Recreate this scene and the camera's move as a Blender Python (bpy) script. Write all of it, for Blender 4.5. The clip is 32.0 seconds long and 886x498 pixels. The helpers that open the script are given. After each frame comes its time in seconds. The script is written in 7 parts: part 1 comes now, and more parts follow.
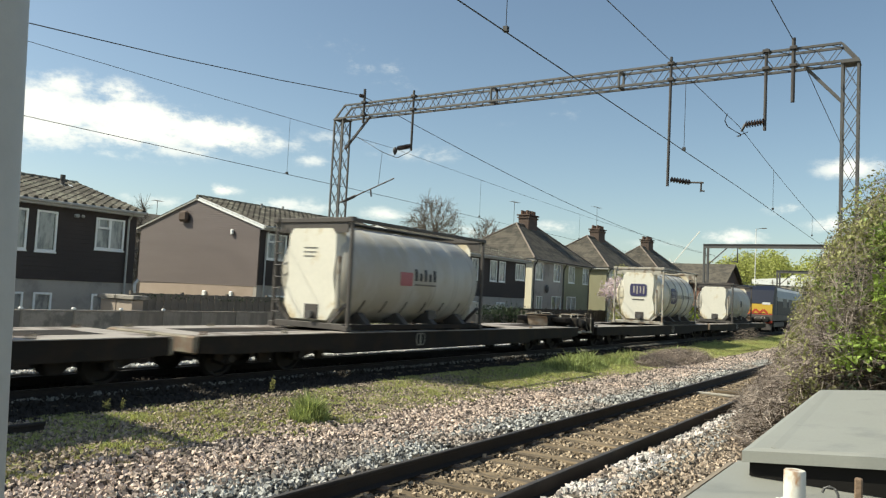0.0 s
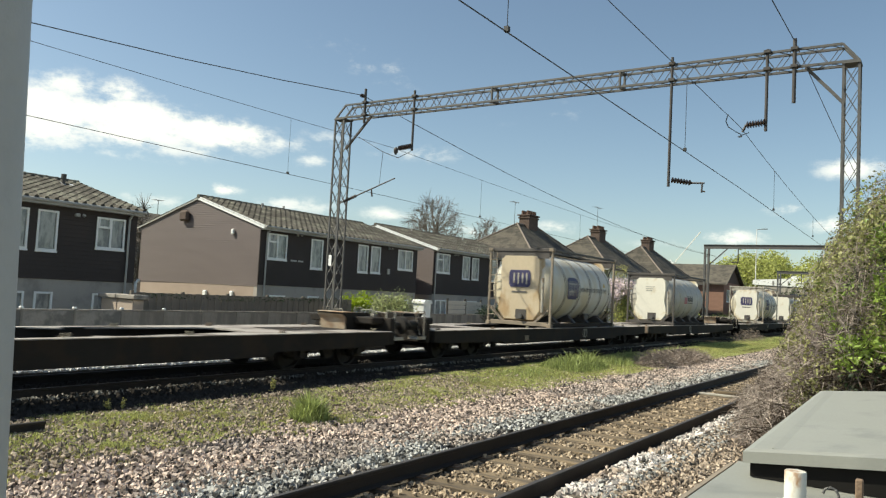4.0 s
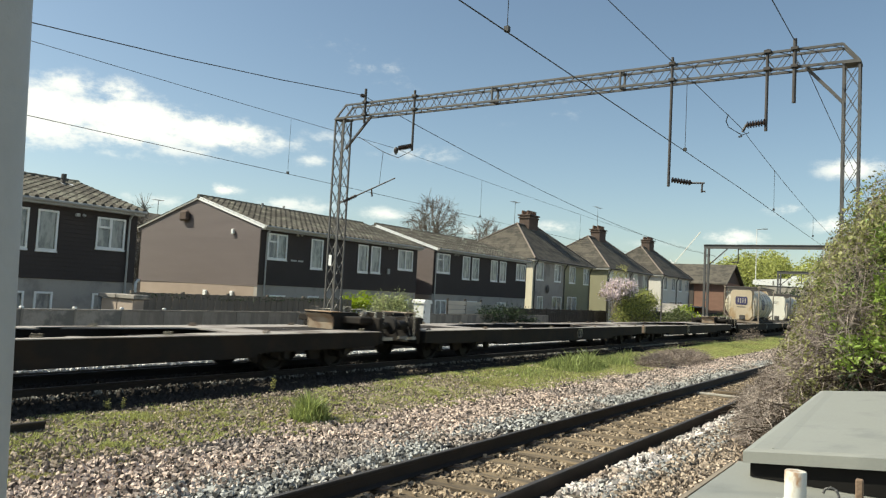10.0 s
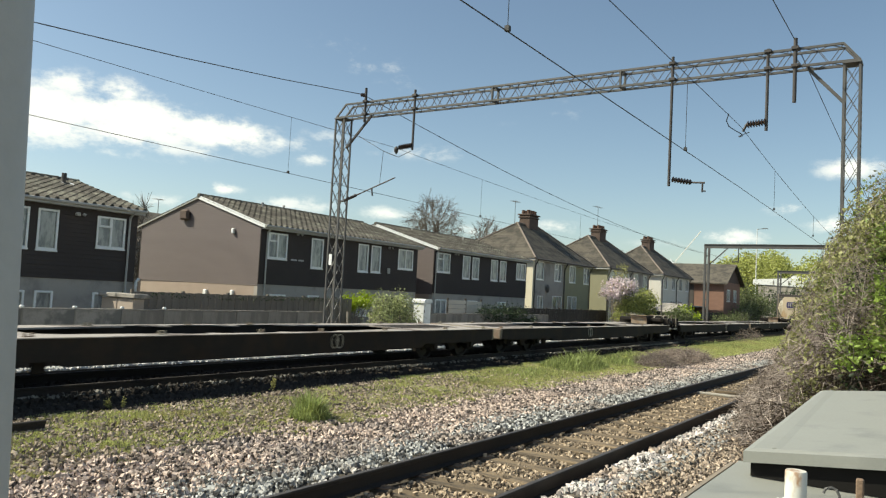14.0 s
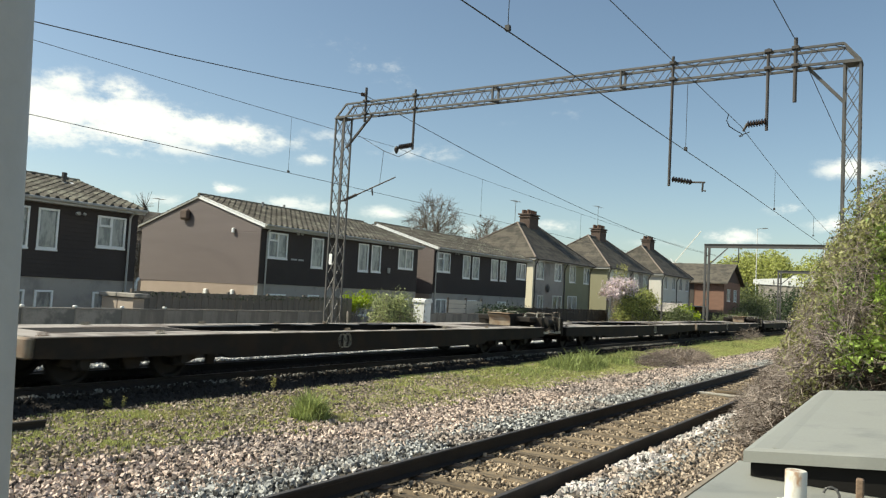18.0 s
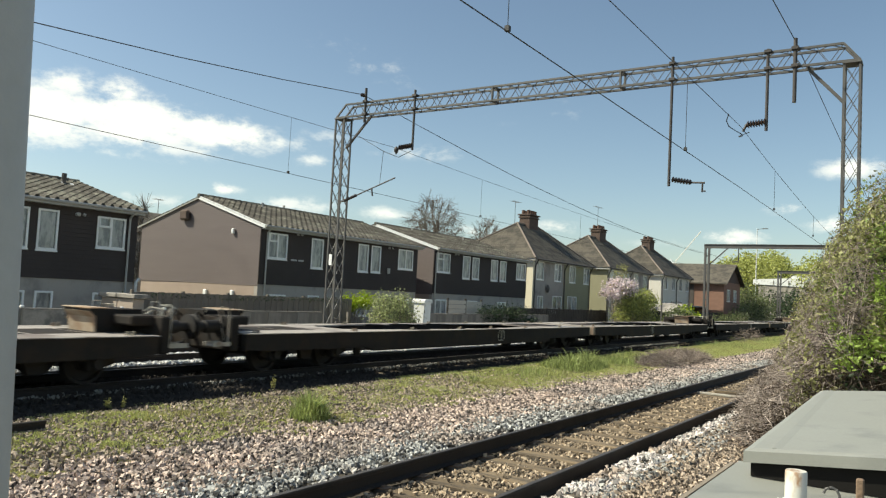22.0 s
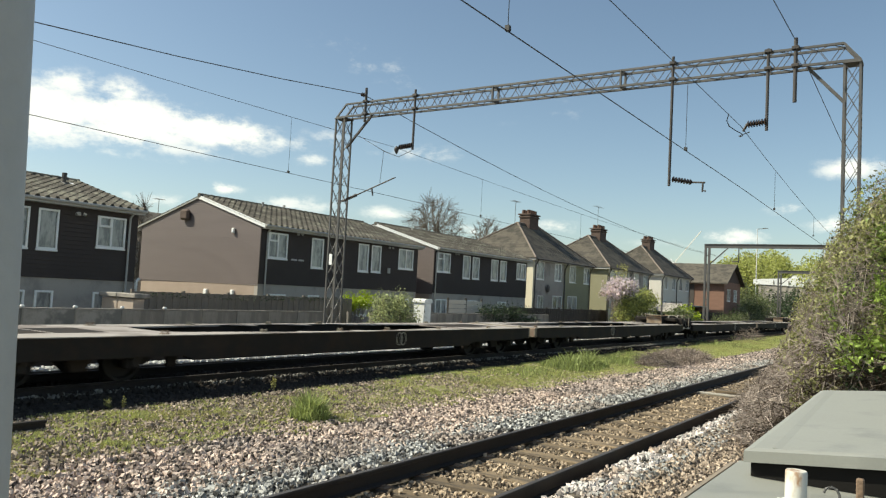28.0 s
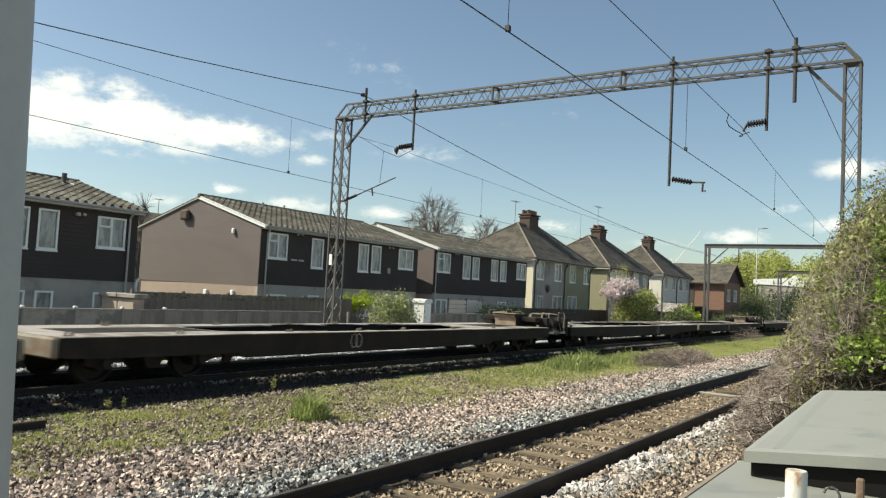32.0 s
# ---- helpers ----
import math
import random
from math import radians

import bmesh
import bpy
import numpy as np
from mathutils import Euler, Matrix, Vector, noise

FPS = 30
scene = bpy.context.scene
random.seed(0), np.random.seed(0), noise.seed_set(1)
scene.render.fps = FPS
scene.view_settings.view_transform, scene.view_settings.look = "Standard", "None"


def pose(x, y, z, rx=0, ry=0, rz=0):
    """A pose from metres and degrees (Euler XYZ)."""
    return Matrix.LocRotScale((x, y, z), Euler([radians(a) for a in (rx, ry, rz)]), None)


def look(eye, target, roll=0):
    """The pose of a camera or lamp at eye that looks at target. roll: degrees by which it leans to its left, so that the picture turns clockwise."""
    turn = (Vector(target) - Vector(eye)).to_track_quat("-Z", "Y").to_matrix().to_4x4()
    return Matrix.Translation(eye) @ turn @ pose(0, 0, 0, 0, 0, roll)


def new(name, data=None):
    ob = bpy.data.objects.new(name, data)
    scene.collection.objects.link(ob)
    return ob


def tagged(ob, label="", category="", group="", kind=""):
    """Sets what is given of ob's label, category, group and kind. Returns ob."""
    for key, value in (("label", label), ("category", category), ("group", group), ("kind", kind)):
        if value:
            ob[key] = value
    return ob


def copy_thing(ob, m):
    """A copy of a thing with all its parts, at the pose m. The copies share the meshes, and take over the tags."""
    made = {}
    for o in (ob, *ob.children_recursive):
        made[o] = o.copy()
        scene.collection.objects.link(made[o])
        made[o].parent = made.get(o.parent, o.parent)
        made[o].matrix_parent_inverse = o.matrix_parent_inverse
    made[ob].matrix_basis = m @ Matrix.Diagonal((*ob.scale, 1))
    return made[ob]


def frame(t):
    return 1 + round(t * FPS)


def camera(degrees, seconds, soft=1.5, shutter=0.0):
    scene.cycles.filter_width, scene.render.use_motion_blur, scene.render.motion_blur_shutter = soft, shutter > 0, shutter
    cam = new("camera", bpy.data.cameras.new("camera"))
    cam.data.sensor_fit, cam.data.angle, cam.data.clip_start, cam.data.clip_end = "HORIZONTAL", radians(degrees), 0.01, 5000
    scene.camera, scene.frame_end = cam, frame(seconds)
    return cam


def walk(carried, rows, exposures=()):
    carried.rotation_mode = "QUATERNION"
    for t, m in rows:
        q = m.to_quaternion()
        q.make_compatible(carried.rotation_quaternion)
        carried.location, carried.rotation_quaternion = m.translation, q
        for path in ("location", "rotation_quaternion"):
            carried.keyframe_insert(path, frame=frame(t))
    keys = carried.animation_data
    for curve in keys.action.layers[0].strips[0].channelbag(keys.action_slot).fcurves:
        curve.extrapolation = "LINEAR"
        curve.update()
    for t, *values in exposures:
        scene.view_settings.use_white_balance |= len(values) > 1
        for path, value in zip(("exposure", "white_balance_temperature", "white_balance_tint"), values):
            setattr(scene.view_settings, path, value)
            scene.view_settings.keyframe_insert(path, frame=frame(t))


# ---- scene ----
# ---------- camera ----------
EYE = Vector((0.0, 0.0, 1.89))
YAW, PITCH, ROLL = 33.448, 3.398, 3.011


def aim(dyaw, dpitch, droll, side=0.0):
    """Pose of the camera on its tripod: small turns about its usual aim, and a small shift sideways."""
    a, b = radians(YAW + dyaw), radians(PITCH + dpitch)
    way = Vector((math.cos(a) * math.cos(b), math.sin(a) * math.cos(b), math.sin(b)))
    eye = EYE + Vector((math.sin(a), -math.cos(a), 0)) * side
    return look(eye, eye + way, ROLL + droll)


cam = camera(61.0, 32.0, soft=1.25, shutter=0.45)
walk(cam, [
    (0.0, aim(-0.079, 0.061, -0.150, 0.0035)),
    (0.5, aim(-0.088, 0.119, -0.110, 0.0035)),
    (1.0, aim(-0.066, 0.160, -0.170, 0.0030)),
    (1.5, aim(-0.058, 0.140, -0.170, 0.0030)),
    (2.0, aim(-0.030, 0.080, -0.068, 0.0025)),
    (3.0, aim(-0.034, 0.060, -0.035, 0.0020)),
    (6.0, aim(-0.034, 0.066, -0.036, 0.0020)),
    (9.5, aim(-0.033, 0.066, -0.040, 0.0020)),
    (10.5, aim(-0.022, 0.040, -0.005, 0.0010)),
    (11.5, aim(-0.011, 0.015, 0.035, 0.0)),
    (12.0, aim(0.003, -0.055, 0.140, -0.0008)),
    (13.0, aim(0.002, -0.065, 0.150, -0.0010)),
    (13.5, aim(-0.020, -0.002, 0.068, 0.0)),
    (14.2, aim(-0.016, 0.008, 0.010, 0.0)),
    (17.0, aim(-0.012, -0.008, 0.025, 0.0)),
    (20.0, aim(0.000, -0.030, 0.070, 0.0)),
    (21.0, aim(-0.012, 0.000, 0.040, 0.0)),
    (21.6, aim(-0.020, 0.030, 0.000, 0.0)),
    (22.5, aim(-0.010, 0.000, 0.005, 0.0)),
    (25.0, aim(0.000, -0.008, 0.022, 0.0)),
    (28.0, aim(0.000, -0.006, 0.022, 0.0)),
    (32.0, aim(0.001, 0.004, -0.004, 0.0)),
], exposures=[(0.0, 0.36, 7050, 1), (32.0, 0.36, 7050, 1)])

# ---------- sky and sun ----------
SUN = Vector((-0.55, 0.82, 1.0)).normalized()
SUN_EL = math.asin(SUN.z)


def sky_world():
    w = bpy.data.worlds.new("sky")
    scene.world = w
    w.use_nodes = True
    nt = w.node_tree
    nt.nodes.clear()
    N, L = nt.nodes.new, nt.links.new
    sky = N("ShaderNodeTexSky")
    sky.sky_type = "NISHITA"
    sky.sun_disc = False
    sky.sun_elevation = SUN_EL
    sky.sun_rotation = math.atan2(SUN.x, SUN.y)
    sky.air_density, sky.dust_density, sky.ozone_density = 0.9, 1.0, 1.1
    co = N("ShaderNodeTexCoord")

    def m(op, a, b=0.0, clamp=False):
        n = N("ShaderNodeMath")
        n.operation, n.use_clamp = op, clamp
        for i, v in enumerate((a, b)):
            if isinstance(v, (int, float)):
                n.inputs[i].default_value = v
            else:
                L(v, n.inputs[i])
        return n.outputs[0]

    def dot(vec):
        n = N("ShaderNodeVectorMath")
        n.operation = "DOT_PRODUCT"
        L(co.outputs["Generated"], n.inputs[0])
        n.inputs[1].default_value = vec
        return n.outputs["Value"]

    def noise_tex(scale, detail, rough, stretch):
        mp = N("ShaderNodeMapping")
        L(co.outputs["Generated"], mp.inputs["Vector"])
        mp.inputs["Scale"].default_value = (1, 1, stretch)
        n = N("ShaderNodeTexNoise")
        n.inputs["Scale"].default_value, n.inputs["Detail"].default_value, n.inputs["Roughness"].default_value = scale, detail, rough
        L(mp.outputs[0], n.inputs["Vector"])
        return n.outputs["Fac"]

    big, fine = noise_tex(13, 9, 0.66, 2.3), noise_tex(42, 8, 0.66, 1.7)
    # cumulus banks of the day: azimuth, elevation, half width, half height (degrees), weight
    banks = [(62.5, 10.7, 6.8, 2.7, 1.25), (56.5, 10.9, 6.8, 2.3, 1.25), (50.8, 10.8, 6.2, 1.6, 1.15), (60.8, 12.8, 3.0, 1.3, 0.85), (57.4, 12.8, 2.6, 1.3, 0.9), (46.3, 10.5, 3.6, 0.9, 0.75), (53.5, 9.4, 5.0, 0.8, 0.7),
             (43.6, 9.5, 2.0, 0.6, 0.68), (43.0, 11.3, 2.4, 0.8, 0.45), (35.8, 10.7, 4.4, 1.0, 0.52), (58.0, 8.6, 6.0, 0.7, 0.5), (41.6, 18.1, 3.4, 1.1, 0.40), (39.2, 16.8, 3.6, 1.1, 0.40), (37.0, 15.8, 3.4, 1.0, 0.36),
             (26.8, 14.2, 5.0, 1.3, 0.36), (50.0, 6.8, 1.9, 0.6, 0.9), (45.0, 6.1, 4.6, 0.8, 0.7), (38.0, 5.8, 2.4, 0.7, 0.85), (31.6, 4.9, 1.8, 0.7, 0.7), (24.8, 5.5, 2.4, 0.7, 0.75), (12.3, 5.1, 2.6, 0.8, 0.95), (17.5, 4.4, 3.0, 0.6, 0.55),
             (5.0, 9.8, 2.6, 0.9, 1.0), (8.8, 7.1, 1.8, 0.6, 0.7), (6.2, 6.1, 2.2, 0.9, 0.85), (55.0, 5.6, 3.4, 0.8, 0.65), (100, 14, 16, 4, 0.9), (150, 20, 22, 5, 0.9), (-40, 16, 18, 4, 0.9),
             (-110, 22, 24, 6, 0.9), (205, 16, 20, 4, 0.9)]
    total = None
    for az, el, wa, he, weight in banks:
        a, e = radians(az), radians(el)
        u = m("DIVIDE", dot((-math.sin(a), math.cos(a), 0)), math.sin(radians(wa)))
        v = m("DIVIDE", dot((-math.cos(a) * math.sin(e), -math.sin(a) * math.sin(e), math.cos(e))), math.sin(radians(he)))
        front = m("GREATER_THAN", dot((math.cos(a) * math.cos(e), math.sin(a) * math.cos(e), math.sin(e))), 0.2)
        r = m("SQRT", m("ADD", m("MULTIPLY", u, u), m("MULTIPLY", v, v)))
        k = m("MULTIPLY", m("MULTIPLY", m("SUBTRACT", 1.25, r, True), weight), front)
        total = k if total is None else m("MAXIMUM", total, k)
    shape = m("ADD", m("MULTIPLY", total, 1.15), m("ADD", m("MULTIPLY", m("SUBTRACT", big, 0.5), 2.3), m("MULTIPLY", m("SUBTRACT", fine, 0.5), 1.7)))
    ramp = N("ShaderNodeMapRange")
    ramp.interpolation_type = "SMOOTHERSTEP"
    ramp.inputs["From Min"].default_value, ramp.inputs["From Max"].default_value = 0.22, 1.3
    L(shape, ramp.inputs["Value"])
    dens = m("MULTIPLY", ramp.outputs[0], m("MULTIPLY", total, 1.12, True), True)
    mix = N("ShaderNodeMixRGB")
    L(m("MULTIPLY", dens, 0.94), mix.inputs[0])
    L(sky.outputs[0], mix.inputs[1])
    mix.inputs[2].default_value = (7.9, 7.9, 8.0, 1)
    bg = N("ShaderNodeBackground")
    bg.inputs["Strength"].default_value = 0.112
    L(mix.outputs[0], bg.inputs["Color"])
    out = N("ShaderNodeOutputWorld")
    L(bg.outputs[0], out.inputs["Surface"])


sky_world()
sun = new("sun", bpy.data.lights.new("sun", "SUN"))
sun.data.energy, sun.data.angle, sun.data.color = 5.0, radians(0.55), (1.0, 0.95, 0.87)
sun.matrix_world = look(SUN * 50, (0, 0, 0))


# ---------- materials ----------
def mat(name, col, rough=0.6, metal=0.0, var=0.3, s1=1.2, s2=22.0, bump=0.25, col2=None, amount=0.5, s3=0.8, island=0.0, rand=0.0,
        leaf=0.0, stretch=(1, 1, 1), spec=0.4):
    """A surface with two scales of variation, fine relief, and patches of col2."""
    mt = bpy.data.materials.new(name)
    mt.use_nodes = True
    nt = mt.node_tree
    nt.nodes.clear()
    N, L = nt.nodes.new, nt.links.new
    co = N("ShaderNodeTexCoord")
    mp = N("ShaderNodeMapping")
    L(co.outputs["Object"], mp.inputs["Vector"])
    mp.inputs["Scale"].default_value = stretch

    def tex(scale, detail=4.0):
        n = N("ShaderNodeTexNoise")
        n.inputs["Scale"].default_value, n.inputs["Detail"].default_value, n.inputs["Roughness"].default_value = scale, detail, 0.6
        L(mp.outputs[0], n.inputs["Vector"])
        return n.outputs["Fac"]

    def m(op, a, b=0.0):
        n = N("ShaderNodeMath")
        n.operation = op
        for i, v in enumerate((a, b)):
            if isinstance(v, (int, float)):
                n.inputs[i].default_value = v
            else:
                L(v, n.inputs[i])
        return n.outputs[0]

    t1, t2 = tex(s1), tex(s2)
    v = m("ADD", m("MULTIPLY", m("SUBTRACT", t1, 0.5), 2.0 * var), m("MULTIPLY", m("SUBTRACT", t2, 0.5), 1.6 * var))
    if island:
        g = N("ShaderNodeNewGeometry")
        v = m("ADD", v, m("MULTIPLY", m("SUBTRACT", g.outputs["Random Per Island"], 0.5), 2 * island))
    if rand:
        oi = N("ShaderNodeObjectInfo")
        v = m("ADD", v, m("MULTIPLY", m("SUBTRACT", oi.outputs["Random"], 0.5), 2 * rand))
    v = m("MAXIMUM", m("ADD", v, 1.0), 0.12)
    base = N("ShaderNodeRGB")
    base.outputs[0].default_value = (*col, 1)
    src = base.outputs[0]
    if col2:
        mr = N("ShaderNodeMapRange")
        mr.interpolation_type = "SMOOTHSTEP"
        mr.inputs["From Min"].default_value, mr.inputs["From Max"].default_value = 0.62 - 0.35 * amount, 0.78 - 0.35 * amount
        L(tex(s3, 6.0), mr.inputs["Value"])
        mx = N("ShaderNodeMixRGB")
        L(mr.outputs[0], mx.inputs[0])
        L(src, mx.inputs[1])
        mx.inputs[2].default_value = (*col2, 1)
        src = mx.outputs[0]
    sc = N("ShaderNodeVectorMath")
    sc.operation = "SCALE"
    L(src, sc.inputs[0])
    L(v, sc.inputs["Scale"])
    p = N("ShaderNodeBsdfPrincipled")
    L(sc.outputs[0], p.inputs["Base Color"])
    p.inputs["Metallic"].default_value = metal
    p.inputs["Specular IOR Level"].default_value = spec
    L(m("ADD", m("MULTIPLY", m("SUBTRACT", t2, 0.5), 0.3), rough), p.inputs["Roughness"])
    if bump:
        b = N("ShaderNodeBump")
        b.inputs["Strength"].default_value, b.inputs["Distance"].default_value = bump, 0.02
        L(t2, b.inputs["Height"])
        L(b.outputs[0], p.inputs["Normal"])
    out = N("ShaderNodeOutputMaterial")
    if leaf:
        tr = N("ShaderNodeBsdfTranslucent")
        L(sc.outputs[0], tr.inputs["Color"])
        ms = N("ShaderNodeMixShader")
        ms.inputs[0].default_value = leaf
        L(p.outputs[0], ms.inputs[1])
        L(tr.outputs[0], ms.inputs[2])
        L(ms.outputs[0], out.inputs["Surface"])
    else:
        L(p.outputs[0], out.inputs["Surface"])
    return mt


def glass_mat():
    mt = bpy.data.materials.new("window_glass")
    mt.use_nodes = True
    p = mt.node_tree.nodes["Principled BSDF"]
    p.inputs["Base Color"].default_value = (0.10, 0.11, 0.12, 1)
    p.inputs["Roughness"].default_value = 0.06
    p.inputs["Specular IOR Level"].default_value = 0.6
    return mt


BALLAST = mat("ballast_stone", (0.32, 0.315, 0.295), 0.9, var=0.2, s1=0.5, s2=40, bump=0, col2=(0.27, 0.225, 0.19), amount=0.4, s3=0.5, island=1.0)
BALLAST_BROWN = mat("pinkish_brown_ballast_stone", (0.42, 0.335, 0.28), 0.9, var=0.2, s1=0.5, s2=40, bump=0, col2=(0.28, 0.235, 0.205), amount=0.45, s3=0.5, island=1.0)
BALLAST_GRIMY = mat("grimy_grey_ballast_stone", (0.22, 0.21, 0.19), 0.95, var=0.2, s1=0.6, s2=40, bump=0, island=0.5, spec=0.05)
BALLAST_RUST = mat("rust_stained_ballast_stone", (0.32, 0.25, 0.175), 0.9, var=0.2, s1=0.5, s2=40, bump=0, island=0.8)
BALLAST_OCHRE = mat("ochre_brown_ballast_stone", (0.37, 0.295, 0.225), 0.9, var=0.25, s1=0.5, s2=40, bump=0, col2=(0.27, 0.21, 0.155), amount=0.45, s3=0.5, island=0.8)
BALLAST_WHITE = mat("sun_bleached_ballast_stone", (0.70, 0.68, 0.64), 0.9, var=0.15, s1=0.6, s2=40, bump=0, island=0.35)
BALLAST_PALE = mat("pale_ballast_stone", (0.60, 0.54, 0.50), 0.9, var=0.2, s1=0.6, s2=40, bump=0, col2=(0.40, 0.32, 0.255), amount=0.5, s3=0.5, island=0.6)
CESS = mat("brown_cess_gravel", (0.30, 0.243, 0.187), 0.95, var=0.2, s1=0.6, s2=40, bump=0, island=0.7)
# Darker than the stone itself: the train's shade is in the colour.
BALLAST_DARK = mat("shade_dark_ballast_stone", (0.052, 0.046, 0.041), 0.95, var=0.2, s1=0.5, s2=40, bump=0.2, island=0.2, spec=0.02)
RAIL = mat("rusty_rail_steel", (0.026, 0.021, 0.018), 0.8, metal=0.0, var=0.4, s1=2, s2=30, bump=0.2)
RAIL_TOP = mat("worn_rail_head", (0.075, 0.066, 0.06), 0.55, metal=0.3, var=0.25, s1=2, s2=40, bump=0.05)
SLEEPER = mat("weathered_sleeper_timber", (0.215, 0.16, 0.10), 0.9, var=0.4, s1=1.2, s2=30, bump=0.5, col2=(0.10, 0.078, 0.056), amount=0.55, s3=1.0, stretch=(6, 0.7, 3), rand=0.25)
GRASS = mat("spring_grass", (0.44, 0.455, 0.17), 0.7, var=0.3, s1=0.5, s2=6, bump=0, col2=(0.40, 0.38, 0.16), amount=0.4, s3=0.6, island=0.5, leaf=0.35)
GRASS_BRIGHT = mat("lush_grass", (0.30, 0.345, 0.125), 0.65, var=0.3, s1=0.8, s2=6, bump=0, island=0.55, leaf=0.4)
STEEL = mat("galvanised_lattice_steel", (0.115, 0.112, 0.108), 0.6, metal=0.25, var=0.3, s1=1.0, s2=14, bump=0.1, col2=(0.11, 0.10, 0.092), amount=0.35, s3=2.0)
STEEL_DARK = mat("weathered_dark_steel", (0.075, 0.068, 0.065), 0.6, metal=0.3, var=0.35, s1=1.5, s2=20, bump=0.1)
# Near-black, only for the shade painted under the cabinet lid.
SHADE_BLACK = mat("shade_black", (0.014, 0.013, 0.012), 0.9, var=0.2, bump=0.05, spec=0.1)
WIRE = mat("oxidised_copper_wire", (0.055, 0.055, 0.055), 0.6, metal=0.4, var=0.2, bump=0)
CERAMIC = mat("brown_insulator_ceramic", (0.045, 0.032, 0.028), 0.3, var=0.2, bump=0, spec=0.6)
GREY_PAINT = mat("grey_cabinet_paint", (0.275, 0.277, 0.247), 0.55, var=0.09, s1=1.6, s2=60, bump=0.05, col2=(0.215, 0.22, 0.20), amount=0.3, s3=2.2)
POLE_PAINT = mat("grey_pole_paint", (0.43, 0.43, 0.425), 0.55, var=0.12, s1=3, s2=60, bump=0.08)
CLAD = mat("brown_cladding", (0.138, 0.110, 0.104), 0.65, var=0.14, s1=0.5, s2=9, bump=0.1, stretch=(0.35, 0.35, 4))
# Darker copy of the cladding, with the fronts' shade put into its colour.
CLAD_DARK = mat("shade_dark_cladding", (0.066, 0.055, 0.051), 0.75, var=0.2, s1=0.6, s2=12, bump=0.1, spec=0.15)
RENDER_GREY = mat("grey_render", (0.39, 0.355, 0.32), 0.9, var=0.13, s1=0.8, s2=30, bump=0.2, col2=(0.27, 0.25, 0.23), amount=0.35, s3=0.7)
RENDER_BUFF = mat("buff_brick_plinth", (0.36, 0.285, 0.235), 0.9, var=0.15, s1=1, s2=30, bump=0.25)
RENDER_WHITE = mat("white_render", (0.70, 0.67, 0.60), 0.9, var=0.08, s1=0.8, s2=30, bump=0.15)
# Cream raised in brightness to stand in for sun on a side wall.
RENDER_CREAM = mat("sun_brightened_cream_render", (0.76, 0.70, 0.54), 0.9, var=0.1, s1=0.8, s2=30, bump=0.15)
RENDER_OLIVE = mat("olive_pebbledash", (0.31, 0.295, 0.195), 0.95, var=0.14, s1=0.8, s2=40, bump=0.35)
BRICK_RED = mat("red_brick", (0.26, 0.15, 0.108), 0.9, var=0.22, s1=1, s2=14, bump=0.3, stretch=(1, 1, 3))
BRICK_DARK = mat("sooty_and_shade_brick", (0.105, 0.074, 0.060), 0.9, var=0.3, s1=1.5, s2=12, bump=0.4, stretch=(1, 1, 3))
TERRACOTTA = mat("terracotta_pot", (0.12, 0.07, 0.05), 0.85, var=0.2, bump=0.1)
TILE = mat("grey_brown_pantile", (0.088, 0.080, 0.068), 0.85, var=0.36, s1=0.7, s2=16, bump=0.25, col2=(0.16, 0.155, 0.125), amount=0.4, s3=1.4, island=0.2, spec=0.2)
TILE_PLAIN = mat("brown_plain_tile", (0.108, 0.094, 0.074), 0.88, var=0.34, s1=0.5, s2=9, bump=0.5, col2=(0.062, 0.056, 0.046), amount=0.5, s3=1.3, island=0.16)
UPVC = mat("white_window_plastic", (0.86, 0.86, 0.84), 0.4, var=0.05, bump=0)
CURTAIN = mat("pale_net_curtain", (0.60, 0.59, 0.58), 0.9, var=0.25, s1=1.0, s2=9, bump=0.1, col2=(0.34, 0.34, 0.35), amount=0.5, s3=1.6, stretch=(2.4, 1, 0.9))
FASCIA = mat("weathered_white_fascia", (0.42, 0.41, 0.385), 0.6, var=0.12, bump=0.05)
CONCRETE = mat("stained_concrete", (0.34, 0.31, 0.275), 0.95, var=0.25, s1=0.9, s2=25, bump=0.3, col2=(0.17, 0.16, 0.145), amount=0.5, s3=1.1)
FENCE_WOOD = mat("weathered_fence_timber", (0.062, 0.052, 0.044), 0.9, var=0.3, s1=1, s2=18, bump=0.3, stretch=(1, 1, 0.25), rand=0.2)
CONCRETE_DARK = mat("damp_stained_concrete", (0.29, 0.26, 0.225), 0.95, var=0.25, s1=0.9, s2=25, bump=0.3, col2=(0.20, 0.175, 0.15), amount=0.55, s3=1.1, stretch=(1, 1, 0.35))
FENCE_BROWN = mat("mossy_brown_fence_board", (0.215, 0.185, 0.155), 0.95, var=0.3, s1=0.7, s2=18, bump=0.2, col2=(0.12, 0.105, 0.082), amount=0.5, s3=0.9, rand=0.08)
# Timber colour raised to stand in for sunlight on the screen.
SUN_TIMBER = mat("sun_brightened_screen_timber", (0.60, 0.54, 0.46), 0.9, var=0.2, s1=1.2, s2=20, bump=0.2, stretch=(0.4, 1, 3))
STONE_PALE = mat("pale_stone_block", (0.42, 0.345, 0.285), 0.9, var=0.15, s1=1.5, s2=25, bump=0.25)
WHITE_METAL = mat("white_metal_paint", (0.74, 0.74, 0.72), 0.45, var=0.06, s1=2, s2=40, bump=0.03, col2=(0.55, 0.53, 0.48), amount=0.2, s3=3)
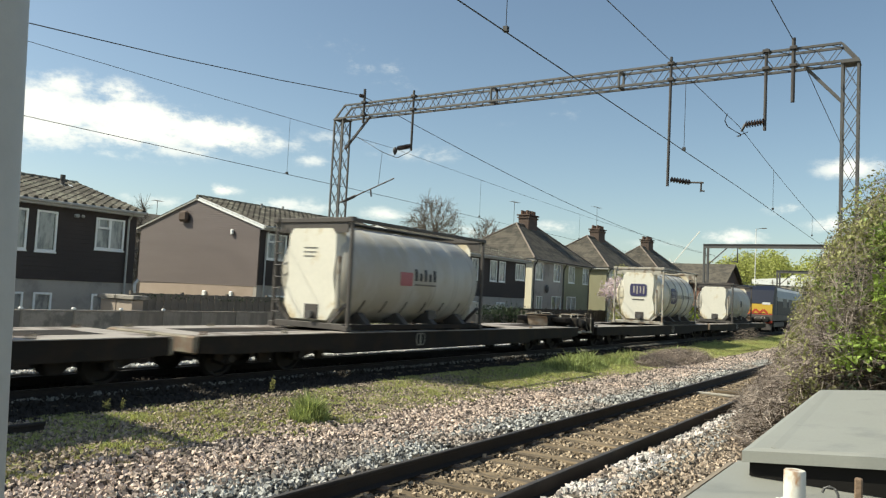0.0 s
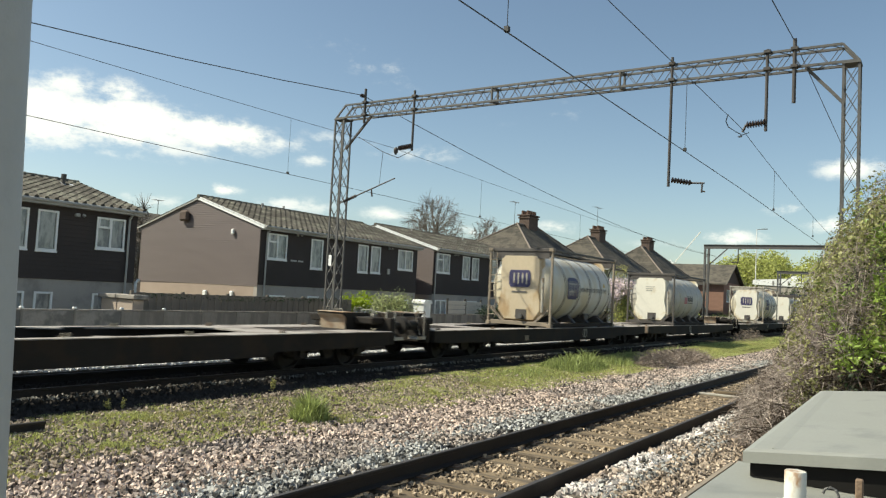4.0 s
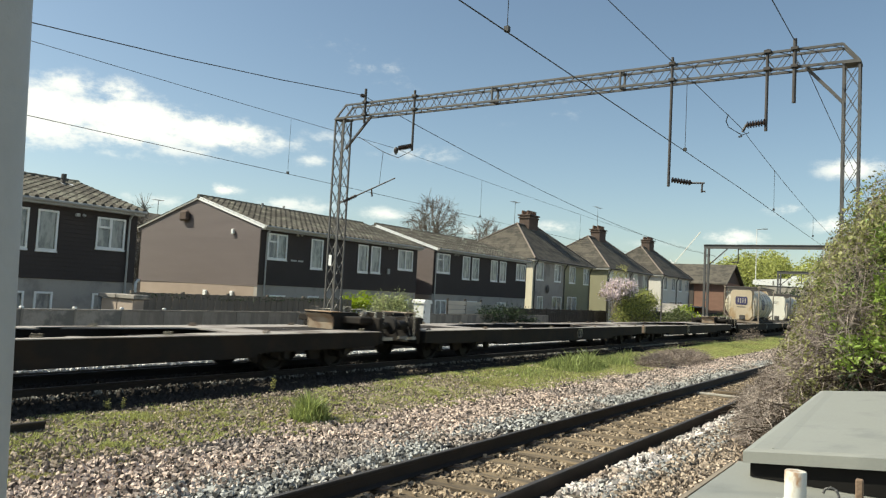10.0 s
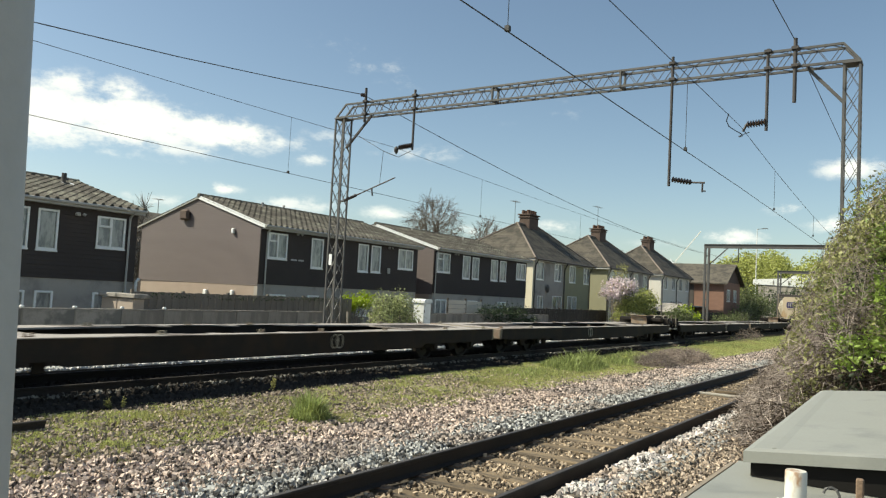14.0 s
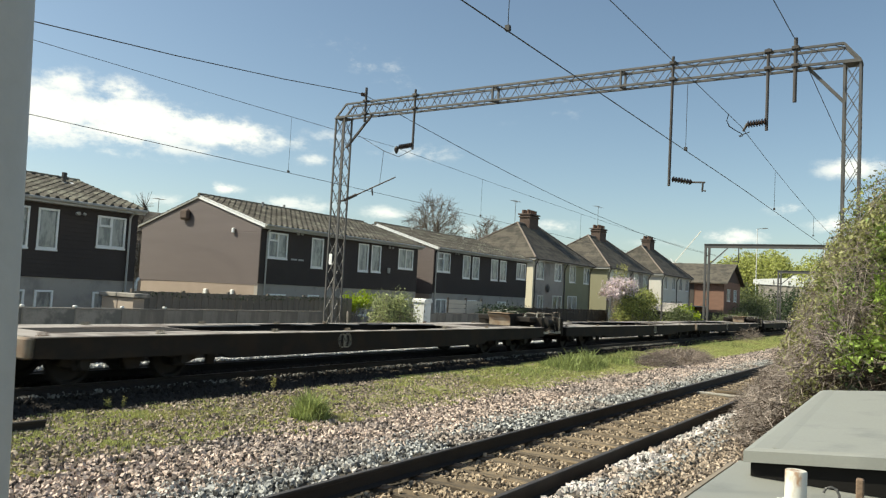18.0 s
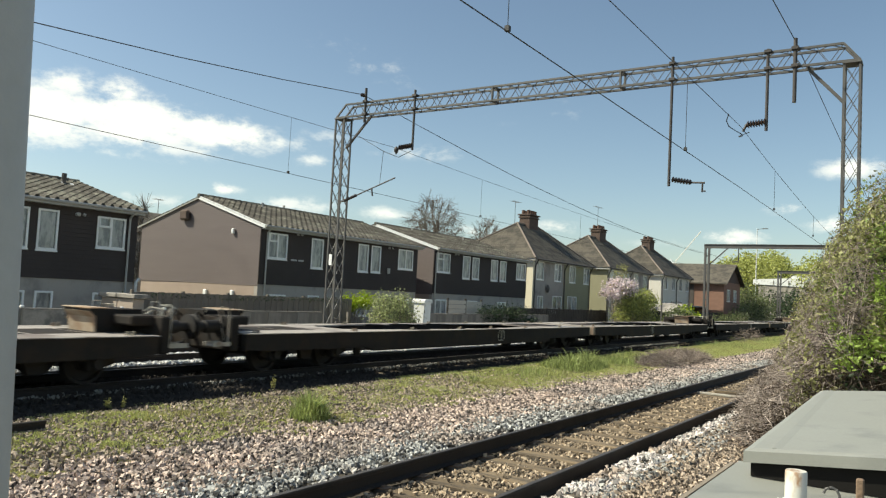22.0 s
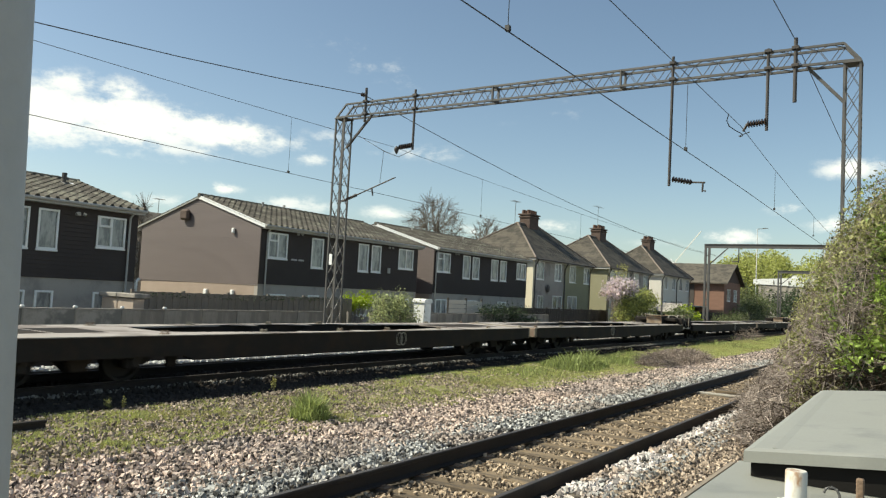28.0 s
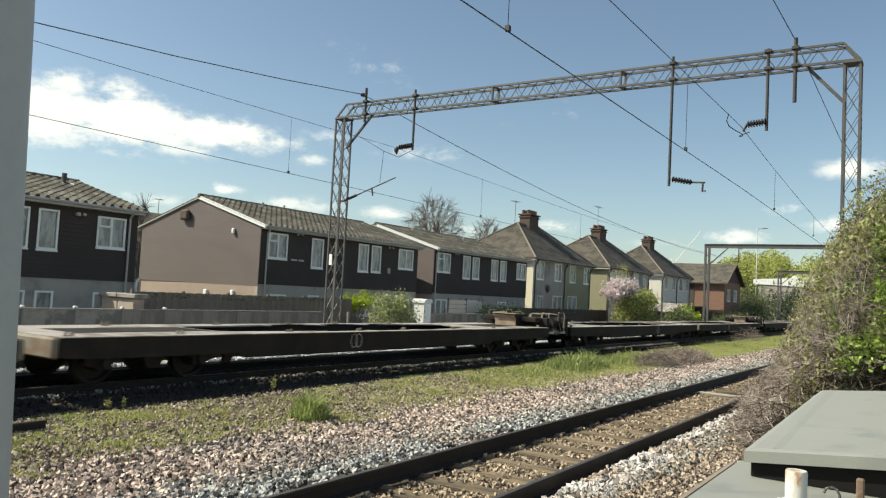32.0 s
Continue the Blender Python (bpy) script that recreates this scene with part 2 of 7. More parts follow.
DRY_STEM = mat("dry_bramble_stem", (0.25, 0.20, 0.165), 0.9, var=0.3, s1=3, s2=30, bump=0, island=0.5)
BARK = mat("grey_brown_bark", (0.15, 0.125, 0.105), 0.95, var=0.3, s1=3, s2=30, bump=0.4, island=0.2)
TWIG = mat("bare_brown_twig", (0.25, 0.205, 0.185), 0.9, var=0.25, s1=3, s2=30, bump=0, island=0.4)
LEAF = mat("mid_green_leaf", (0.20, 0.27, 0.07), 0.5, var=0.3, s1=0.7, s2=5, bump=0, island=0.6, leaf=0.28)
LEAF_BRIGHT = mat("fresh_green_leaf", (0.30, 0.405, 0.085), 0.5, var=0.25, s1=0.7, s2=5, bump=0, island=0.5, leaf=0.3)
LEAF_OLIVE = mat("olive_hawthorn_leaf", (0.34, 0.33, 0.12), 0.5, var=0.3, s1=0.7, s2=5, bump=0, island=0.6, leaf=0.28)
LEAF_THORN = mat("olive_brown_thorn_leaf", (0.285, 0.285, 0.115), 0.5, var=0.3, s1=0.9, s2=5, bump=0, island=0.6, leaf=0.28)
BRAMBLE = mat("bleached_bramble_stem", (0.34, 0.285, 0.245), 0.9, var=0.3, s1=2, s2=30, bump=0, island=0.5)
# Dark copy of the bramble stem, for the shade inside the thicket.
BRAMBLE_DARK = mat("shade_dark_bramble", (0.085, 0.066, 0.052), 0.95, var=0.3, s1=2, s2=30, bump=0, island=0.5, spec=0.1)
LEAF_LIME = mat("lime_yellow_leaf", (0.36, 0.45, 0.03), 0.5, var=0.15, s1=1, s2=6, bump=0, island=0.3, leaf=0.4)
LEAF_GREY = mat("grey_green_leaf", (0.36, 0.39, 0.18), 0.6, var=0.2, s1=1, s2=6, bump=0, island=0.5, leaf=0.3)
# For evergreen plants, and for shade painted inside bush and shrubs.
LEAF_DARK = mat("dark_evergreen_and_shade_leaf", (0.035, 0.055, 0.022), 0.6, var=0.25, s1=1, s2=6, bump=0, island=0.5, leaf=0.2)
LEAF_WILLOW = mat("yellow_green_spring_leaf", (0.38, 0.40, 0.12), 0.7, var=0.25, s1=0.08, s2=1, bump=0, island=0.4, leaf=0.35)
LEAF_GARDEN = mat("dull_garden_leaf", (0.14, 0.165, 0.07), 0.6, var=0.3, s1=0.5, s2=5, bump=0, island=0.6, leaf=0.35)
HIP = mat("pinkish_hip_tile", (0.20, 0.165, 0.14), 0.9, var=0.2, s1=2, s2=20, bump=0.2)
BAND = mat("dull_brown_strap_steel", (0.17, 0.145, 0.12), 0.6, var=0.25, s1=2, s2=20, bump=0.05)
FRAME_TAN = mat("worn_tan_frame_paint", (0.27, 0.22, 0.165), 0.65, var=0.25, s1=2, s2=20, bump=0.1)
BLOSSOM = mat("pink_white_blossom", (0.74, 0.63, 0.645), 0.7, var=0.15, s1=1, s2=6, bump=0, island=0.35, leaf=0.3)
WAGON = mat("grimy_black_wagon_steel", (0.025, 0.022, 0.0195), 0.85, metal=0.0, var=0.4, s1=0.7, s2=18, bump=0.15, col2=(0.034, 0.026, 0.020), amount=0.5, s3=1.5, spec=0.2)
WAGON_TAN = mat("sandy_tan_wagon_paint", (0.42, 0.335, 0.245), 0.8, var=0.2, s1=1.5, s2=18, bump=0.1, col2=(0.33, 0.22, 0.14), amount=0.4, s3=2)
DECK = mat("scuffed_grey_deck_plate", (0.36, 0.325, 0.295), 0.8, var=0.25, s1=0.8, s2=16, bump=0.15, col2=(0.16, 0.135, 0.12), amount=0.45, s3=0.8)
WAGON_END = mat("dusty_buff_wagon_steel", (0.24, 0.215, 0.165), 0.8, var=0.25, s1=1.5, s2=18, bump=0.15, col2=(0.2, 0.14, 0.1), amount=0.4, s3=2)
WHEEL = mat("oily_wheel_steel", (0.022, 0.019, 0.017), 0.7, metal=0.1, var=0.3, bump=0.1)
TANK_WHITE = mat("dirty_white_tank_cladding", (0.64, 0.62, 0.56), 0.45, var=0.1, s1=0.8, s2=10, bump=0.05, col2=(0.58, 0.51, 0.37), amount=0.45, s3=0.8, stretch=(1, 1, 0.45))
TANK_GREY = mat("silver_grey_tank_cladding", (0.47, 0.46, 0.43), 0.5, metal=0.0, var=0.1, s1=0.8, s2=10, bump=0.05, col2=(0.41, 0.38, 0.32), amount=0.45, s3=0.8, stretch=(1, 1, 0.45))
TANK_TAN = mat("tan_stained_tank_cladding", (0.55, 0.455, 0.32), 0.5, var=0.14, s1=1, s2=10, bump=0.05, col2=(0.42, 0.29, 0.16), amount=0.4, s3=1.4, stretch=(1, 1, 0.5))
TANK_CREAM = mat("cream_tank_end_cladding", (0.76, 0.725, 0.62), 0.45, var=0.09, s1=1, s2=10, bump=0.05, col2=(0.6, 0.5, 0.33), amount=0.3, s3=1.4)
FRAME_PALE = mat("worn_pale_frame_paint", (0.42, 0.39, 0.33), 0.6, var=0.2, s1=2, s2=20, bump=0.1, col2=(0.2, 0.15, 0.11), amount=0.4, s3=2.5)
FRAME_DARK = mat("dark_frame_paint", (0.085, 0.075, 0.068), 0.6, var=0.25, s1=2, s2=20, bump=0.1)
INK_FADED = mat("faded_grey_lettering", (0.15, 0.14, 0.128), 0.6, var=0.3, bump=0)
INK_BLUE = mat("dark_blue_badge", (0.05, 0.047, 0.115), 0.5, var=0.15, bump=0)
INK_RED = mat("faded_red_badge", (0.40, 0.13, 0.14), 0.5, var=0.2, bump=0)
INK_BLACK = mat("faded_black_lettering", (0.05, 0.048, 0.05), 0.6, var=0.3, bump=0)
LOCO_BLUE = mat("dark_blue_loco_paint", (0.012, 0.017, 0.034), 0.5, var=0.2, s1=0.8, s2=12, bump=0.03, spec=0.2)
LOCO_YELLOW = mat("warning_yellow_paint", (0.62, 0.40, 0.06), 0.5, var=0.12, bump=0.02)
LOCO_RED = mat("red_buffer_beam_paint", (0.45, 0.06, 0.03), 0.6, var=0.25, bump=0.05)
LOCO_ROOF = mat("pale_loco_roof_paint", (0.36, 0.38, 0.39), 0.5, var=0.2, s1=0.8, s2=12, bump=0.03)
LOCO_GREY = mat("loco_roof_grey", (0.12, 0.12, 0.125), 0.55, var=0.2, bump=0.05)
RUST = mat("rust_streaked_white_paint", (0.66, 0.64, 0.57), 0.6, var=0.1, s1=4, s2=40, bump=0.1, col2=(0.32, 0.15, 0.05), amount=0.42, s3=9, stretch=(1, 1, 0.5))
RUST_BROWN = mat("rusted_brown_steel", (0.20, 0.135, 0.09), 0.8, var=0.3, s1=8, s2=60, bump=0.3)
HAZE_WHITE = mat("white_profiled_sheet", (0.72, 0.73, 0.73), 0.6, var=0.06, bump=0.02)
GLASS = glass_mat()


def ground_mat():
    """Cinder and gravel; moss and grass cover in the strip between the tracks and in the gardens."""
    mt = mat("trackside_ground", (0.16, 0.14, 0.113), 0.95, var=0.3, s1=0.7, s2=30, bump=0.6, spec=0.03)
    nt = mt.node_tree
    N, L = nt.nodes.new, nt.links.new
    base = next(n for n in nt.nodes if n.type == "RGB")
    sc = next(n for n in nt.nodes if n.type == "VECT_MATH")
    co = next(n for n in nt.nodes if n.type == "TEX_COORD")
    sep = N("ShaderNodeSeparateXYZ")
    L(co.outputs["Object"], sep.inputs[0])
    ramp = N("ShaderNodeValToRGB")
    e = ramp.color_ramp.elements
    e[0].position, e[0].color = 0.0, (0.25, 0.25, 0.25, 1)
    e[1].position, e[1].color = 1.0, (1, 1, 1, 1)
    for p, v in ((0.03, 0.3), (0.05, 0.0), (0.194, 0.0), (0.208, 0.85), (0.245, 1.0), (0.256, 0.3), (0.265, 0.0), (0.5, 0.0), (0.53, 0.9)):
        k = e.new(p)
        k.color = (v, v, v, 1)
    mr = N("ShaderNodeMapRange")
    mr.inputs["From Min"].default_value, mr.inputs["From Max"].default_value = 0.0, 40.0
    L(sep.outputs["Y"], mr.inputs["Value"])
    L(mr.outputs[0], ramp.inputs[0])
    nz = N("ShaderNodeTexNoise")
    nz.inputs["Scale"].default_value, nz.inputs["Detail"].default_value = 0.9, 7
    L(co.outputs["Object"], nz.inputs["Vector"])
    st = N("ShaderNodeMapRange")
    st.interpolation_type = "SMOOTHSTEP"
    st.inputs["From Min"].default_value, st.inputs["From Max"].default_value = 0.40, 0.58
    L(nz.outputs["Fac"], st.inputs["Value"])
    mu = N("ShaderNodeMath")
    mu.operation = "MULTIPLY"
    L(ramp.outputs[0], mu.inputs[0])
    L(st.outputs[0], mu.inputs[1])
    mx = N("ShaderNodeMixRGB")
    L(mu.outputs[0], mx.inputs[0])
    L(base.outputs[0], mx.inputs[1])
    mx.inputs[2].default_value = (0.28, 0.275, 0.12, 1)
    # Shade painted across y: half under the near ballast, full below the train.
    shade = N("ShaderNodeValToRGB")
    o = shade.color_ramp.elements
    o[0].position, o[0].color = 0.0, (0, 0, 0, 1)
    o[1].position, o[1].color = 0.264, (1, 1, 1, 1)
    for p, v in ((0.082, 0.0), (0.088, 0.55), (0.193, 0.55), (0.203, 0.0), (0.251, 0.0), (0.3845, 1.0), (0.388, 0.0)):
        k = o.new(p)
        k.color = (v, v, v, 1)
    L(mr.outputs[0], shade.inputs[0])
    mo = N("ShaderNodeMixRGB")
    L(shade.outputs[0], mo.inputs[0])
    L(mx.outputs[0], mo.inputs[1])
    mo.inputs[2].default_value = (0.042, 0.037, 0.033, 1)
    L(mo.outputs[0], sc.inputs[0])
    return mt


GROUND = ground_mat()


# ---------- mesh helpers ----------
class MB:
    """Collects vertices and faces for one mesh."""

    def __init__(self):
        self.v, self.f = [], []

    def add(self, vs, fs):
        n = len(self.v)
        self.v += [tuple(p) for p in vs]
        self.f += [tuple(i + n for i in q) for q in fs]
        return self

    def box(self, x0, x1, y0, y1, z0, z1, c=0.0):
        if c <= 0:
            return self.add([(x0, y0, z0), (x1, y0, z0), (x1, y1, z0), (x0, y1, z0), (x0, y0, z1), (x1, y0, z1), (x1, y1, z1), (x0, y1, z1)],
                            [(0, 3, 2, 1), (4, 5, 6, 7), (0, 1, 5, 4), (1, 2, 6, 5), (2, 3, 7, 6), (3, 0, 4, 7)])
        lo, hi = (x0, y0, z0), (x1, y1, z1)
        vs, ix = [], {}
        for i in range(8):
            s = (i & 1, i >> 1 & 1, i >> 2 & 1)
            for a in range(3):
                ix[i, a] = len(vs)
                vs.append([(hi[k] if s[k] else lo[k]) if k == a else (hi[k] - c if s[k] else lo[k] + c) for k in range(3)])
        fs = []
        for a in range(3):
            b, d = (a + 1) % 3, (a + 2) % 3
            for s in (0, 1):
                q = [ix[(s << a) | (p << b) | (r << d), a] for p, r in ((0, 0), (1, 0), (1, 1), (0, 1))]
                fs.append(tuple(q if s else q[::-1]))
            for p in (0, 1):
                for r in (0, 1):
                    i, j = (p << b) | (r << d), (1 << a) | (p << b) | (r << d)
                    q = [ix[i, b], ix[j, b], ix[j, d], ix[i, d]]
                    fs.append(tuple(q if p == r else q[::-1]) if not (p ^ r) else tuple(q[::-1]))
        for i in range(8):
            fs.append((ix[i, 0], ix[i, 1], ix[i, 2]))
        return self.add(vs, fs)

    def beam(self, p, q, w, h=None, up=(0, 0, 1)):
        p, q = Vector(p), Vector(q)
        h = w if h is None else h
        d = (q - p).normalized()
        u = Vector(up)
        if abs(d.dot(u)) > 0.98:
            u = Vector((1, 0, 0))
        s = d.cross(u).normalized()
        u = s.cross(d)
        a, b = s * w / 2, u * h / 2
        return self.add([p - a - b, p + a - b, p + a + b, p - a + b, q - a - b, q + a - b, q + a + b, q - a + b],
                        [(0, 3, 2, 1), (4, 5, 6, 7), (0, 1, 5, 4), (1, 2, 6, 5), (2, 3, 7, 6), (3, 0, 4, 7)])

    def tube(self, p, q, r0, r1=None, n=8, caps=True):
        p, q = Vector(p), Vector(q)
        r1 = r0 if r1 is None else r1
        d = (q - p).normalized()
        s = d.cross(Vector((0, 0, 1)) if abs(d.z) < 0.95 else Vector((1, 0, 0))).normalized()
        u = d.cross(s)
        vs = []
        for c, r in ((p, r0), (q, r1)):
            vs += [c + (s * math.cos(2 * math.pi * i / n) + u * math.sin(2 * math.pi * i / n)) * r for i in range(n)]
        fs = [(i, (i + 1) % n, n + (i + 1) % n, n + i) for i in range(n)]
        if caps:
            fs += [tuple(range(n))[::-1], tuple(range(n, 2 * n))]
        return self.add(vs, fs)

    def path(self, pts, r, n=6):
        """A round rod swept along points, as one piece."""
        pts = [Vector(p) for p in pts]
        vs, fs = [], []
        for i, p in enumerate(pts):
            d = (pts[min(i + 1, len(pts) - 1)] - pts[max(i - 1, 0)]).normalized()
            s = d.cross(Vector((0, 1, 0)) if abs(d.y) < 0.9 else Vector((1, 0, 0))).normalized()
            u = d.cross(s)
            vs += [p + (s * math.cos(2 * math.pi * k / n) + u * math.sin(2 * math.pi * k / n)) * r for k in range(n)]
        for i in range(len(pts) - 1):
            fs += [(i * n + k, i * n + (k + 1) % n, (i + 1) * n + (k + 1) % n, (i + 1) * n + k) for k in range(n)]
        fs += [tuple(range(n))[::-1], tuple(range((len(pts) - 1) * n, len(pts) * n))]
        return self.add(vs, fs)

    def lathe(self, prof, axis="z", at=(0, 0, 0), n=24):
        """Turns a profile of (radius, height) round an axis."""
        vs, fs = [], []
        for r, h in prof:
            for i in range(n):
                c, s = math.cos(2 * math.pi * i / n) * r, math.sin(2 * math.pi * i / n) * r
                o = (c, s, h) if axis == "z" else (h, c, s) if axis == "x" else (s, h, c)
                vs.append((o[0] + at[0], o[1] + at[1], o[2] + at[2]))
        for k in range(len(prof) - 1):
            for i in range(n):
                j = (i + 1) % n
                fs.append((k * n + i, k * n + j, k * n + n + j, k * n + n + i))
        fs += [tuple(range(n))[::-1], tuple(range((len(prof) - 1) * n, len(prof) * n))]
        return self.add(vs, fs)

    def prism(self, poly, axis, a, b):
        """Extrudes a polygon of 2D points along an axis from a to b."""
        n = len(poly)

        def at(p, h):
            return (h, p[0], p[1]) if axis == "x" else (p[0], h, p[1]) if axis == "y" else (p[0], p[1], h)
        vs = [at(p, a) for p in poly] + [at(p, b) for p in poly]
        fs = [tuple(range(n))[::-1], tuple(range(n, 2 * n))] + [(i, (i + 1) % n, n + (i + 1) % n, n + i) for i in range(n)]
        return self.add(vs, fs)


def mesh_of(name, mb, material, smooth=False):
    me = bpy.data.meshes.new(name)
    me.from_pydata(mb.v, [], mb.f)
    me.materials.append(material)
    bm = bmesh.new()
    bm.from_mesh(me)
    if len(bm.faces) < 60000:
        bmesh.ops.recalc_face_normals(bm, faces=bm.faces)
    if smooth:
        for f in bm.faces:
            f.smooth = True
        for e in bm.edges:
            if len(e.link_faces) == 2 and e.calc_face_angle(0) > 0.6:
                e.smooth = False
    bm.to_mesh(me)
    bm.free()
    return me


def part(name, mb, material, parent, label="", smooth=False, at=None):
    ob = new(name, mb if isinstance(mb, bpy.types.Mesh) else mesh_of(name, mb, material, smooth))
    ob.parent = parent
    if at:
        ob.location = at
    if label:
        ob["label"] = label
    return ob


def thing(name, at, label, category, group="", kind="", rz=0.0):
    ob = new(name)
    ob.empty_display_size = 0.3
    ob.matrix_basis = pose(*at, 0, 0, rz)
    return tagged(ob, label, category, group, kind)


def solid(name, mb, material, label, category, group="", kind="", at=(0, 0, 0), smooth=False):
    ob = new(name, mesh_of(name, mb, material, smooth))
    ob.location = at
    return tagged(ob, label, category, group, kind)


def raw_mesh(name, verts, faces, material):
    """A mesh from arrays, for what nobody could count."""
    me = bpy.data.meshes.new(name)
    verts, faces = np.asarray(verts, np.float32), np.asarray(faces, np.int32)
    n, k = faces.shape
    me.vertices.add(len(verts))
    me.vertices.foreach_set("co", verts.ravel())
    me.loops.add(n * k)
    me.loops.foreach_set("vertex_index", faces.ravel())
    me.polygons.add(n)
    me.polygons.foreach_set("loop_start", np.arange(0, n * k, k, dtype=np.int32))
    me.polygons.foreach_set("loop_total", np.full(n, k, np.int32))
    me.polygons.foreach_set("use_smooth", np.zeros(n, dtype=bool))
    me.materials.append(material)
    me.update(calc_edges=True)
    return me


def scatter(name, pts, sizes, base_v, base_f, material, rng, squash=(1, 1, 1), jitter=0.3, upright=False):
    """Many small turned copies of one low shape, each of its own form, as one mesh."""
    n, k = len(pts), len(base_v)
    q = rng.normal(size=(n, 4))
    if upright:
        q[:, 1:3] *= 0.15
    q /= np.linalg.norm(q, axis=1)[:, None]
    w, x, y, z = q.T
    R = np.stack([1 - 2 * (y * y + z * z), 2 * (x * y - z * w), 2 * (x * z + y * w), 2 * (x * y + z * w), 1 - 2 * (x * x + z * z), 2 * (y * z - x * w),
                  2 * (x * z - y * w), 2 * (y * z + x * w), 1 - 2 * (x * x + y * y)], -1).reshape(n, 3, 3)
    b = np.asarray(base_v)[None] * (1 + jitter * rng.uniform(-1, 1, (n, k, 3)))
    v = np.einsum("nij,nkj->nki", R, b) * np.asarray(sizes)[:, None, None] * np.asarray(squash)
    v += np.asarray(pts)[:, None]
    f = np.asarray(base_f)[None] + (np.arange(n) * k)[:, None, None]
    return raw_mesh(name, v.reshape(-1, 3), f.reshape(-1, np.asarray(base_f).shape[1]), material)


CUBE_V = [(-.5, -.5, -.4), (.5, -.5, -.4), (.5, .5, -.4), (-.5, .5, -.4), (-.42, -.42, .42), (.42, -.42, .42), (.42, .42, .42), (-.42, .42, .42)]
CUBE_F = [(0, 3, 2, 1), (4, 5, 6, 7), (0, 1, 5, 4), (1, 2, 6, 5), (2, 3, 7, 6), (3, 0, 4, 7)]
LEAF_V = [(-.5, 0, 0), (0, -.28, .06), (.5, 0, 0), (0, .28, .06)]
LEAF_F = [(0, 1, 2, 3)]

# ---------- ground ----------
PROFILE = [(-3000, -0.32), (-200, -0.32), (-8, -0.35), (0.6, -0.42), (1.55, -0.52), (2.2, -0.24), (2.65, -0.12), (3.05, -0.085), (3.25, -0.12), (3.34, -0.235), (3.5, -0.25), (4.9, -0.25), (5.1, -0.235), (5.35, -0.17), (5.65, -0.165), (5.95, -0.19), (7.6, -0.27),
           (8.6, -0.21), (9.6, -0.145), (10.2, -0.11), (10.6, -0.12), (11.22, -0.12), (11.32, -0.03), (11.43, -0.03), (11.5, -0.06), (11.62, -0.06), (13.5, -0.06), (13.9, -0.40), (15.26, -0.48), (15.38, -0.145), (15.66, -0.135), (15.84, -0.13), (15.95, -0.12), (17.3, -0.11), (17.8, -0.12), (18.6, -0.34),
           (20.6, -0.36), (20.95, -0.5), (21.6, -0.7), (60, -0.8), (300, -0.8), (3000, -0.8)]


def ground_z(y):
    return float(np.interp(y, [p[0] for p in PROFILE], [p[1] for p in PROFILE]))


def build_ground():
    xs = [-3000, -300, -60, -20] + [round(-10 + 0.5 * i, 2) for i in range(141)] + [70, 85, 110, 150, 220, 400, 800, 1600, 3000]
    ys = sorted({p[0] for p in PROFILE} | {round(1.7 + 0.35 * i, 2) for i in range(55)})
    rng = np.random.default_rng(3)
    vs = []
    for x in xs:
        for y in ys:
            j = 0.025 if -10 < x < 60 and 6 < y < 10.9 else 0.008 if -10 < x < 60 and 1 < y < 19 else 0
            vs.append((x, y, ground_z(y) + j * rng.normal()))
    n = len(ys)
    fs = [(i * n + k, i * n + n + k, i * n + n + k + 1, i * n + k + 1) for i in range(len(xs) - 1) for k in range(n - 1)]
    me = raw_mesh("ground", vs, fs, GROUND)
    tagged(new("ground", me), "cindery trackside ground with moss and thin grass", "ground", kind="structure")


build_ground()

RAIL_PROFILE = [(-0.07, -0.178), (0.07, -0.178), (0.07, -0.164), (0.012, -0.145), (0.012, -0.045), (0.035, -0.033), (0.035, -0.006), (0.028, 0.0), (-0.028, 0.0),
                (-0.035, -0.006), (-0.035, -0.033), (-0.012, -0.045), (-0.012, -0.145), (-0.07, -0.164)]
RAIL_LEVEL = 0.12    # freight rails
SLEEPER_ME = mesh_of("sleeper", MB().box(-0.125, 0.125, -1.3, 1.3, -0.14, 0.0, 0.012), SLEEPER)
CHAIR_ME = mesh_of("rail_chair", MB().box(-0.07, 0.07, -0.15, 0.15, 0.0, 0.02, 0.005).box(-0.03, 0.03, -0.1, 0.1, 0.016, 0.035, 0.006), RUST_BROWN)


def track(y, x0, x1, label, sleepers_to, level=0.0, chairs_to=0.0, reach=1.0):
    t = thing("railway_track", (0, y, level), label, "railway track", kind="structure")
    for s in (-0.7525, 0.7525):
        part("rail", MB().prism([(a + s, b) for a, b in RAIL_PROFILE], "x", x0, x1), RAIL, t)
        part("rail_head", MB().box(x0, x1, s - 0.026, s + 0.024, -0.002, 0.004), RAIL_TOP, t, "dull worn running surface")
    i, x = 0, 4.34 + x0 // 0.72 * 0.72
    rng = random.Random(int(y * 10))
    rest = MB()
    while x < x1:
        if x < sleepers_to:
            s = part("sleeper", SLEEPER_ME, None, t, at=(x + rng.uniform(-0.02, 0.02), rng.uniform(-0.04, 0.04), -0.20))
            s.rotation_euler.z = rng.uniform(-0.015, 0.015)
            s.scale.y = reach
            if x < chairs_to:
                for side in (-0.7525, 0.7525):
                    part("rail_chair", CHAIR_ME, None, t, at=(x, side, -0.20))
        else:
            rest.box(x - 0.125, x + 0.125, -1.3 * reach, 1.3 * reach, -0.34, -0.2)
        x += 0.72
    if rest.v:
        tagged(part("sleeper_run", rest, SLEEPER, t), kind="stuff")
    return t


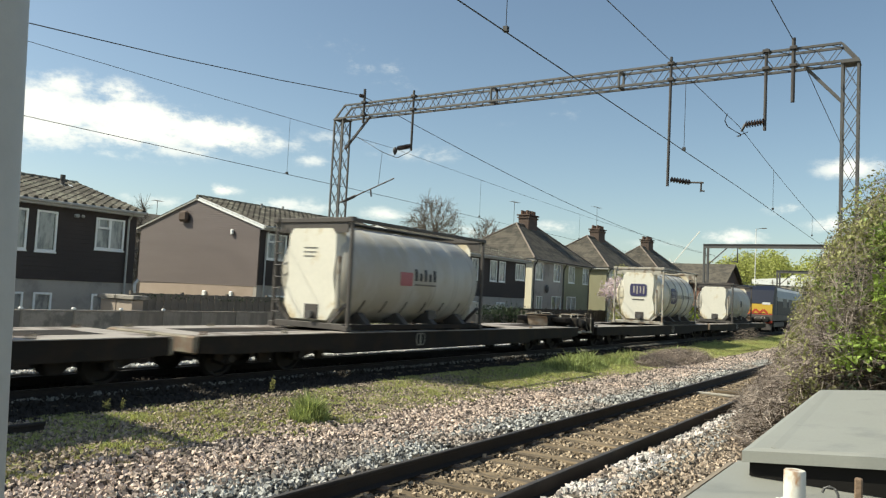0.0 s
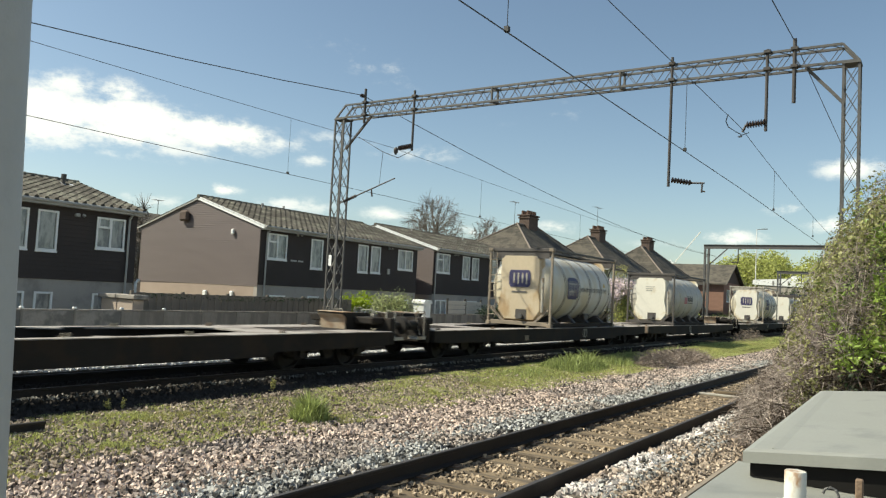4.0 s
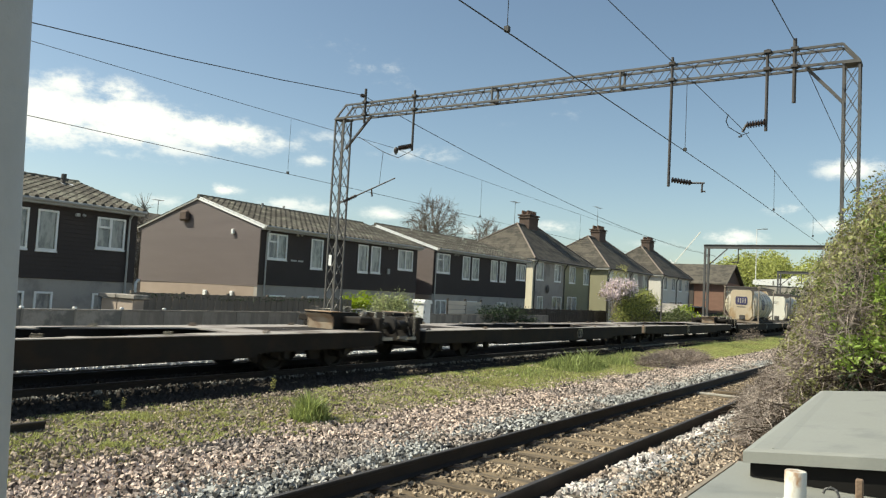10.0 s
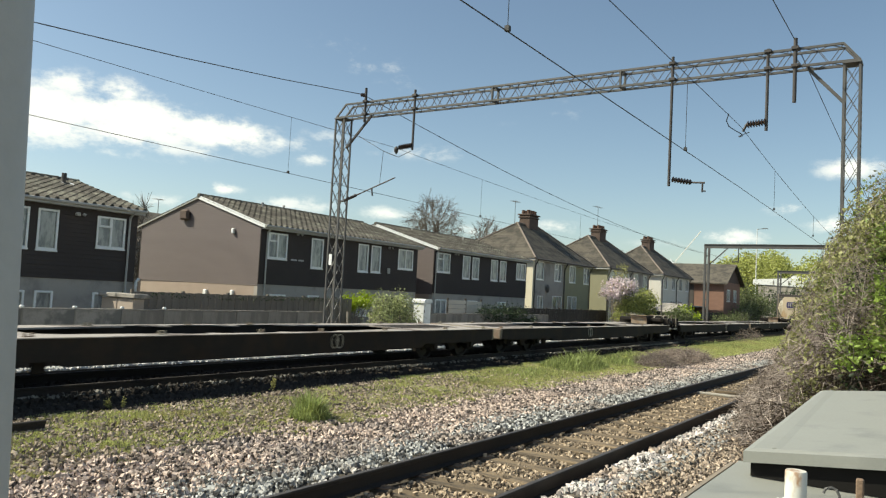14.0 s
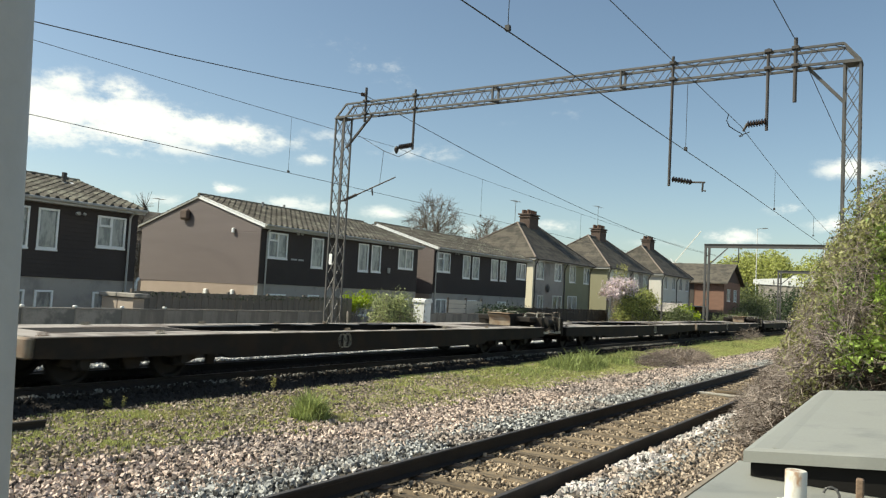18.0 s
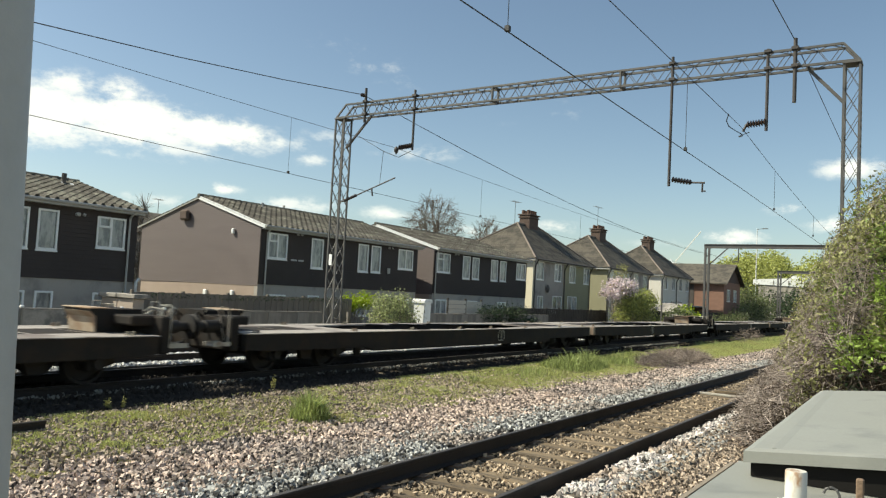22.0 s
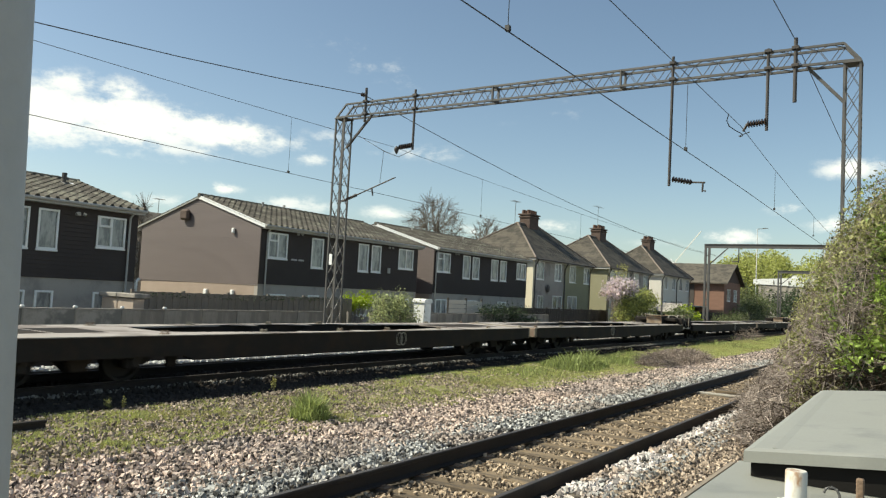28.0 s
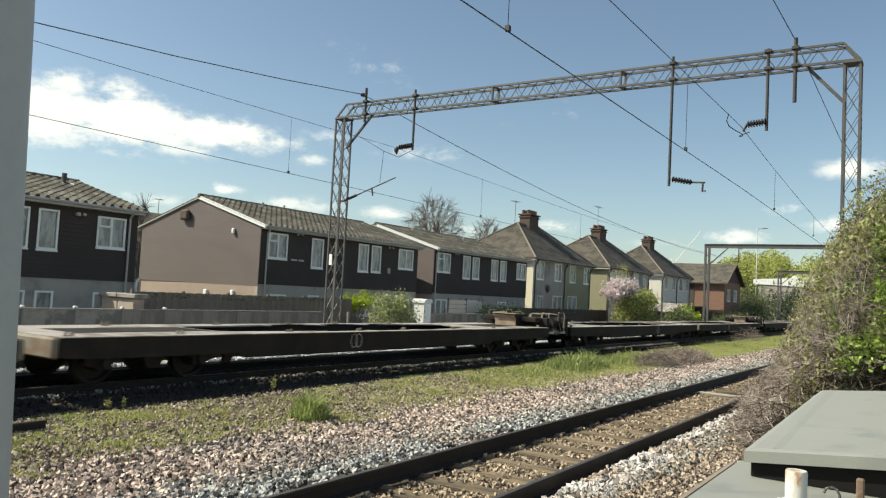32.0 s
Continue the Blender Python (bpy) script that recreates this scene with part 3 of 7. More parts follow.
track(4.2125, -12, 420, "single electrified track on weathered timber sleepers", 75, 0.0, 34)
track(12.34, -60, 420, "freight track lying in ballast coloured dark for shade", 40, RAIL_LEVEL)
track(16.5, -60, 420, "electrified track on pale ballast by the boundary wall", 40, 0.065, reach=0.78)


def ballast(name, boxes, density, size, material, seed, label, keep=None):
    rng = np.random.default_rng(seed)
    P = []
    for x0, x1, y0, y1, dens in boxes:
        n = int((x1 - x0) * (y1 - y0) * dens * density)
        P.append(np.c_[rng.uniform(x0, x1, n), rng.uniform(y0, y1, n)])
    P = np.concatenate(P)
    P = P[rng.permutation(len(P))]
    z = np.interp(P[:, 1], [p[0] for p in PROFILE], [p[1] for p in PROFILE])
    for yc in (4.2125, 12.34, 16.5):
        for s in (-0.7525, 0.7525):
            P[:, 1] = np.where(np.abs(P[:, 1] - yc - s) < 0.085, P[:, 1] + 0.2 * np.sign(P[:, 1] - yc - s + 1e-6), P[:, 1])
    if keep is not None:
        ok = keep(P, rng)
        P, z = P[ok], z[ok]
    s = size * rng.uniform(0.5, 1.45, len(P))
    # bed of each sleeper left clear
    on = (np.abs(P[:, 1] - 4.2125) < 1.28) & (np.abs((P[:, 0] - 4.34 + 0.36) % 0.72 - 0.36) < 0.14)
    on &= rng.uniform(0, 1, len(P)) > 0.025
    P, z, s = P[~on], z[~on], s[~on]
    bed = (np.abs(P[:, 1] - 4.2125) < 1.28) & (np.abs((P[:, 0] - 4.34 + 0.36) % 0.72 - 0.36) < 0.14)
    drop = np.where(bed, 0.05, np.where(np.abs(P[:, 1] - 4.2125) < 1.3, 0.006, 0.012))
    me = scatter(name, np.c_[P, z + drop + rng.uniform(-0.016, 0.03, len(P))], s, CUBE_V, CUBE_F, material, rng, squash=(1, 1, 1.15), jitter=0.5)
    return tagged(new(name, me), label, "ballast", kind="stuff")


ballast("ballast", [(3.0, 9, 2.7, 3.3, 620), (9, 18, 2.6, 3.3, 500), (18, 34, 2.7, 3.3, 300), (3.0, 9, 5.05, 6.05, 620), (9, 18, 5.05, 6.0, 500), (18, 34, 5.05, 6.0, 300), (3, 18, 6.0, 6.5, 300), (18, 34, 6.0, 6.4, 150)], 1.3, 0.034, BALLAST, 5,
        "grey granite ballast stones beside the near rails")
ballast("brown_ballast", [(2.5, 9, 6.3, 8.0, 640), (9, 18, 6.3, 8.0, 540), (18, 34, 6.2, 7.95, 320), (2.5, 34, 7.9, 8.25, 160), (3, 18, 5.9, 6.4, 300), (18, 34, 5.8, 6.3, 150), (34, 60, 5.0, 7.9, 130), (-9, 3, 5.1, 7.1, 180)], 1.3, 0.035, BALLAST_BROWN, 15,
        "pinkish brown ballast stones along the shoulder")
ballast("ochre_ballast", [(3.5, 10, 1.3, 2.85, 900), (10, 20, 1.3, 3.0, 900), (-9, 3.5, 1.5, 2.75, 200)], 1.2, 0.029, BALLAST_OCHRE, 18, "ochre brown ballast stones on the outer bank")
ballast("rusty_ballast", [(3.0, 9, 3.3, 5.08, 640), (9, 18, 3.3, 5.08, 520), (18, 34, 3.3, 5.08, 320), (34, 60, 2.9, 5.05, 120), (-9, 3, 3.3, 5.08, 180)], 1.15, 0.032, BALLAST_RUST, 16,
        "rust-stained ballast stones between the sleepers")
ballast("pale_ballast", [(-9, 3.5, 2.6, 3.35, 170), (3.5, 10, 2.85, 3.35, 1100), (10, 22, 2.98, 3.35, 1000)], 1.0, 0.037, BALLAST_PALE, 6, "pale new ballast stones heaped on the shoulder")
# These stones carry the shade under the wagons in their colour.
ballast("dark_ballast", [(-2, 14, 10.15, 11.4, 420), (-2, 14, 11.4, 14.8, 150), (14, 34, 10.25, 14.8, 100)], 1.0, 0.045, BALLAST_DARK, 7, "ballast stones under the freight track, coloured dark for shade")
ballast("grey_ballast", [(2, 40, 11.31, 11.43, 620)], 1.0, 0.034, BALLAST_GRIMY, 17, "grey ballast stones heaped against the freight rail")
ballast("far_ballast", [(6, 34, 15.40, 15.70, 900), (6, 34, 15.70, 18.9, 300), (34, 70, 15.6, 18.6, 90)], 1.0, 0.04, BALLAST_WHITE, 8, "sunlit pale ballast stones of the far track")
ballast("cess_gravel", [(3, 16, 7.9, 10.2, 560), (16, 34, 7.9, 10.2, 130)], 1.0, 0.03, CESS, 9, "scattered brown gravel in the grass strip")


# ---------- grass ----------
def blades(name, centres, heights, material, rng, label, width=0.012):
    n = len(centres)
    a = rng.uniform(0, 2 * math.pi, n)
    lean = rng.uniform(0.1, 0.7, n) * heights
    la = rng.uniform(0, 2 * math.pi, n)
    w = width * rng.uniform(0.6, 1.4, n) * (0.6 + heights * 2.5)
    c, s = np.cos(a) * w, np.sin(a) * w
    b = centres
    mid = b + np.c_[np.cos(la) * lean * 0.35, np.sin(la) * lean * 0.35, heights * 0.6]
    tip = b + np.c_[np.cos(la) * lean, np.sin(la) * lean, heights]
    o = np.c_[c, s, np.zeros(n)]
    v = np.stack([b - o, b + o, mid + o * 0.7, mid - o * 0.7, tip + o * 0.1, tip - o * 0.1], 1).reshape(-1, 3)
    i = (np.arange(n) * 6)[:, None]
    f = np.concatenate([i + [0, 1, 2, 3], i + [3, 2, 4, 5]])
    return tagged(new(name, raw_mesh(name, v, f, material)), label, "grass", kind="stuff")


def grass():
    rng = np.random.default_rng(11)
    n = 500000
    x = 3 + 75 * rng.uniform(0, 1, n) ** 1.9
    y = rng.uniform(7.75, 10.35, n)
    patch = np.array([noise.noise((a * 0.7, b * 1.1, 3.1)) + 0.8 * noise.noise((a * 2.9, b * 3.4, 7.7)) for a, b in zip(x, y)])
    edge = np.clip(np.minimum(y - 7.75, 10.25 - y) / 0.5, 0, 1)
    near = np.clip((x - 3) / 14, 0, 1)
    ok = (patch + 0.42 * near + 0.34 + 0.45 * (edge - 1)) > rng.uniform(-0.1, 0.45, n)
    x, y, patch = x[ok], y[ok], patch[ok]
    h = np.clip(0.016 + 0.034 * rng.uniform(0, 1, len(x)) + 0.04 * np.clip(patch, 0, 1) + 0.0016 * x, 0.02, 0.4)
    z = np.interp(y, [p[0] for p in PROFILE], [p[1] for p in PROFILE])
    blades("grass", np.c_[x, y, z - 0.01], h, GRASS, rng, "short patchy spring grass between the tracks", 0.010)
    clumps = [(9.03, 8.33, 0.33, 0.482, 1700), (21.6, 9.3, 1.5, 0.5, 2800), (22.6, 9.2, 1.0, 0.56, 1500), (24.8, 9.1, 1.5, 0.34, 1500), (26.6, 8.7, 1.4, 0.26, 1000), (18.6, 9.2, 1.6, 0.24, 1200), (15.56, 9.17, 0.46, 0.232, 260), (7.96, 7.41, 0.17, 0.111, 140), (27.78, 9.63, 1.48, 0.37, 500), (34.26, 9.54, 2.31, 0.324, 700), (42.6, 9.45, 3.7, 0.37, 900), (53.71, 9.26, 4.63, 0.417, 900), (6.85, 9.45, 0.28, 0.148, 120), (9.82, 9.17, 0.32, 0.167, 160), (5.74, 8.33, 0.37, 0.111, 200), (12.32, 9.54, 0.46, 0.148, 220)]
    for cx, cy, r, hh, k in clumps:
        t = rng.uniform(0, 2 * math.pi, k)
        d = r * np.sqrt(rng.uniform(0, 1, k))
        px, py = cx + np.cos(t) * d, cy + np.sin(t) * d * (1 if r < 0.6 else 0.55)
        z = np.interp(py, [p[0] for p in PROFILE], [p[1] for p in PROFILE])
        hgt = hh * (1.1 - 0.8 * d / r) * rng.uniform(0.3, 1.15, k)
        blades("grass_tuft", np.c_[px, py, z - 0.01], hgt, GRASS_BRIGHT, rng, "tall lush grass tuft growing in the cess", 0.009)


grass()


# ---------- overhead line ----------
def lattice_column(parent, y, z0, z1, w, bays):
    col = part("lattice_column", MB().box(-w / 2 - 0.12, w / 2 + 0.12, y - w / 2 - 0.12, y + w / 2 + 0.12, z0 - 0.3, z0 + 0.12, 0.02), CONCRETE, parent, "square lattice steel column on a concrete base")
    h = w / 2
    for sx in (-h, h):
        for sy in (-h, h):
            part("leg", MB().box(sx - 0.028, sx + 0.028, y + sy - 0.028, y + sy + 0.028, z0, z1), STEEL, col)
    step = (z1 - z0) / bays
    for k, (ax, s) in enumerate((("x", -h), ("x", h), ("y", -h), ("y", h))):
        mb = MB()
        for i in range(bays):
            a, b = z0 + i * step, z0 + (i + 1) * step
            for p, q in (((-h, a), (h, b)), ((h, a), (-h, b))):
                if ax == "x":
                    mb.beam((s, y + p[0], p[1]), (s, y + q[0], q[1]), 0.024, 0.012)
                else:
                    mb.beam((p[0], y + s, p[1]), (q[0], y + s, q[1]), 0.024, 0.012)
        part("lacing", mb, STEEL, col)
    return col


def insulator(name, parent, p, q, r, sheds=7, label="ribbed brown insulator"):
    p, q = Vector(p), Vector(q)
    mb = MB().tube(p, q, r * 0.45)
    for i in range(sheds):
        a = p.lerp(q, (i + 0.3) / sheds)
        b = p.lerp(q, (i + 0.75) / sheds)
        mb.tube(a, b, r, r * 0.75, n=12)
    return part(name, mb, CERAMIC, parent, label, True)


def main_gantry(x):
    g = thing("portal_gantry", (x, 0, -0.34), "grey lattice steel portal carrying the overhead wires", "gantry", "overhead line gantries")
    Z = 0.34
    yl, yr, w = 19.0, 1.88, 0.42
    lattice_column(g, yl, 0, 8.32 + Z, w, 13)
    lattice_column(g, yr, 0, 8.32 + Z, w * 0.86, 13)
    zb, zt, h = 8.36 + Z, 8.83 + Z, 0.20
    beam_ = part("lattice_beam", MB().box(-0.26, 0.26, yl - 0.26, yl + 0.26, zb - 0.06, zb - 0.02), STEEL, g, "lattice girder with splice plates")
    part("seat_plate", MB().box(-0.24, 0.24, yr - 0.22, yr + 0.22, zb - 0.06, zb - 0.02), STEEL, g)
    for sx in (-h, h):
        part("chord", MB().box(sx - 0.03, sx + 0.03, yr - 0.2, yl + 0.22, zb - 0.03, zb + 0.03), STEEL, beam_)
        part("chord", MB().box(sx - 0.03, sx + 0.03, yr + 0.2, yl - 0.25, zt - 0.03, zt + 0.03), STEEL, beam_)
        part("end_diagonal", MB().beam((sx, yr + 0.2, zt), (sx, yr - 0.18, zb), 0.055), STEEL, beam_)
        part("end_diagonal", MB().beam((sx, yl - 0.25, zt), (sx, yl + 0.2, zb), 0.055), STEEL, beam_)
    n = 52
    step = (yl - yr - 0.45) / n
    for sx in (-h, h):
        mb = MB()
        for i in range(n):
            a, b = yr + 0.2 + i * step, yr + 0.2 + (i + 1) * step
            mb.beam((sx, a, zb if i % 2 else zt), (sx, b, zt if i % 2 else zb), 0.028, 0.014)
        part("lacing", mb, STEEL, beam_)
    for zz in (zb, zt):
        mb = MB()
        for i in range(n):
            a, b = yr + 0.2 + i * step, yr + 0.2 + (i + 1) * step
            mb.beam((-h if i % 2 else h, a, zz), (h if i % 2 else -h, b, zz), 0.028, 0.014)
        part("lacing", mb, STEEL, beam_)
    for y in (12.4, 8.0):
        part("splice_plate", MB().box(-h - 0.04, -h + 0.04, y - 0.025, y + 0.025, zb, zt).box(h - 0.04, h + 0.04, y - 0.025, y + 0.025, zb, zt).box(-h, h, y - 0.035, y + 0.035, zt - 0.035, zt + 0.04).box(-h, h, y - 0.035, y + 0.035, zb - 0.04, zb + 0.035), STEEL, beam_)
    part("knee_brace", MB().beam((0, yl - 0.2, 7.2 + Z), (0, 17.65, zb), 0.07), STEEL_DARK, g)
    part("knee_brace", MB().beam((0, yr + 0.2, 7.35 + Z), (0, 2.95, zb), 0.08), STEEL, g)
    # drop tubes: place across, lower end, upper end
    for y, a, b, r in ((17.75, 8.05, 9.33, 0.05), (15.50, 6.88, 9.03, 0.042), (6.42, 5.28, 9.02, 0.042), (3.87, 6.68, 8.9, 0.042), (3.2, 7.38, 9.1, 0.05)):
        d = part("drop_tube", MB().tube((-h - 0.08, y, a + Z), (-h - 0.08, y, b + Z), r, n=10), STEEL_DARK, g, "vertical steel drop tube")
        for zz in (zb, zt):
            part("clamp", MB().box(-h - 0.16, -h + 0.02, y - 0.09, y + 0.09, zz - 0.045, zz + 0.045, 0.01), STEEL_DARK, d)
    X = -h - 0.08
    insulator("insulator", g, (X, 15.50, 7.05 + Z), (X, 16.1, 7.0 + Z), 0.095)
    part("wire_clamp", MB().lathe([(0.02, -0.16), (0.075, -0.06), (0.085, 0.03), (0.03, 0.12)], "z", (X, 16.2, 6.93 + Z), 12), STEEL_DARK, g, smooth=True)
    insulator("insulator", g, (X, 6.34, 5.47 + Z), (X, 5.78, 5.36 + Z), 0.085)
    part("registration_arm", MB().tube((X, 5.80, 5.36 + Z), (X, 5.42, 5.34 + Z), 0.026).tube((X, 5.48, 5.34 + Z), (X, 5.49, 5.08 + Z), 0.026).tube((X, 5.49, 5.12 + Z), (X, 5.39, 5.10 + Z), 0.02), STEEL_DARK, g)
    insulator("insulator", g, (X, 3.88, 6.92 + Z), (X, 4.36, 6.88 + Z), 0.105)
    part("wire_clamp", MB().tube((X, 4.36, 6.90 + Z), (X, 4.46, 6.70 + Z), 0.035), STEEL_DARK, g)
    part("jumper_loop", MB().path([(X - 1.5 + 0.25 * i, 4.5 + 0.12 * math.sin(i * 1.1), 6.84 + Z - 0.32 * math.sin(math.pi * i / 9)) for i in range(10)], 0.012), WIRE, g)
    # cantilever arm at the tall column
    insulator("insulator", g, (0, 18.75, 5.20 + Z), (0, 18.15, 5.40 + Z), 0.065, 6)
    part("cantilever_arm", MB().tube((0, 18.8, 5.18 + Z), (0, 16.4, 5.98 + Z), 0.026).tube((0, 17.45, 5.62 + Z), (0.0, 17.4, 5.35 + Z), 0.03).tube((0, 18.8, 5.18 + Z), (0, 19.05, 5.18 + Z), 0.035), STEEL_DARK, g)
    part("stay_wire", MB().tube((0, 17.1, 5.75 + Z), (0, 17.0, 7.0 + Z), 0.008).path([(0, 18.2, 7.62 + Z), (0, 17.0, 6.98 + Z), (0, 16.3, 6.72 + Z), (0, 15.75, 6.92 + Z)], 0.012), WIRE, g)
    insulator("insulator", g, (X, 17.75, 9.05 + Z), (X, 18.0, 9.12 + Z), 0.075, 3)
    part("number_plate", MB().box(-0.24, -0.225, 18.98, 19.12, 2.75 + Z, 3.15 + Z), UPVC, g, "small white blank plate")
    return g


main_gantry(21.46)


def plain_gantry(x, zb, group="overhead line gantries", y0=18.8, y1=1.6):
    g = thing("portal_gantry", (x, 0, -0.34), "grey steel portal gantry further along the line", "gantry", group)
    Z = 0.34
    for y in (y0, y1):
        c = part("column", MB().box(-0.12, 0.12, y - 0.28, y + 0.28, -0.2, 0.3, 0.02), CONCRETE, g)
        for s in (-0.17, 0.17):
            part("leg", MB().box(-0.11, 0.11, y + s - 0.10, y + s + 0.10, 0, zb + Z, 0.01), STEEL, c)
        me = mesh_of("batten_plate", MB().box(-0.08, 0.08, y - 0.16, y + 0.16, 0, 0.12), STEEL)
        for i in range(9):
            part("batten_plate", me, None, c, at=(0, 0, 0.4 + i * zb / 9))
    part("cross_beam", MB().box(-0.11, 0.11, y1 - 0.3, y0 + 0.3, zb + Z, zb + Z + 0.05).box(-0.11, 0.11, y1 - 0.3, y0 + 0.3, zb + Z + 0.36, zb + Z + 0.41).box(-0.03, 0.03, y1 - 0.3, y0 + 0.3, zb + Z + 0.05, zb + Z + 0.36), STEEL, g)
    for y, a in ((y0, -1), (y1, 1)):
        part("knee_brace", MB().beam((0, y + a * 0.2, zb + Z - 1.6), (0, y + a * 1.9, zb + Z), 0.1), STEEL, g)
    for y, l in ((15.9, 1.4), (6.3, 2.6), (4.0, 1.6)):
        part("drop_tube", MB().tube((0, y, zb + Z), (0, y, zb + Z - l), 0.05), STEEL_DARK, g)
        insulator("insulator", g, (0, y, zb + Z - l + 0.15), (0, y + (0.6 if y > 5 else 0.5), zb + Z - l + 0.1), 0.075, 5)
    return g


plain_gantry(75.2, 7.68)
plain_gantry(115.5, 7.3)
plain_gantry(165, 7.3)


def sag(a, b, dip, n=14):
    a, b = Vector(a), Vector(b)
    return [a.lerp(b, i / n) - Vector((0, 0, 4 * dip * (i / n) * (1 - i / n))) for i in range(n + 1)]


def overhead_wire(name, label, pts, r, parent=None):
    mb = MB().path(pts, r, 5)
    if parent:
        return part(name, mb, WIRE, parent, label)
    return solid(name, mb, WIRE, label, "overhead wire", "overhead wires")


def wire_run(y, zc, zm, zm2, dip_back, dip_fwd, r, drops, label):
    """Messenger and contact wire with droppers."""
    t = thing("catenary_line", (0, 0, 0), label, "overhead wire", "overhead wires")
    a, b, c, d = (-36, y, zm), (21.3, y, zm), (75.2, y, zm2), (115.5, y, zm2)
    e = (165, y, zm2)
    back, fwd = sag(a, b, dip_back), sag(b, c, dip_fwd)
    overhead_wire("messenger_wire", "", back + fwd[1:] + sag(c, d, 0.4)[1:] + sag(d, e, 0.5)[1:], r, t)
    overhead_wire("contact_wire", "", [(-36, y, zc), (21.3, y, zc), (48, y + 0.1, zc - 0.10), (75.2, y + 0.25, zc), (115.5, y, zc), (165, y, zc)], r * 1.15, t)
    for x in drops:
        p = next(a.lerp(b, (x - a.x) / (b.x - a.x)) for a, b in zip((back + fwd[1:])[:-1], (back + fwd[1:])[1:]) if a.x <= x <= b.x)
        part("dropper", MB().tube(p, (p.x, y, zc), 0.006, n=4).box(p.x - 0.03, p.x + 0.03, y - 0.03, y + 0.03, zc, zc + 0.07), WIRE, t)
    return t


wire_run(16.45, 5.28, 7.07, 6.6, 0.24, 0.30, 0.007, (5.6, 16.2, 27.7, 38.5, 50), "slack messenger and contact wires over the far track")
wire_run(4.55, 5.22, 6.88, 6.25, 0.08, 0.78, 0.008, (0.5, 8.1, 16.1, 26.6, 36, 47), "messenger and contact wires over the near track")
overhead_wire("feeder_wire", "thick dark feeder wire sagging between portals", sag((-36, 18.0, 9.15), (21.3, 18.0, 9.15), 2.0) + sag((21.3, 18.0, 9.15), (75.2, 18.2, 7.0), 0.88)[1:] + sag((75.2, 18.2, 7.0), (115.5, 18.2, 7.0), 0.8)[1:], 0.014)
overhead_wire("feeder_wire", "thick dark feeder wire over the near track", sag((-36, 3.24, 9.1), (21.3, 3.24, 9.1), 0.35) + sag((21.3, 3.24, 9.1), (75.2, 3.4, 8.2), 0.22)[1:] + sag((75.2, 3.4, 8.2), (115.5, 3.4, 7.7), 0.8)[1:], 0.012)

# ---------- near grey post ----------
_ax, _edge, _side = Vector((-0.0485, -0.0342, 0.9982)), Vector((0.3693, 0.7110, 1.911)), Vector((-0.8868, 0.4614, -0.0272))
_c = _edge + _side * 0.075
_foot = _c - _ax * ((_c.z + 0.45) / _ax.z)
lp = thing("lamp_post", _foot, "grey painted round steel lamp post close by", "post")
part("shaft", MB().tube((0, 0, 0), _ax * 5.2, 0.075, 0.072, 28), POLE_PAINT, lp, smooth=True)
part("base_flange", MB().lathe([(0.16, 0), (0.16, 0.02), (0.085, 0.03), (0.08, 0.10)], "z", (0, 0, 0), 24), POLE_PAINT, lp)

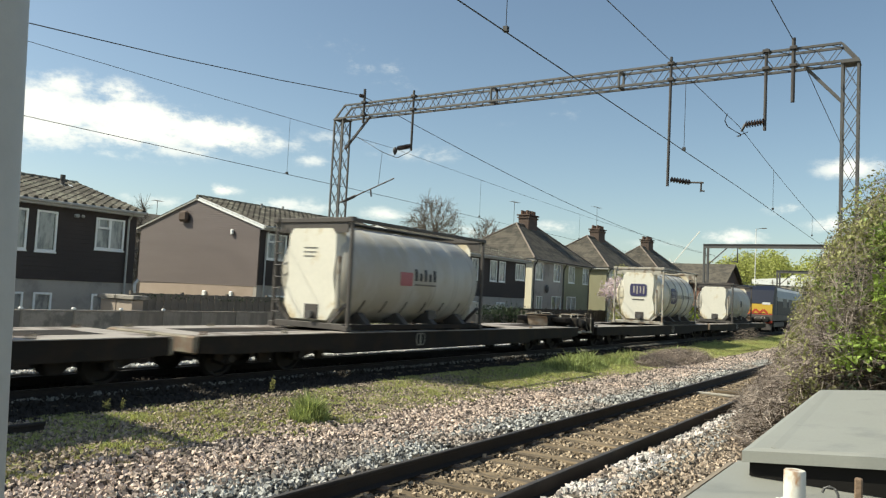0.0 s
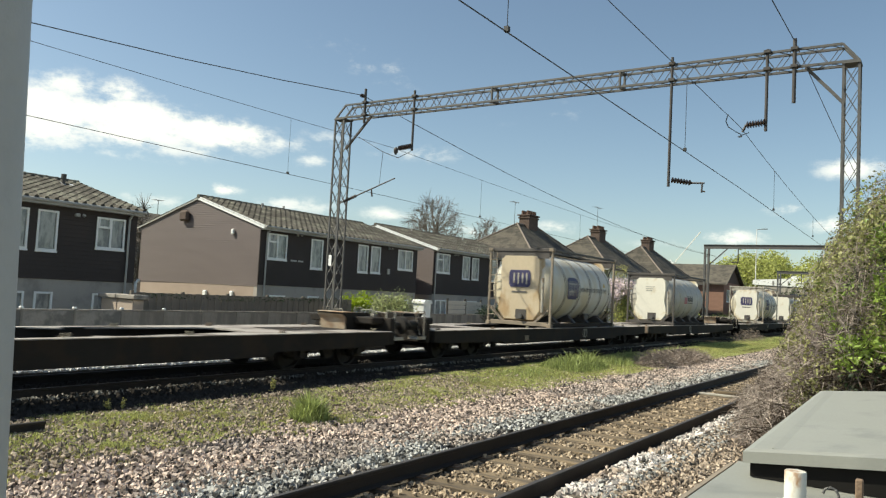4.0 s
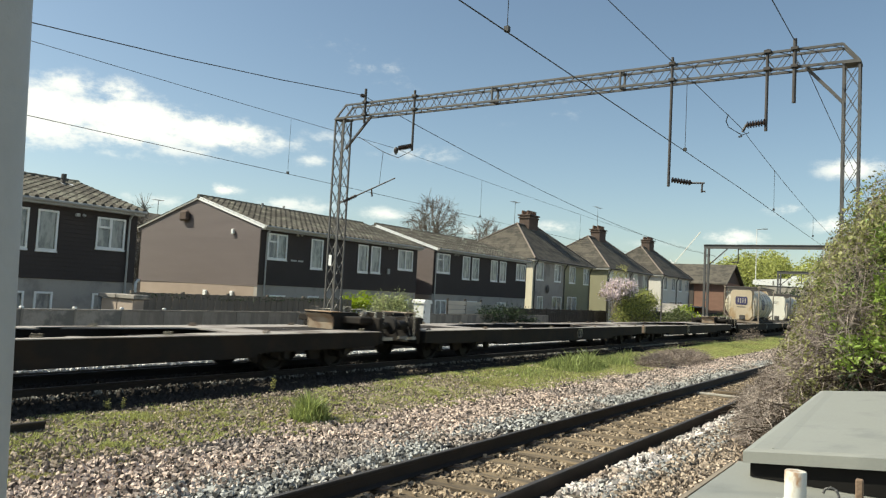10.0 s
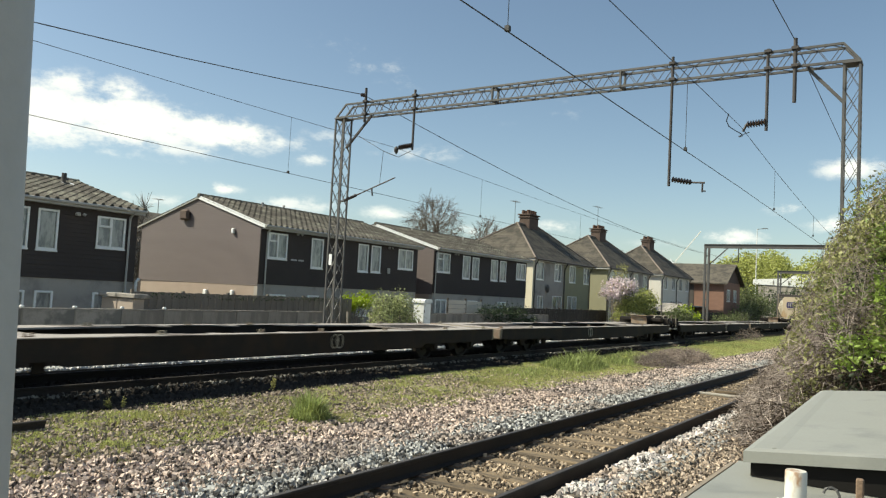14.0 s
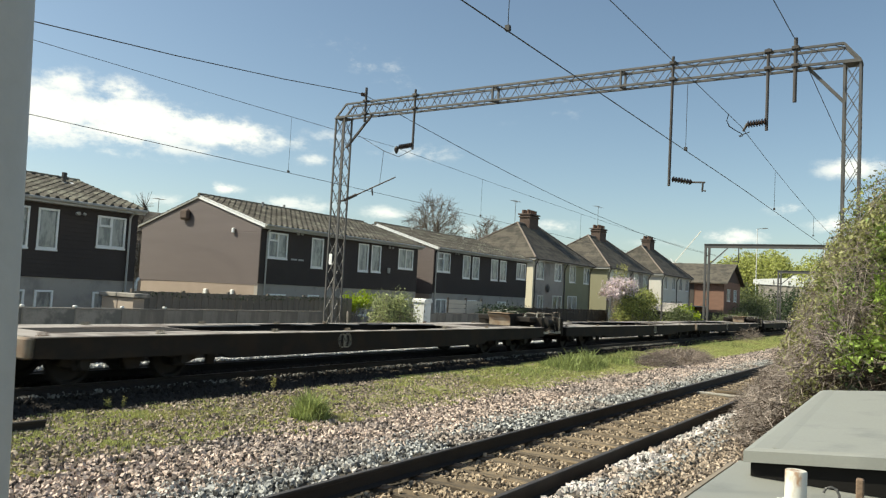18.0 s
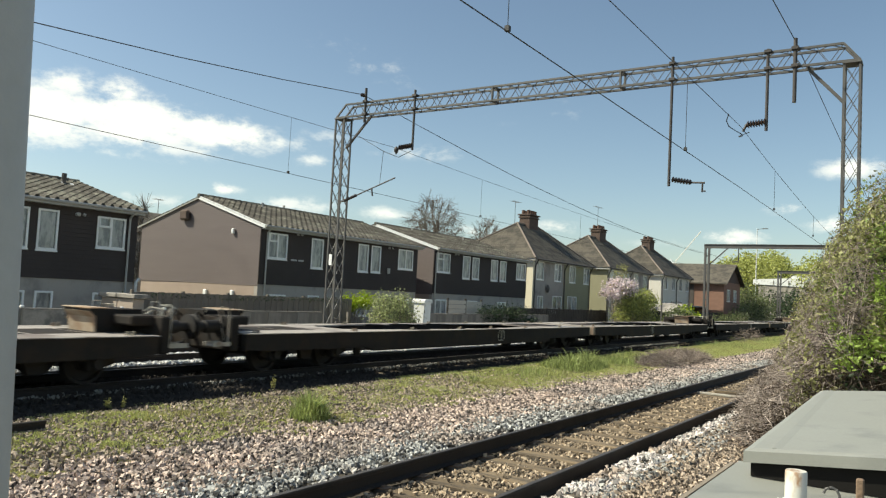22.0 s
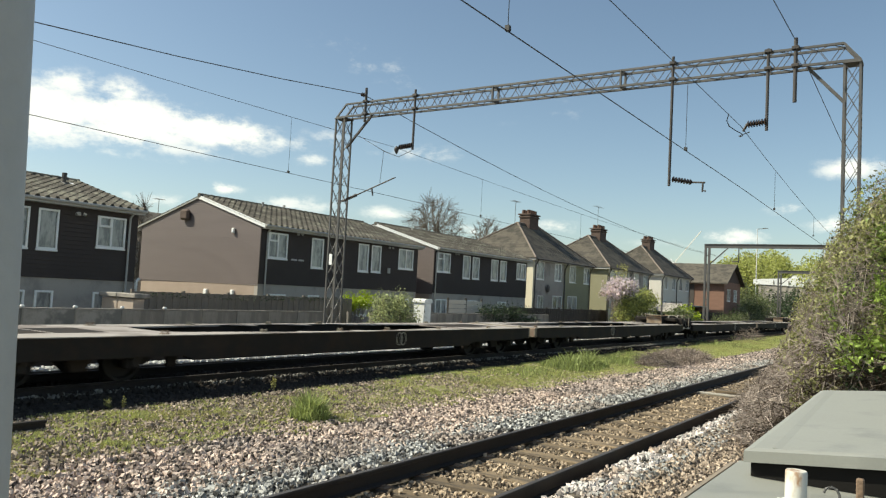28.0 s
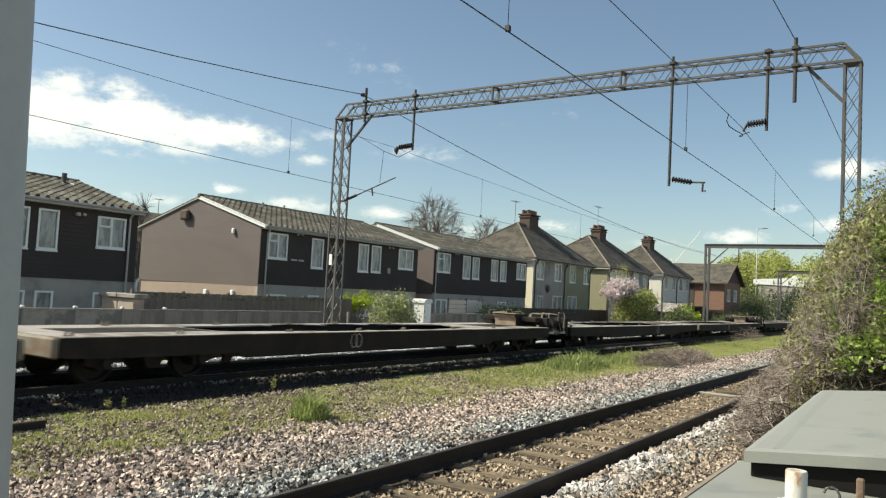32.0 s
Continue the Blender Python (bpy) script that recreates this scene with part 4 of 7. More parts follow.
# ---------- grey lineside cabinets ----------
def cabinets():
    zg = -0.45
    # the lid falls slightly towards the track
    def lz(y, z):
        return z - zg + (0.7 - y) * 0.10
    a = thing("lineside_cabinet", (0, 0, zg), "large grey painted metal cabinet with an overhanging lid", "cabinet", "lineside cabinets")
    part("body", MB().box(3.80, 6.45, -0.75, 0.60, 0, 1.187 - zg, 0.012), GREY_PAINT, a)
    # Black band added in place of the deep shade below the lid.
    part("vent_gap", MB().prism([(-0.8, 1.189 - zg), (0.655, 1.189 - zg), (0.655, lz(0.655, 1.24)), (-0.8, lz(-0.8, 1.24))], "x", 3.45, 6.5), SHADE_BLACK, a, "black band for the shade under the lid")
    ring = [(3.42, -0.95), (6.62, -0.95), (6.62, 0.76), (3.42, 0.68)]
    inner = [(3.455, -0.92), (6.585, -0.92), (6.585, 0.73), (3.455, 0.65)]
    part("lid", MB().add([(x, y, lz(y, 1.245)) for x, y in ring] + [(x, y, lz(y, 1.292)) for x, y in ring] + [(x, y, lz(y, 1.300)) for x, y in inner],
                         [(3, 2, 1, 0), (0, 1, 5, 4), (1, 2, 6, 5), (2, 3, 7, 6), (3, 0, 4, 7), (4, 5, 9, 8), (5, 6, 10, 9), (6, 7, 11, 10), (7, 4, 8, 11), (8, 9, 10, 11)]), GREY_PAINT, a, "flat folded grey lid")
    # Low bead put where a wire's soft shadow crosses the lid.
    part("lid_crease", MB().beam((3.47, 0.55, lz(0.55, 1.2995)), (6.57, 0.66, lz(0.66, 1.2995)), 0.05, 0.003), GREY_PAINT, a)
    b = thing("lineside_cabinet", (0, 0, zg), "low grey metal cabinet with fittings on its top", "cabinet", "lineside cabinets")
    part("body", MB().box(1.45, 3.76, -0.75, 0.745, 0, 1.145 - zg, 0.012), GREY_PAINT, b)
    part("top", MB().box(1.42, 3.78, -0.78, 0.775, 1.145 - zg, 1.185 - zg, 0.008), GREY_PAINT, b)
    part("edge_trim", MB().box(1.42, 3.72, 0.777, 0.795, 1.168 - zg, 1.183 - zg), FRAME_TAN, b)
    s = part("vent_stub", MB().lathe([(0.032, 0), (0.032, 0.05), (0.036, 0.055), (0.036, 0.158), (0.033, 0.163)], "z", (2.92, 0.405, 1.178 - zg), 20), RUST, b, "white pipe stub streaked with rust", True)
    part("clamp_band", MB().lathe([(0.045, 0.03), (0.045, 0.06)], "z", (2.92, 0.405, 1.178 - zg), 16).box(2.91, 2.93, 0.448, 0.465, 1.215 - zg, 1.235 - zg), WHITE_METAL, s)
    part("hook", MB().path([(2.92, 0.27, 1.185 - zg), (2.92, 0.27, 1.28 - zg), (2.92, 0.278, 1.296 - zg), (2.92, 0.295, 1.303 - zg), (2.92, 0.312, 1.295 - zg), (2.92, 0.318, 1.28 - zg)], 0.005), STEEL, b, "small bent metal hook")
    part("bar", MB().box(2.918, 2.942, 0.198, 0.222, 1.185 - zg, 1.345 - zg, 0.004), RUST_BROWN, b, "short rusty upright bar")


cabinets()

# ---------- houses ----------
def window(parent, x0, x1, z0, z1, y, style="plain"):
    """A white framed window on a wall that faces -y, set round an opening."""
    w = part("window", MB().box(x0 - 0.02, x1 + 0.02, y - 0.07, y - 0.01, z0 - 0.06, z0, 0.008), UPVC, parent, "white framed window")
    f = 0.07
    mb = MB().box(x0, x1, y - 0.045, y + 0.03, z1 - f, z1).box(x0, x1, y - 0.045, y + 0.03, z0, z0 + f)
    mb.box(x0, x0 + f, y - 0.045, y + 0.03, z0 + f, z1 - f).box(x1 - f, x1, y - 0.045, y + 0.03, z0 + f, z1 - f)
    if style in ("split", "top"):
        m = (x0 + x1) / 2
        mb.box(m - 0.04, m + 0.04, y - 0.043, y + 0.03, z0 + f, z1 - f)
    if style == "top":
        a = z1 - 0.32 * (z1 - z0)
        mb.box(x0 + f, (x0 + x1) / 2 - 0.04, y - 0.06, y + 0.03, a - 0.04, a + 0.04)
        mb.box(x0 + f, x0 + f + 0.05, y - 0.06, y + 0.02, a + 0.04, z1 - f).box((x0 + x1) / 2 - 0.09, (x0 + x1) / 2 - 0.04, y - 0.06, y + 0.02, a + 0.04, z1 - f)
    part("frame", mb, UPVC, w)
    pane_me = bpy.data.meshes.new("pane")
    pane_me.from_pydata([(x0 + f, y, z0 + f), (x1 - f, y, z0 + f), (x1 - f, y, z1 - f), (x0 + f, y, z1 - f)], [], [(0, 1, 2, 3)])
    pane_me.materials.append(GLASS_THIN)
    pane = part("pane", pane_me, None, w)
    pane.visible_shadow = False
    part("curtain", MB().box(x0 + f, x1 - f, y + 0.045, y + 0.055, z0 + f, z1 - f), CURTAIN, w, "pale net curtain")
    return w


def thin_glass():
    mt = bpy.data.materials.new("clear_pane")
    mt.use_nodes = True
    nt = mt.node_tree
    nt.nodes.clear()
    t, g, x, o = (nt.nodes.new(n) for n in ("ShaderNodeBsdfTransparent", "ShaderNodeBsdfGlossy", "ShaderNodeMixShader", "ShaderNodeOutputMaterial"))
    t.inputs[0].default_value = (0.93, 0.95, 0.95, 1)
    g.inputs["Roughness"].default_value = 0.03
    fr = nt.nodes.new("ShaderNodeFresnel")
    fr.inputs[0].default_value = 1.55
    nt.links.new(fr.outputs[0], x.inputs[0])
    nt.links.new(t.outputs[0], x.inputs[1])
    nt.links.new(g.outputs[0], x.inputs[2])
    nt.links.new(x.outputs[0], o.inputs[0])
    return mt


GLASS_THIN = thin_glass()


def wall_y(x0, x1, z0, z1, y0, y1, holes):
    """A wall along x, one piece, with rectangular openings that go through it."""
    xs = sorted({x0, x1} | {min(max(v, x0), x1) for h in holes for v in h[:2]})
    zs = sorted({z0, z1} | {min(max(v, z0), z1) for h in holes for v in h[2:4]})
    nx, nz = len(xs), len(zs)
    full = [[not any(h[0] < (xs[i] + xs[i + 1]) / 2 < h[1] and h[2] < (zs[k] + zs[k + 1]) / 2 < h[3] for h in holes) for k in range(nz - 1)] for i in range(nx - 1)]
    vs = [(x, y, z) for y in (y0, y1) for x in xs for z in zs]

    def v(i, k, b):
        return b * nx * nz + i * nz + k

    def solid_at(i, k):
        return 0 <= i < nx - 1 and 0 <= k < nz - 1 and full[i][k]
    fs = []
    for i in range(nx - 1):
        for k in range(nz - 1):
            if not full[i][k]:
                continue
            for b in (0, 1):
                fs.append((v(i, k, b), v(i + 1, k, b), v(i + 1, k + 1, b), v(i, k + 1, b)))
            for di, dk, p, q in ((-1, 0, (i, k), (i, k + 1)), (1, 0, (i + 1, k), (i + 1, k + 1)), (0, -1, (i, k), (i + 1, k)), (0, 1, (i, k + 1), (i + 1, k + 1))):
                if not solid_at(i + di, k + dk):
                    fs.append((v(*p, 0), v(*q, 0), v(*q, 1), v(*p, 1)))
    used = sorted({a for f in fs for a in f})
    m = {a: n for n, a in enumerate(used)}
    return MB().add([vs[a] for a in used], [tuple(m[a] for a in f) for f in fs])


def tiled_slope(x0, x1, eave, ridge, material, pitch=0.34, gauge=0.38, wave=0.12, step=0.03):
    """Courses of tiles on one roof slope; eave and ridge are (y, z)."""
    e, r = Vector((0, *eave)), Vector((0, *ridge))
    L = (r - e).length
    d = (r - e) / L
    up = Vector((1, 0, 0)).cross(d)
    if up.z < 0:
        up = -up
    rows = max(2, int(L / gauge))
    cols = max(2, int((x1 - x0) / pitch))
    prof = [(0.0, 0.0), (0.38, 0.0), (0.52, 0.85), (0.68, 1.0), (0.84, 0.85)] if wave else [(0.0, 0.0), (0.93, 0.0)]
    off = [(c + u) * (x1 - x0) / cols for c in range(cols) for u, h in prof] + [x1 - x0]
    hh = [h * wave for c in range(cols) for u, h in prof] + [0.0]
    mb = MB()
    n = len(off)
    for k in range(rows):
        a, b = e + d * (L * k / rows - 0.03), e + d * (L * (k + 1) / rows)
        vs = []
        for o, h in zip(off, hh):
            vs.append(a + Vector((x0 + o, 0, 0)) + up * (h + step + 0.01))
        for o, h in zip(off, hh):
            vs.append(b + Vector((x0 + o, 0, 0)) + up * (h + 0.004))
        for o, h in zip(off, hh):
            vs.append(a + Vector((x0 + o, 0, 0)) + up * (h - 0.012))
        fs = []
        for i in range(n - 1):
            fs += [(i, i + 1, n + i + 1, n + i), (2 * n + i, 2 * n + i + 1, i + 1, i)]
        mb.add(vs, fs)
    return mb


def terrace(x0, x1, y0, y1, eave, ridge, clad, ups, downs, label, gable_left, pipes):
    zg = -0.75
    h = thing("terraced_house", (0, 0, 0), label, "house", "dark clad terraced houses")
    ym = (y0 + y1) / 2
    holes = [w[:4] for w in ups] + [w[:4] for w in downs]
    # Front takes the shade-dark cladding, the gables the lighter one.
    front = part("front_wall", wall_y(x0, x1, clad, eave, y0, y0 + 0.22, holes), CLAD_DARK, h, "boarded upper wall coloured dark for shade")
    mb = MB()
    z = clad
    while z < eave - 0.05:
        segs = [(x0 + 0.002, x1 - 0.002)]
        for a, b, c, d in holes:
            if c - 0.14 < z < d + 0.05:
                segs = [s for g in segs for s in ((g[0], min(g[1], a - 0.03)), (max(g[0], b + 0.03), g[1])) if s[1] - s[0] > 0.02]
        for a, b in segs:
            mb.add([(a, y0 - 0.004, z + 0.15), (b, y0 - 0.004, z + 0.15), (b, y0 - 0.022, z + 0.005), (a, y0 - 0.022, z + 0.005), (a, y0, z + 0.005), (b, y0, z + 0.005)],
                   [(0, 1, 2, 3), (3, 2, 5, 4)])
        z += 0.15
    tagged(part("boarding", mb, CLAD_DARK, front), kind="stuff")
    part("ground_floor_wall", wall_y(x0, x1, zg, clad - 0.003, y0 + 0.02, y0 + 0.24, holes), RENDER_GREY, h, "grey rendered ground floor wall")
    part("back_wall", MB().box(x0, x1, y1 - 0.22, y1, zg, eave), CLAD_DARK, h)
    part("floor_slab", MB().box(x0 + 0.2, x1 - 0.2, y0 + 0.25, y1 - 0.23, clad - 0.25, clad - 0.05), CONCRETE, h)
    for x, s in ((x0, 1), (x1, -1)):
        g = part("gable_wall", MB().prism([(y0 + 0.004, clad), (y1 - 0.004, clad - 0.17), (y1 - 0.004, eave), (ym, ridge - 0.06), (y0 + 0.004, eave)], "x", x + 0.003 * s, x + 0.2 * s), CLAD, h, "gable clad in brown horizontal boards")
        mb = MB()
        z = clad - 0.08
        while z < ridge - 0.15:
            t = 1.0 if z < eave else max(0.0, (ridge - z) / (ridge - eave))
            a, b = ym - (ym - y0) * t + 0.03, ym + (y1 - ym) * t - 0.03
            if b - a > 0.2:
                mb.add([(x - 0.002 * s, a, z + 0.088), (x - 0.002 * s, b, z + 0.088), (x - 0.015 * s, b, z), (x - 0.015 * s, a, z), (x, a, z), (x, b, z)], [(0, 1, 2, 3), (3, 2, 5, 4)])
            z += 0.09
        tagged(part("boarding", mb, CLAD, g), kind="stuff")
        part("plinth", MB().prism([(y0 + 0.245, zg), (y1 - 0.23, zg), (y1 - 0.23, clad - 0.175), (y0 + 0.245, clad - 0.005)], "x", min(x, x + 0.2 * s), max(x, x + 0.2 * s)), RENDER_BUFF, h, "buff brick lower gable wall")
        for yy, zz in ((y0 - 0.28, eave - 0.06), (y1 + 0.28, eave - 0.06)):
            part("bargeboard", MB().beam((x - 0.06 * s, yy, zz - 0.03), (x - 0.06 * s, ym, ridge - 0.03), 0.05, 0.17 if yy < ym else 0.08), UPVC if s > 0 and yy < ym else FASCIA, h, "white painted bargeboard")
    roof = part("roof", MB().prism([(y0 - 0.3, eave - 0.05), (ym, ridge - 0.02), (y1 + 0.3, eave - 0.05), (ym, ridge + 0.02)], "x", x0 - 0.05, x1 + 0.05), FRAME_DARK, h, "grey-brown pantiled roof")
    for yy in (y0 - 0.35, y1 + 0.35):
        tagged(part("tiling", tiled_slope(x0 - 0.1, x1 + 0.1, (yy, eave - 0.08), (ym, ridge - 0.01), TILE), TILE, roof), kind="stuff")
    mb = MB()
    x = x0 - 0.1
    while x < x1 + 0.05:
        mb.tube((x, ym, ridge + 0.05), (min(x + 0.43, x1 + 0.1), ym, ridge + 0.06), 0.11, 0.115, 10)
        x += 0.44
    tagged(part("ridge_tiles", mb, TILE, roof), kind="stuff")
    part("fascia", MB().box(x0 - 0.08, x1 + 0.08, y0 - 0.33, y0 - 0.30, eave - 0.2, eave - 0.02), FASCIA, h, "pale weathered fascia board")
    part("soffit", MB().box(x0, x1, y0 - 0.30, y0, eave - 0.2, eave - 0.17), FASCIA, h)
    part("gutter", MB().tube((x0 - 0.1, y0 - 0.39, eave - 0.07), (x1 + 0.1, y0 - 0.39, eave - 0.07), 0.055, n=8), FASCIA, h, "pale plastic gutter")
    for p in pipes:
        part("downpipe", MB().tube((p, y0 - 0.38, eave - 0.1), (p, y0 - 0.09, eave - 0.35), 0.04).tube((p, y0 - 0.09, eave - 0.35), (p, y0 - 0.09, zg + 0.1), 0.04), FASCIA, h, "pale grey downpipe")
    for a, b, c, d, st in ups + downs:
        window(h, a, b, c, d, y0 + 0.02, st)
    return h


t1 = terrace(5.4, 17.5, 25.6, 34.4, 4.46, 5.68, 1.72,
             [(6.1, 7.2, 2.92, 4.08, "split"), (8.3, 9.0, 2.70, 4.09, "plain"), (9.3, 10.0, 2.70, 4.09, "plain"), (12.68, 13.40, 2.70, 4.09, "plain"), (13.69, 14.42, 2.69, 4.09, "plain"), (15.85, 17.01, 2.92, 4.07, "top")],
             [(12.8, 13.44, 0.3, 1.28, "plain"), (13.78, 14.42, 0.3, 1.28, "plain"), (15.89, 16.8, 0.3, 1.28, "split")], "dark boarded two-storey terraced house with a pantiled roof", True, [17.12])
t2 = terrace(23.8, 36.1, 25.6, 34.4, 4.60, 5.98, 1.90,
             [(24.25, 25.48, 3.11, 4.29, "top"), (27.11, 27.96, 2.82, 4.28, "plain"), (30.68, 31.53, 2.84, 4.31, "plain"), (31.78, 32.61, 2.86, 4.31, "plain"), (34.22, 35.65, 3.18, 4.31, "split")],
             [(24.5, 25.55, 0.5, 1.46, "split"), (27.07, 27.83, 0.5, 1.48, "plain"), (30.8, 31.6, 0.5, 1.48, "plain"), (34.2, 35.4, 0.5, 1.48, "split")], "dark boarded terraced house with a brown clad gable", True, [24.12])
t3 = terrace(37.87, 50.2, 25.6, 34.9, 4.70, 6.12, 1.90,
             [(38.2, 39.67, 3.22, 4.41, "top"), (41.18, 42.09, 2.95, 4.43, "plain"), (42.38, 43.25, 2.97, 4.41, "plain"), (44.86, 45.81, 2.98, 4.42, "plain"), (46.13, 47.04, 2.99, 4.42, "plain"), (48.58, 50.02, 3.22, 4.40, "split")],
             [(38.21, 39.47, 0.6, 1.54, "split"), (42.0, 43.2, 0.6, 1.54, "split"), (46.0, 47.2, 0.6, 1.54, "split")], "dark boarded terraced house at the end of the row", True, [37.99])


def terrace_fittings():
    part("alarm_box", MB().box(23.55, 23.77, 30.55, 31.2, 4.82, 5.36, 0.10), BRICK_DARK, t2, "dark red-brown box high on the gable")
    part("gable_lamp", MB().box(23.66, 23.775, 27.3, 27.48, 4.18, 4.42, 0.03), UPVC, t2, "small white wall light")
    part("meter_box", MB().box(23.68, 23.795, 28.95, 29.2, 1.2, 1.52, 0.03), UPVC, t2, "small white meter box")
    part("meter_box", MB().box(23.68, 23.795, 27.12, 27.32, 1.28, 1.55, 0.03), UPVC, t2, "small white meter box")
    for h, x, z in ((t1, 15.1, 4.05), (t2, 26.1, 4.38), (t2, 33.3, 4.3), (t3, 40.2, 4.45)):
        part("wall_light", MB().box(x - 0.06, x + 0.06, 25.5, 25.6, z - 0.08, z + 0.05, 0.02).tube((x - 0.1, 25.44, z), (x - 0.18, 25.4, z - 0.05), 0.05).tube((x + 0.1, 25.44, z), (x + 0.18, 25.4, z - 0.05), 0.05), FASCIA, h, "pale twin security light")
    for h, x, y, z in ((t2, 27.2, 29.3, 5.72), (t2, 30.0, 30.6, 5.95), (t3, 40.9, 29.6, 5.85), (t3, 47.0, 29.3, 5.75)):
        part("roof_vent", MB().tube((x, y, z - 0.15), (x, y, z + 0.32), 0.05).tube((x, y, z + 0.32), (x, y, z + 0.4), 0.07), FASCIA, h, "short grey vent pipe on the roof")
        part("flashing", MB().box(x - 0.25, x + 0.25, y - 0.2, y + 0.1, z - 0.08, z + 0.0), WHITE_METAL, h)
    part("roof_vent", MB().tube((16.35, 28.9, 5.2), (16.35, 28.9, 5.68), 0.075).tube((16.35, 28.9, 5.68), (16.35, 28.9, 5.86), 0.10), FRAME_DARK, t1, "dark capped vent pipe on the roof")
    part("flashing", MB().prism([(28.5, 5.30), (29.1, 5.38), (29.1, 5.50), (28.95, 5.52)], "x", 16.1, 16.75), WHITE_METAL, t1, "pale lead flashing")
    part("flue_pipe", MB().tube((17.56, 25.52, 1.3), (17.56, 25.52, 1.72), 0.06).tube((17.56, 25.52, 1.72), (17.68, 25.5, 1.86), 0.055).box(17.44, 17.7, 25.42, 25.6, 1.2, 1.34, 0.02), WHITE_METAL, t1, "small white flue pipe at the corner")
    part("cable_box", MB().box(33.2, 33.4, 25.48, 25.58, 2.85, 3.15, 0.02), FASCIA, t2)
    part("name_bars", MB().box(25.75, 26.15, 25.575, 25.58, 3.08, 3.16).box(26.25, 26.6, 25.575, 25.58, 3.08, 3.16), FASCIA, t2, "pale unreadable sign")


terrace_fittings()


def aerial(parent, x, y, z, h, boom=1.1):
    mb = MB().tube((x, y, z), (x, y, z + h), 0.02).tube((x - boom / 2, y, z + h), (x + boom / 2, y, z + h), 0.012)
    for i in range(7):
        a = x - boom / 2 + i * boom / 6
        mb.tube((a, y - 0.28, z + h), (a, y + 0.28, z + h), 0.008, n=4)
    part("aerial", mb, STEEL, parent, "thin television aerial")


def semi(x0, x1, y0, y1, eave, ridge, left, right, label, side, gz=-0.7, wins=None, stack=0.25):
    """A pair of houses under one hipped roof, with a stack in the middle."""
    h = thing("semi_detached_house", (0, 0, 0), label, "house", "semi-detached houses")
    xm, ym = (x0 + x1) / 2, (y0 + y1) / 2
    W = x1 - x0
    ups = wins or [x0 + 0.09 * W, x0 + 0.36 * W, x0 + 0.61 * W, x0 + 0.85 * W]
    ups = [(a, a + 1.3, eave - 1.62, eave - 0.18) for a in ups]
    downs = [(x0 + 0.32 * W, x0 + 0.48 * W, eave - 4.2, eave - 2.85), (x0 + 0.58 * W, x0 + 0.75 * W, eave - 4.2, eave - 2.8), (x0 + 0.08 * W, x0 + 0.17 * W, eave - 4.2, eave - 2.9)]
    holes = ups + downs
    part("front_wall", wall_y(x0, xm, gz, eave, y0, y0 + 0.25, [q for q in holes if q[1] <= xm]), left, h)
    part("front_wall", wall_y(xm, x1, gz, eave, y0 + 0.002, y0 + 0.25, [q for q in holes if q[0] >= xm]), right, h)
    part("back_wall", MB().box(x0, x1, y1 - 0.25, y1, gz, eave), left, h)
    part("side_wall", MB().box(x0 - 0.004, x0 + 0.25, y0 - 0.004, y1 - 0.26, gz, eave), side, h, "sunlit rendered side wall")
    part("side_wall", MB().box(x1 - 0.25, x1 + 0.004, y0 + 0.26, y1 - 0.26, gz, eave), right, h)
    part("floor_slab", MB().box(x0 + 0.27, x1 - 0.27, y0 + 0.26, y1 - 0.27, eave - 2.7, eave - 2.5), CONCRETE, h)
    o = 0.35
    d = (y1 - y0) / 2 + o
    a, b, c, e = (x0 - o, y0 - o, eave), (x1 + o, y0 - o, eave), (x1 + o, y1 + o, eave), (x0 - o, y1 + o, eave)
    k = min(d, W / 2 - 0.9)
    r0, r1 = (x0 - o + k + 0.5, ym, ridge), (x1 + o - k + 0.6, ym, ridge)
    roof = part("roof", MB().add([a, b, c, e, r0, r1], [(3, 2, 1, 0)]).box(x0 - o + 0.05, x1 + o - 0.05, y0 - o + 0.05, y1 + o - 0.05, eave - 0.18, eave - 0.01), FASCIA, h, "hipped roof of brown plain tiles")

    def courses(p, q, s, t, n):
        """Overlapping courses between the eave p-q and the top s-t."""
        mb = MB()
        p, q, s, t = map(Vector, (p, q, s, t))
        nrm = (q - p).cross(s - p).normalized()
        if nrm.z < 0:
            nrm = -nrm
        for i in range(n):
            u, w = i / n, (i + 1) / n
            A, B, C, D = p.lerp(s, u), q.lerp(t, u), q.lerp(t, w), p.lerp(s, w)
            mb.add([A + nrm * 0.020, B + nrm * 0.020, C + nrm * 0.010, D + nrm * 0.010, A, B], [(0, 1, 2, 3), (0, 4, 5, 1)])
        return mb
    for p, q, s, t in ((a, b, r0, r1), (e, c, r0, r1), (e, a, r0, r0), (b, c, r1, r1)):
        tagged(part("tiling", courses(p, q, s, t, 44), TILE_PLAIN, roof), kind="stuff")
    mb = MB()
    for p, q in ((a, r0), (e, r0), (b, r1), (c, r1), (r0, r1)):
        p, q = Vector(p), Vector(q)
        n = max(2, int((q - p).length / 0.4))
        for i in range(n):
            mb.tube(p.lerp(q, i / n) + Vector((0, 0, 0.03)), p.lerp(q, (i + 0.96) / n) + Vector((0, 0, 0.045)), 0.075, 0.08, 8)
    tagged(part("hip_tiles", mb, HIP, roof, "pinkish mortared hip tiles"), kind="stuff")
    xm += stack - 0.25
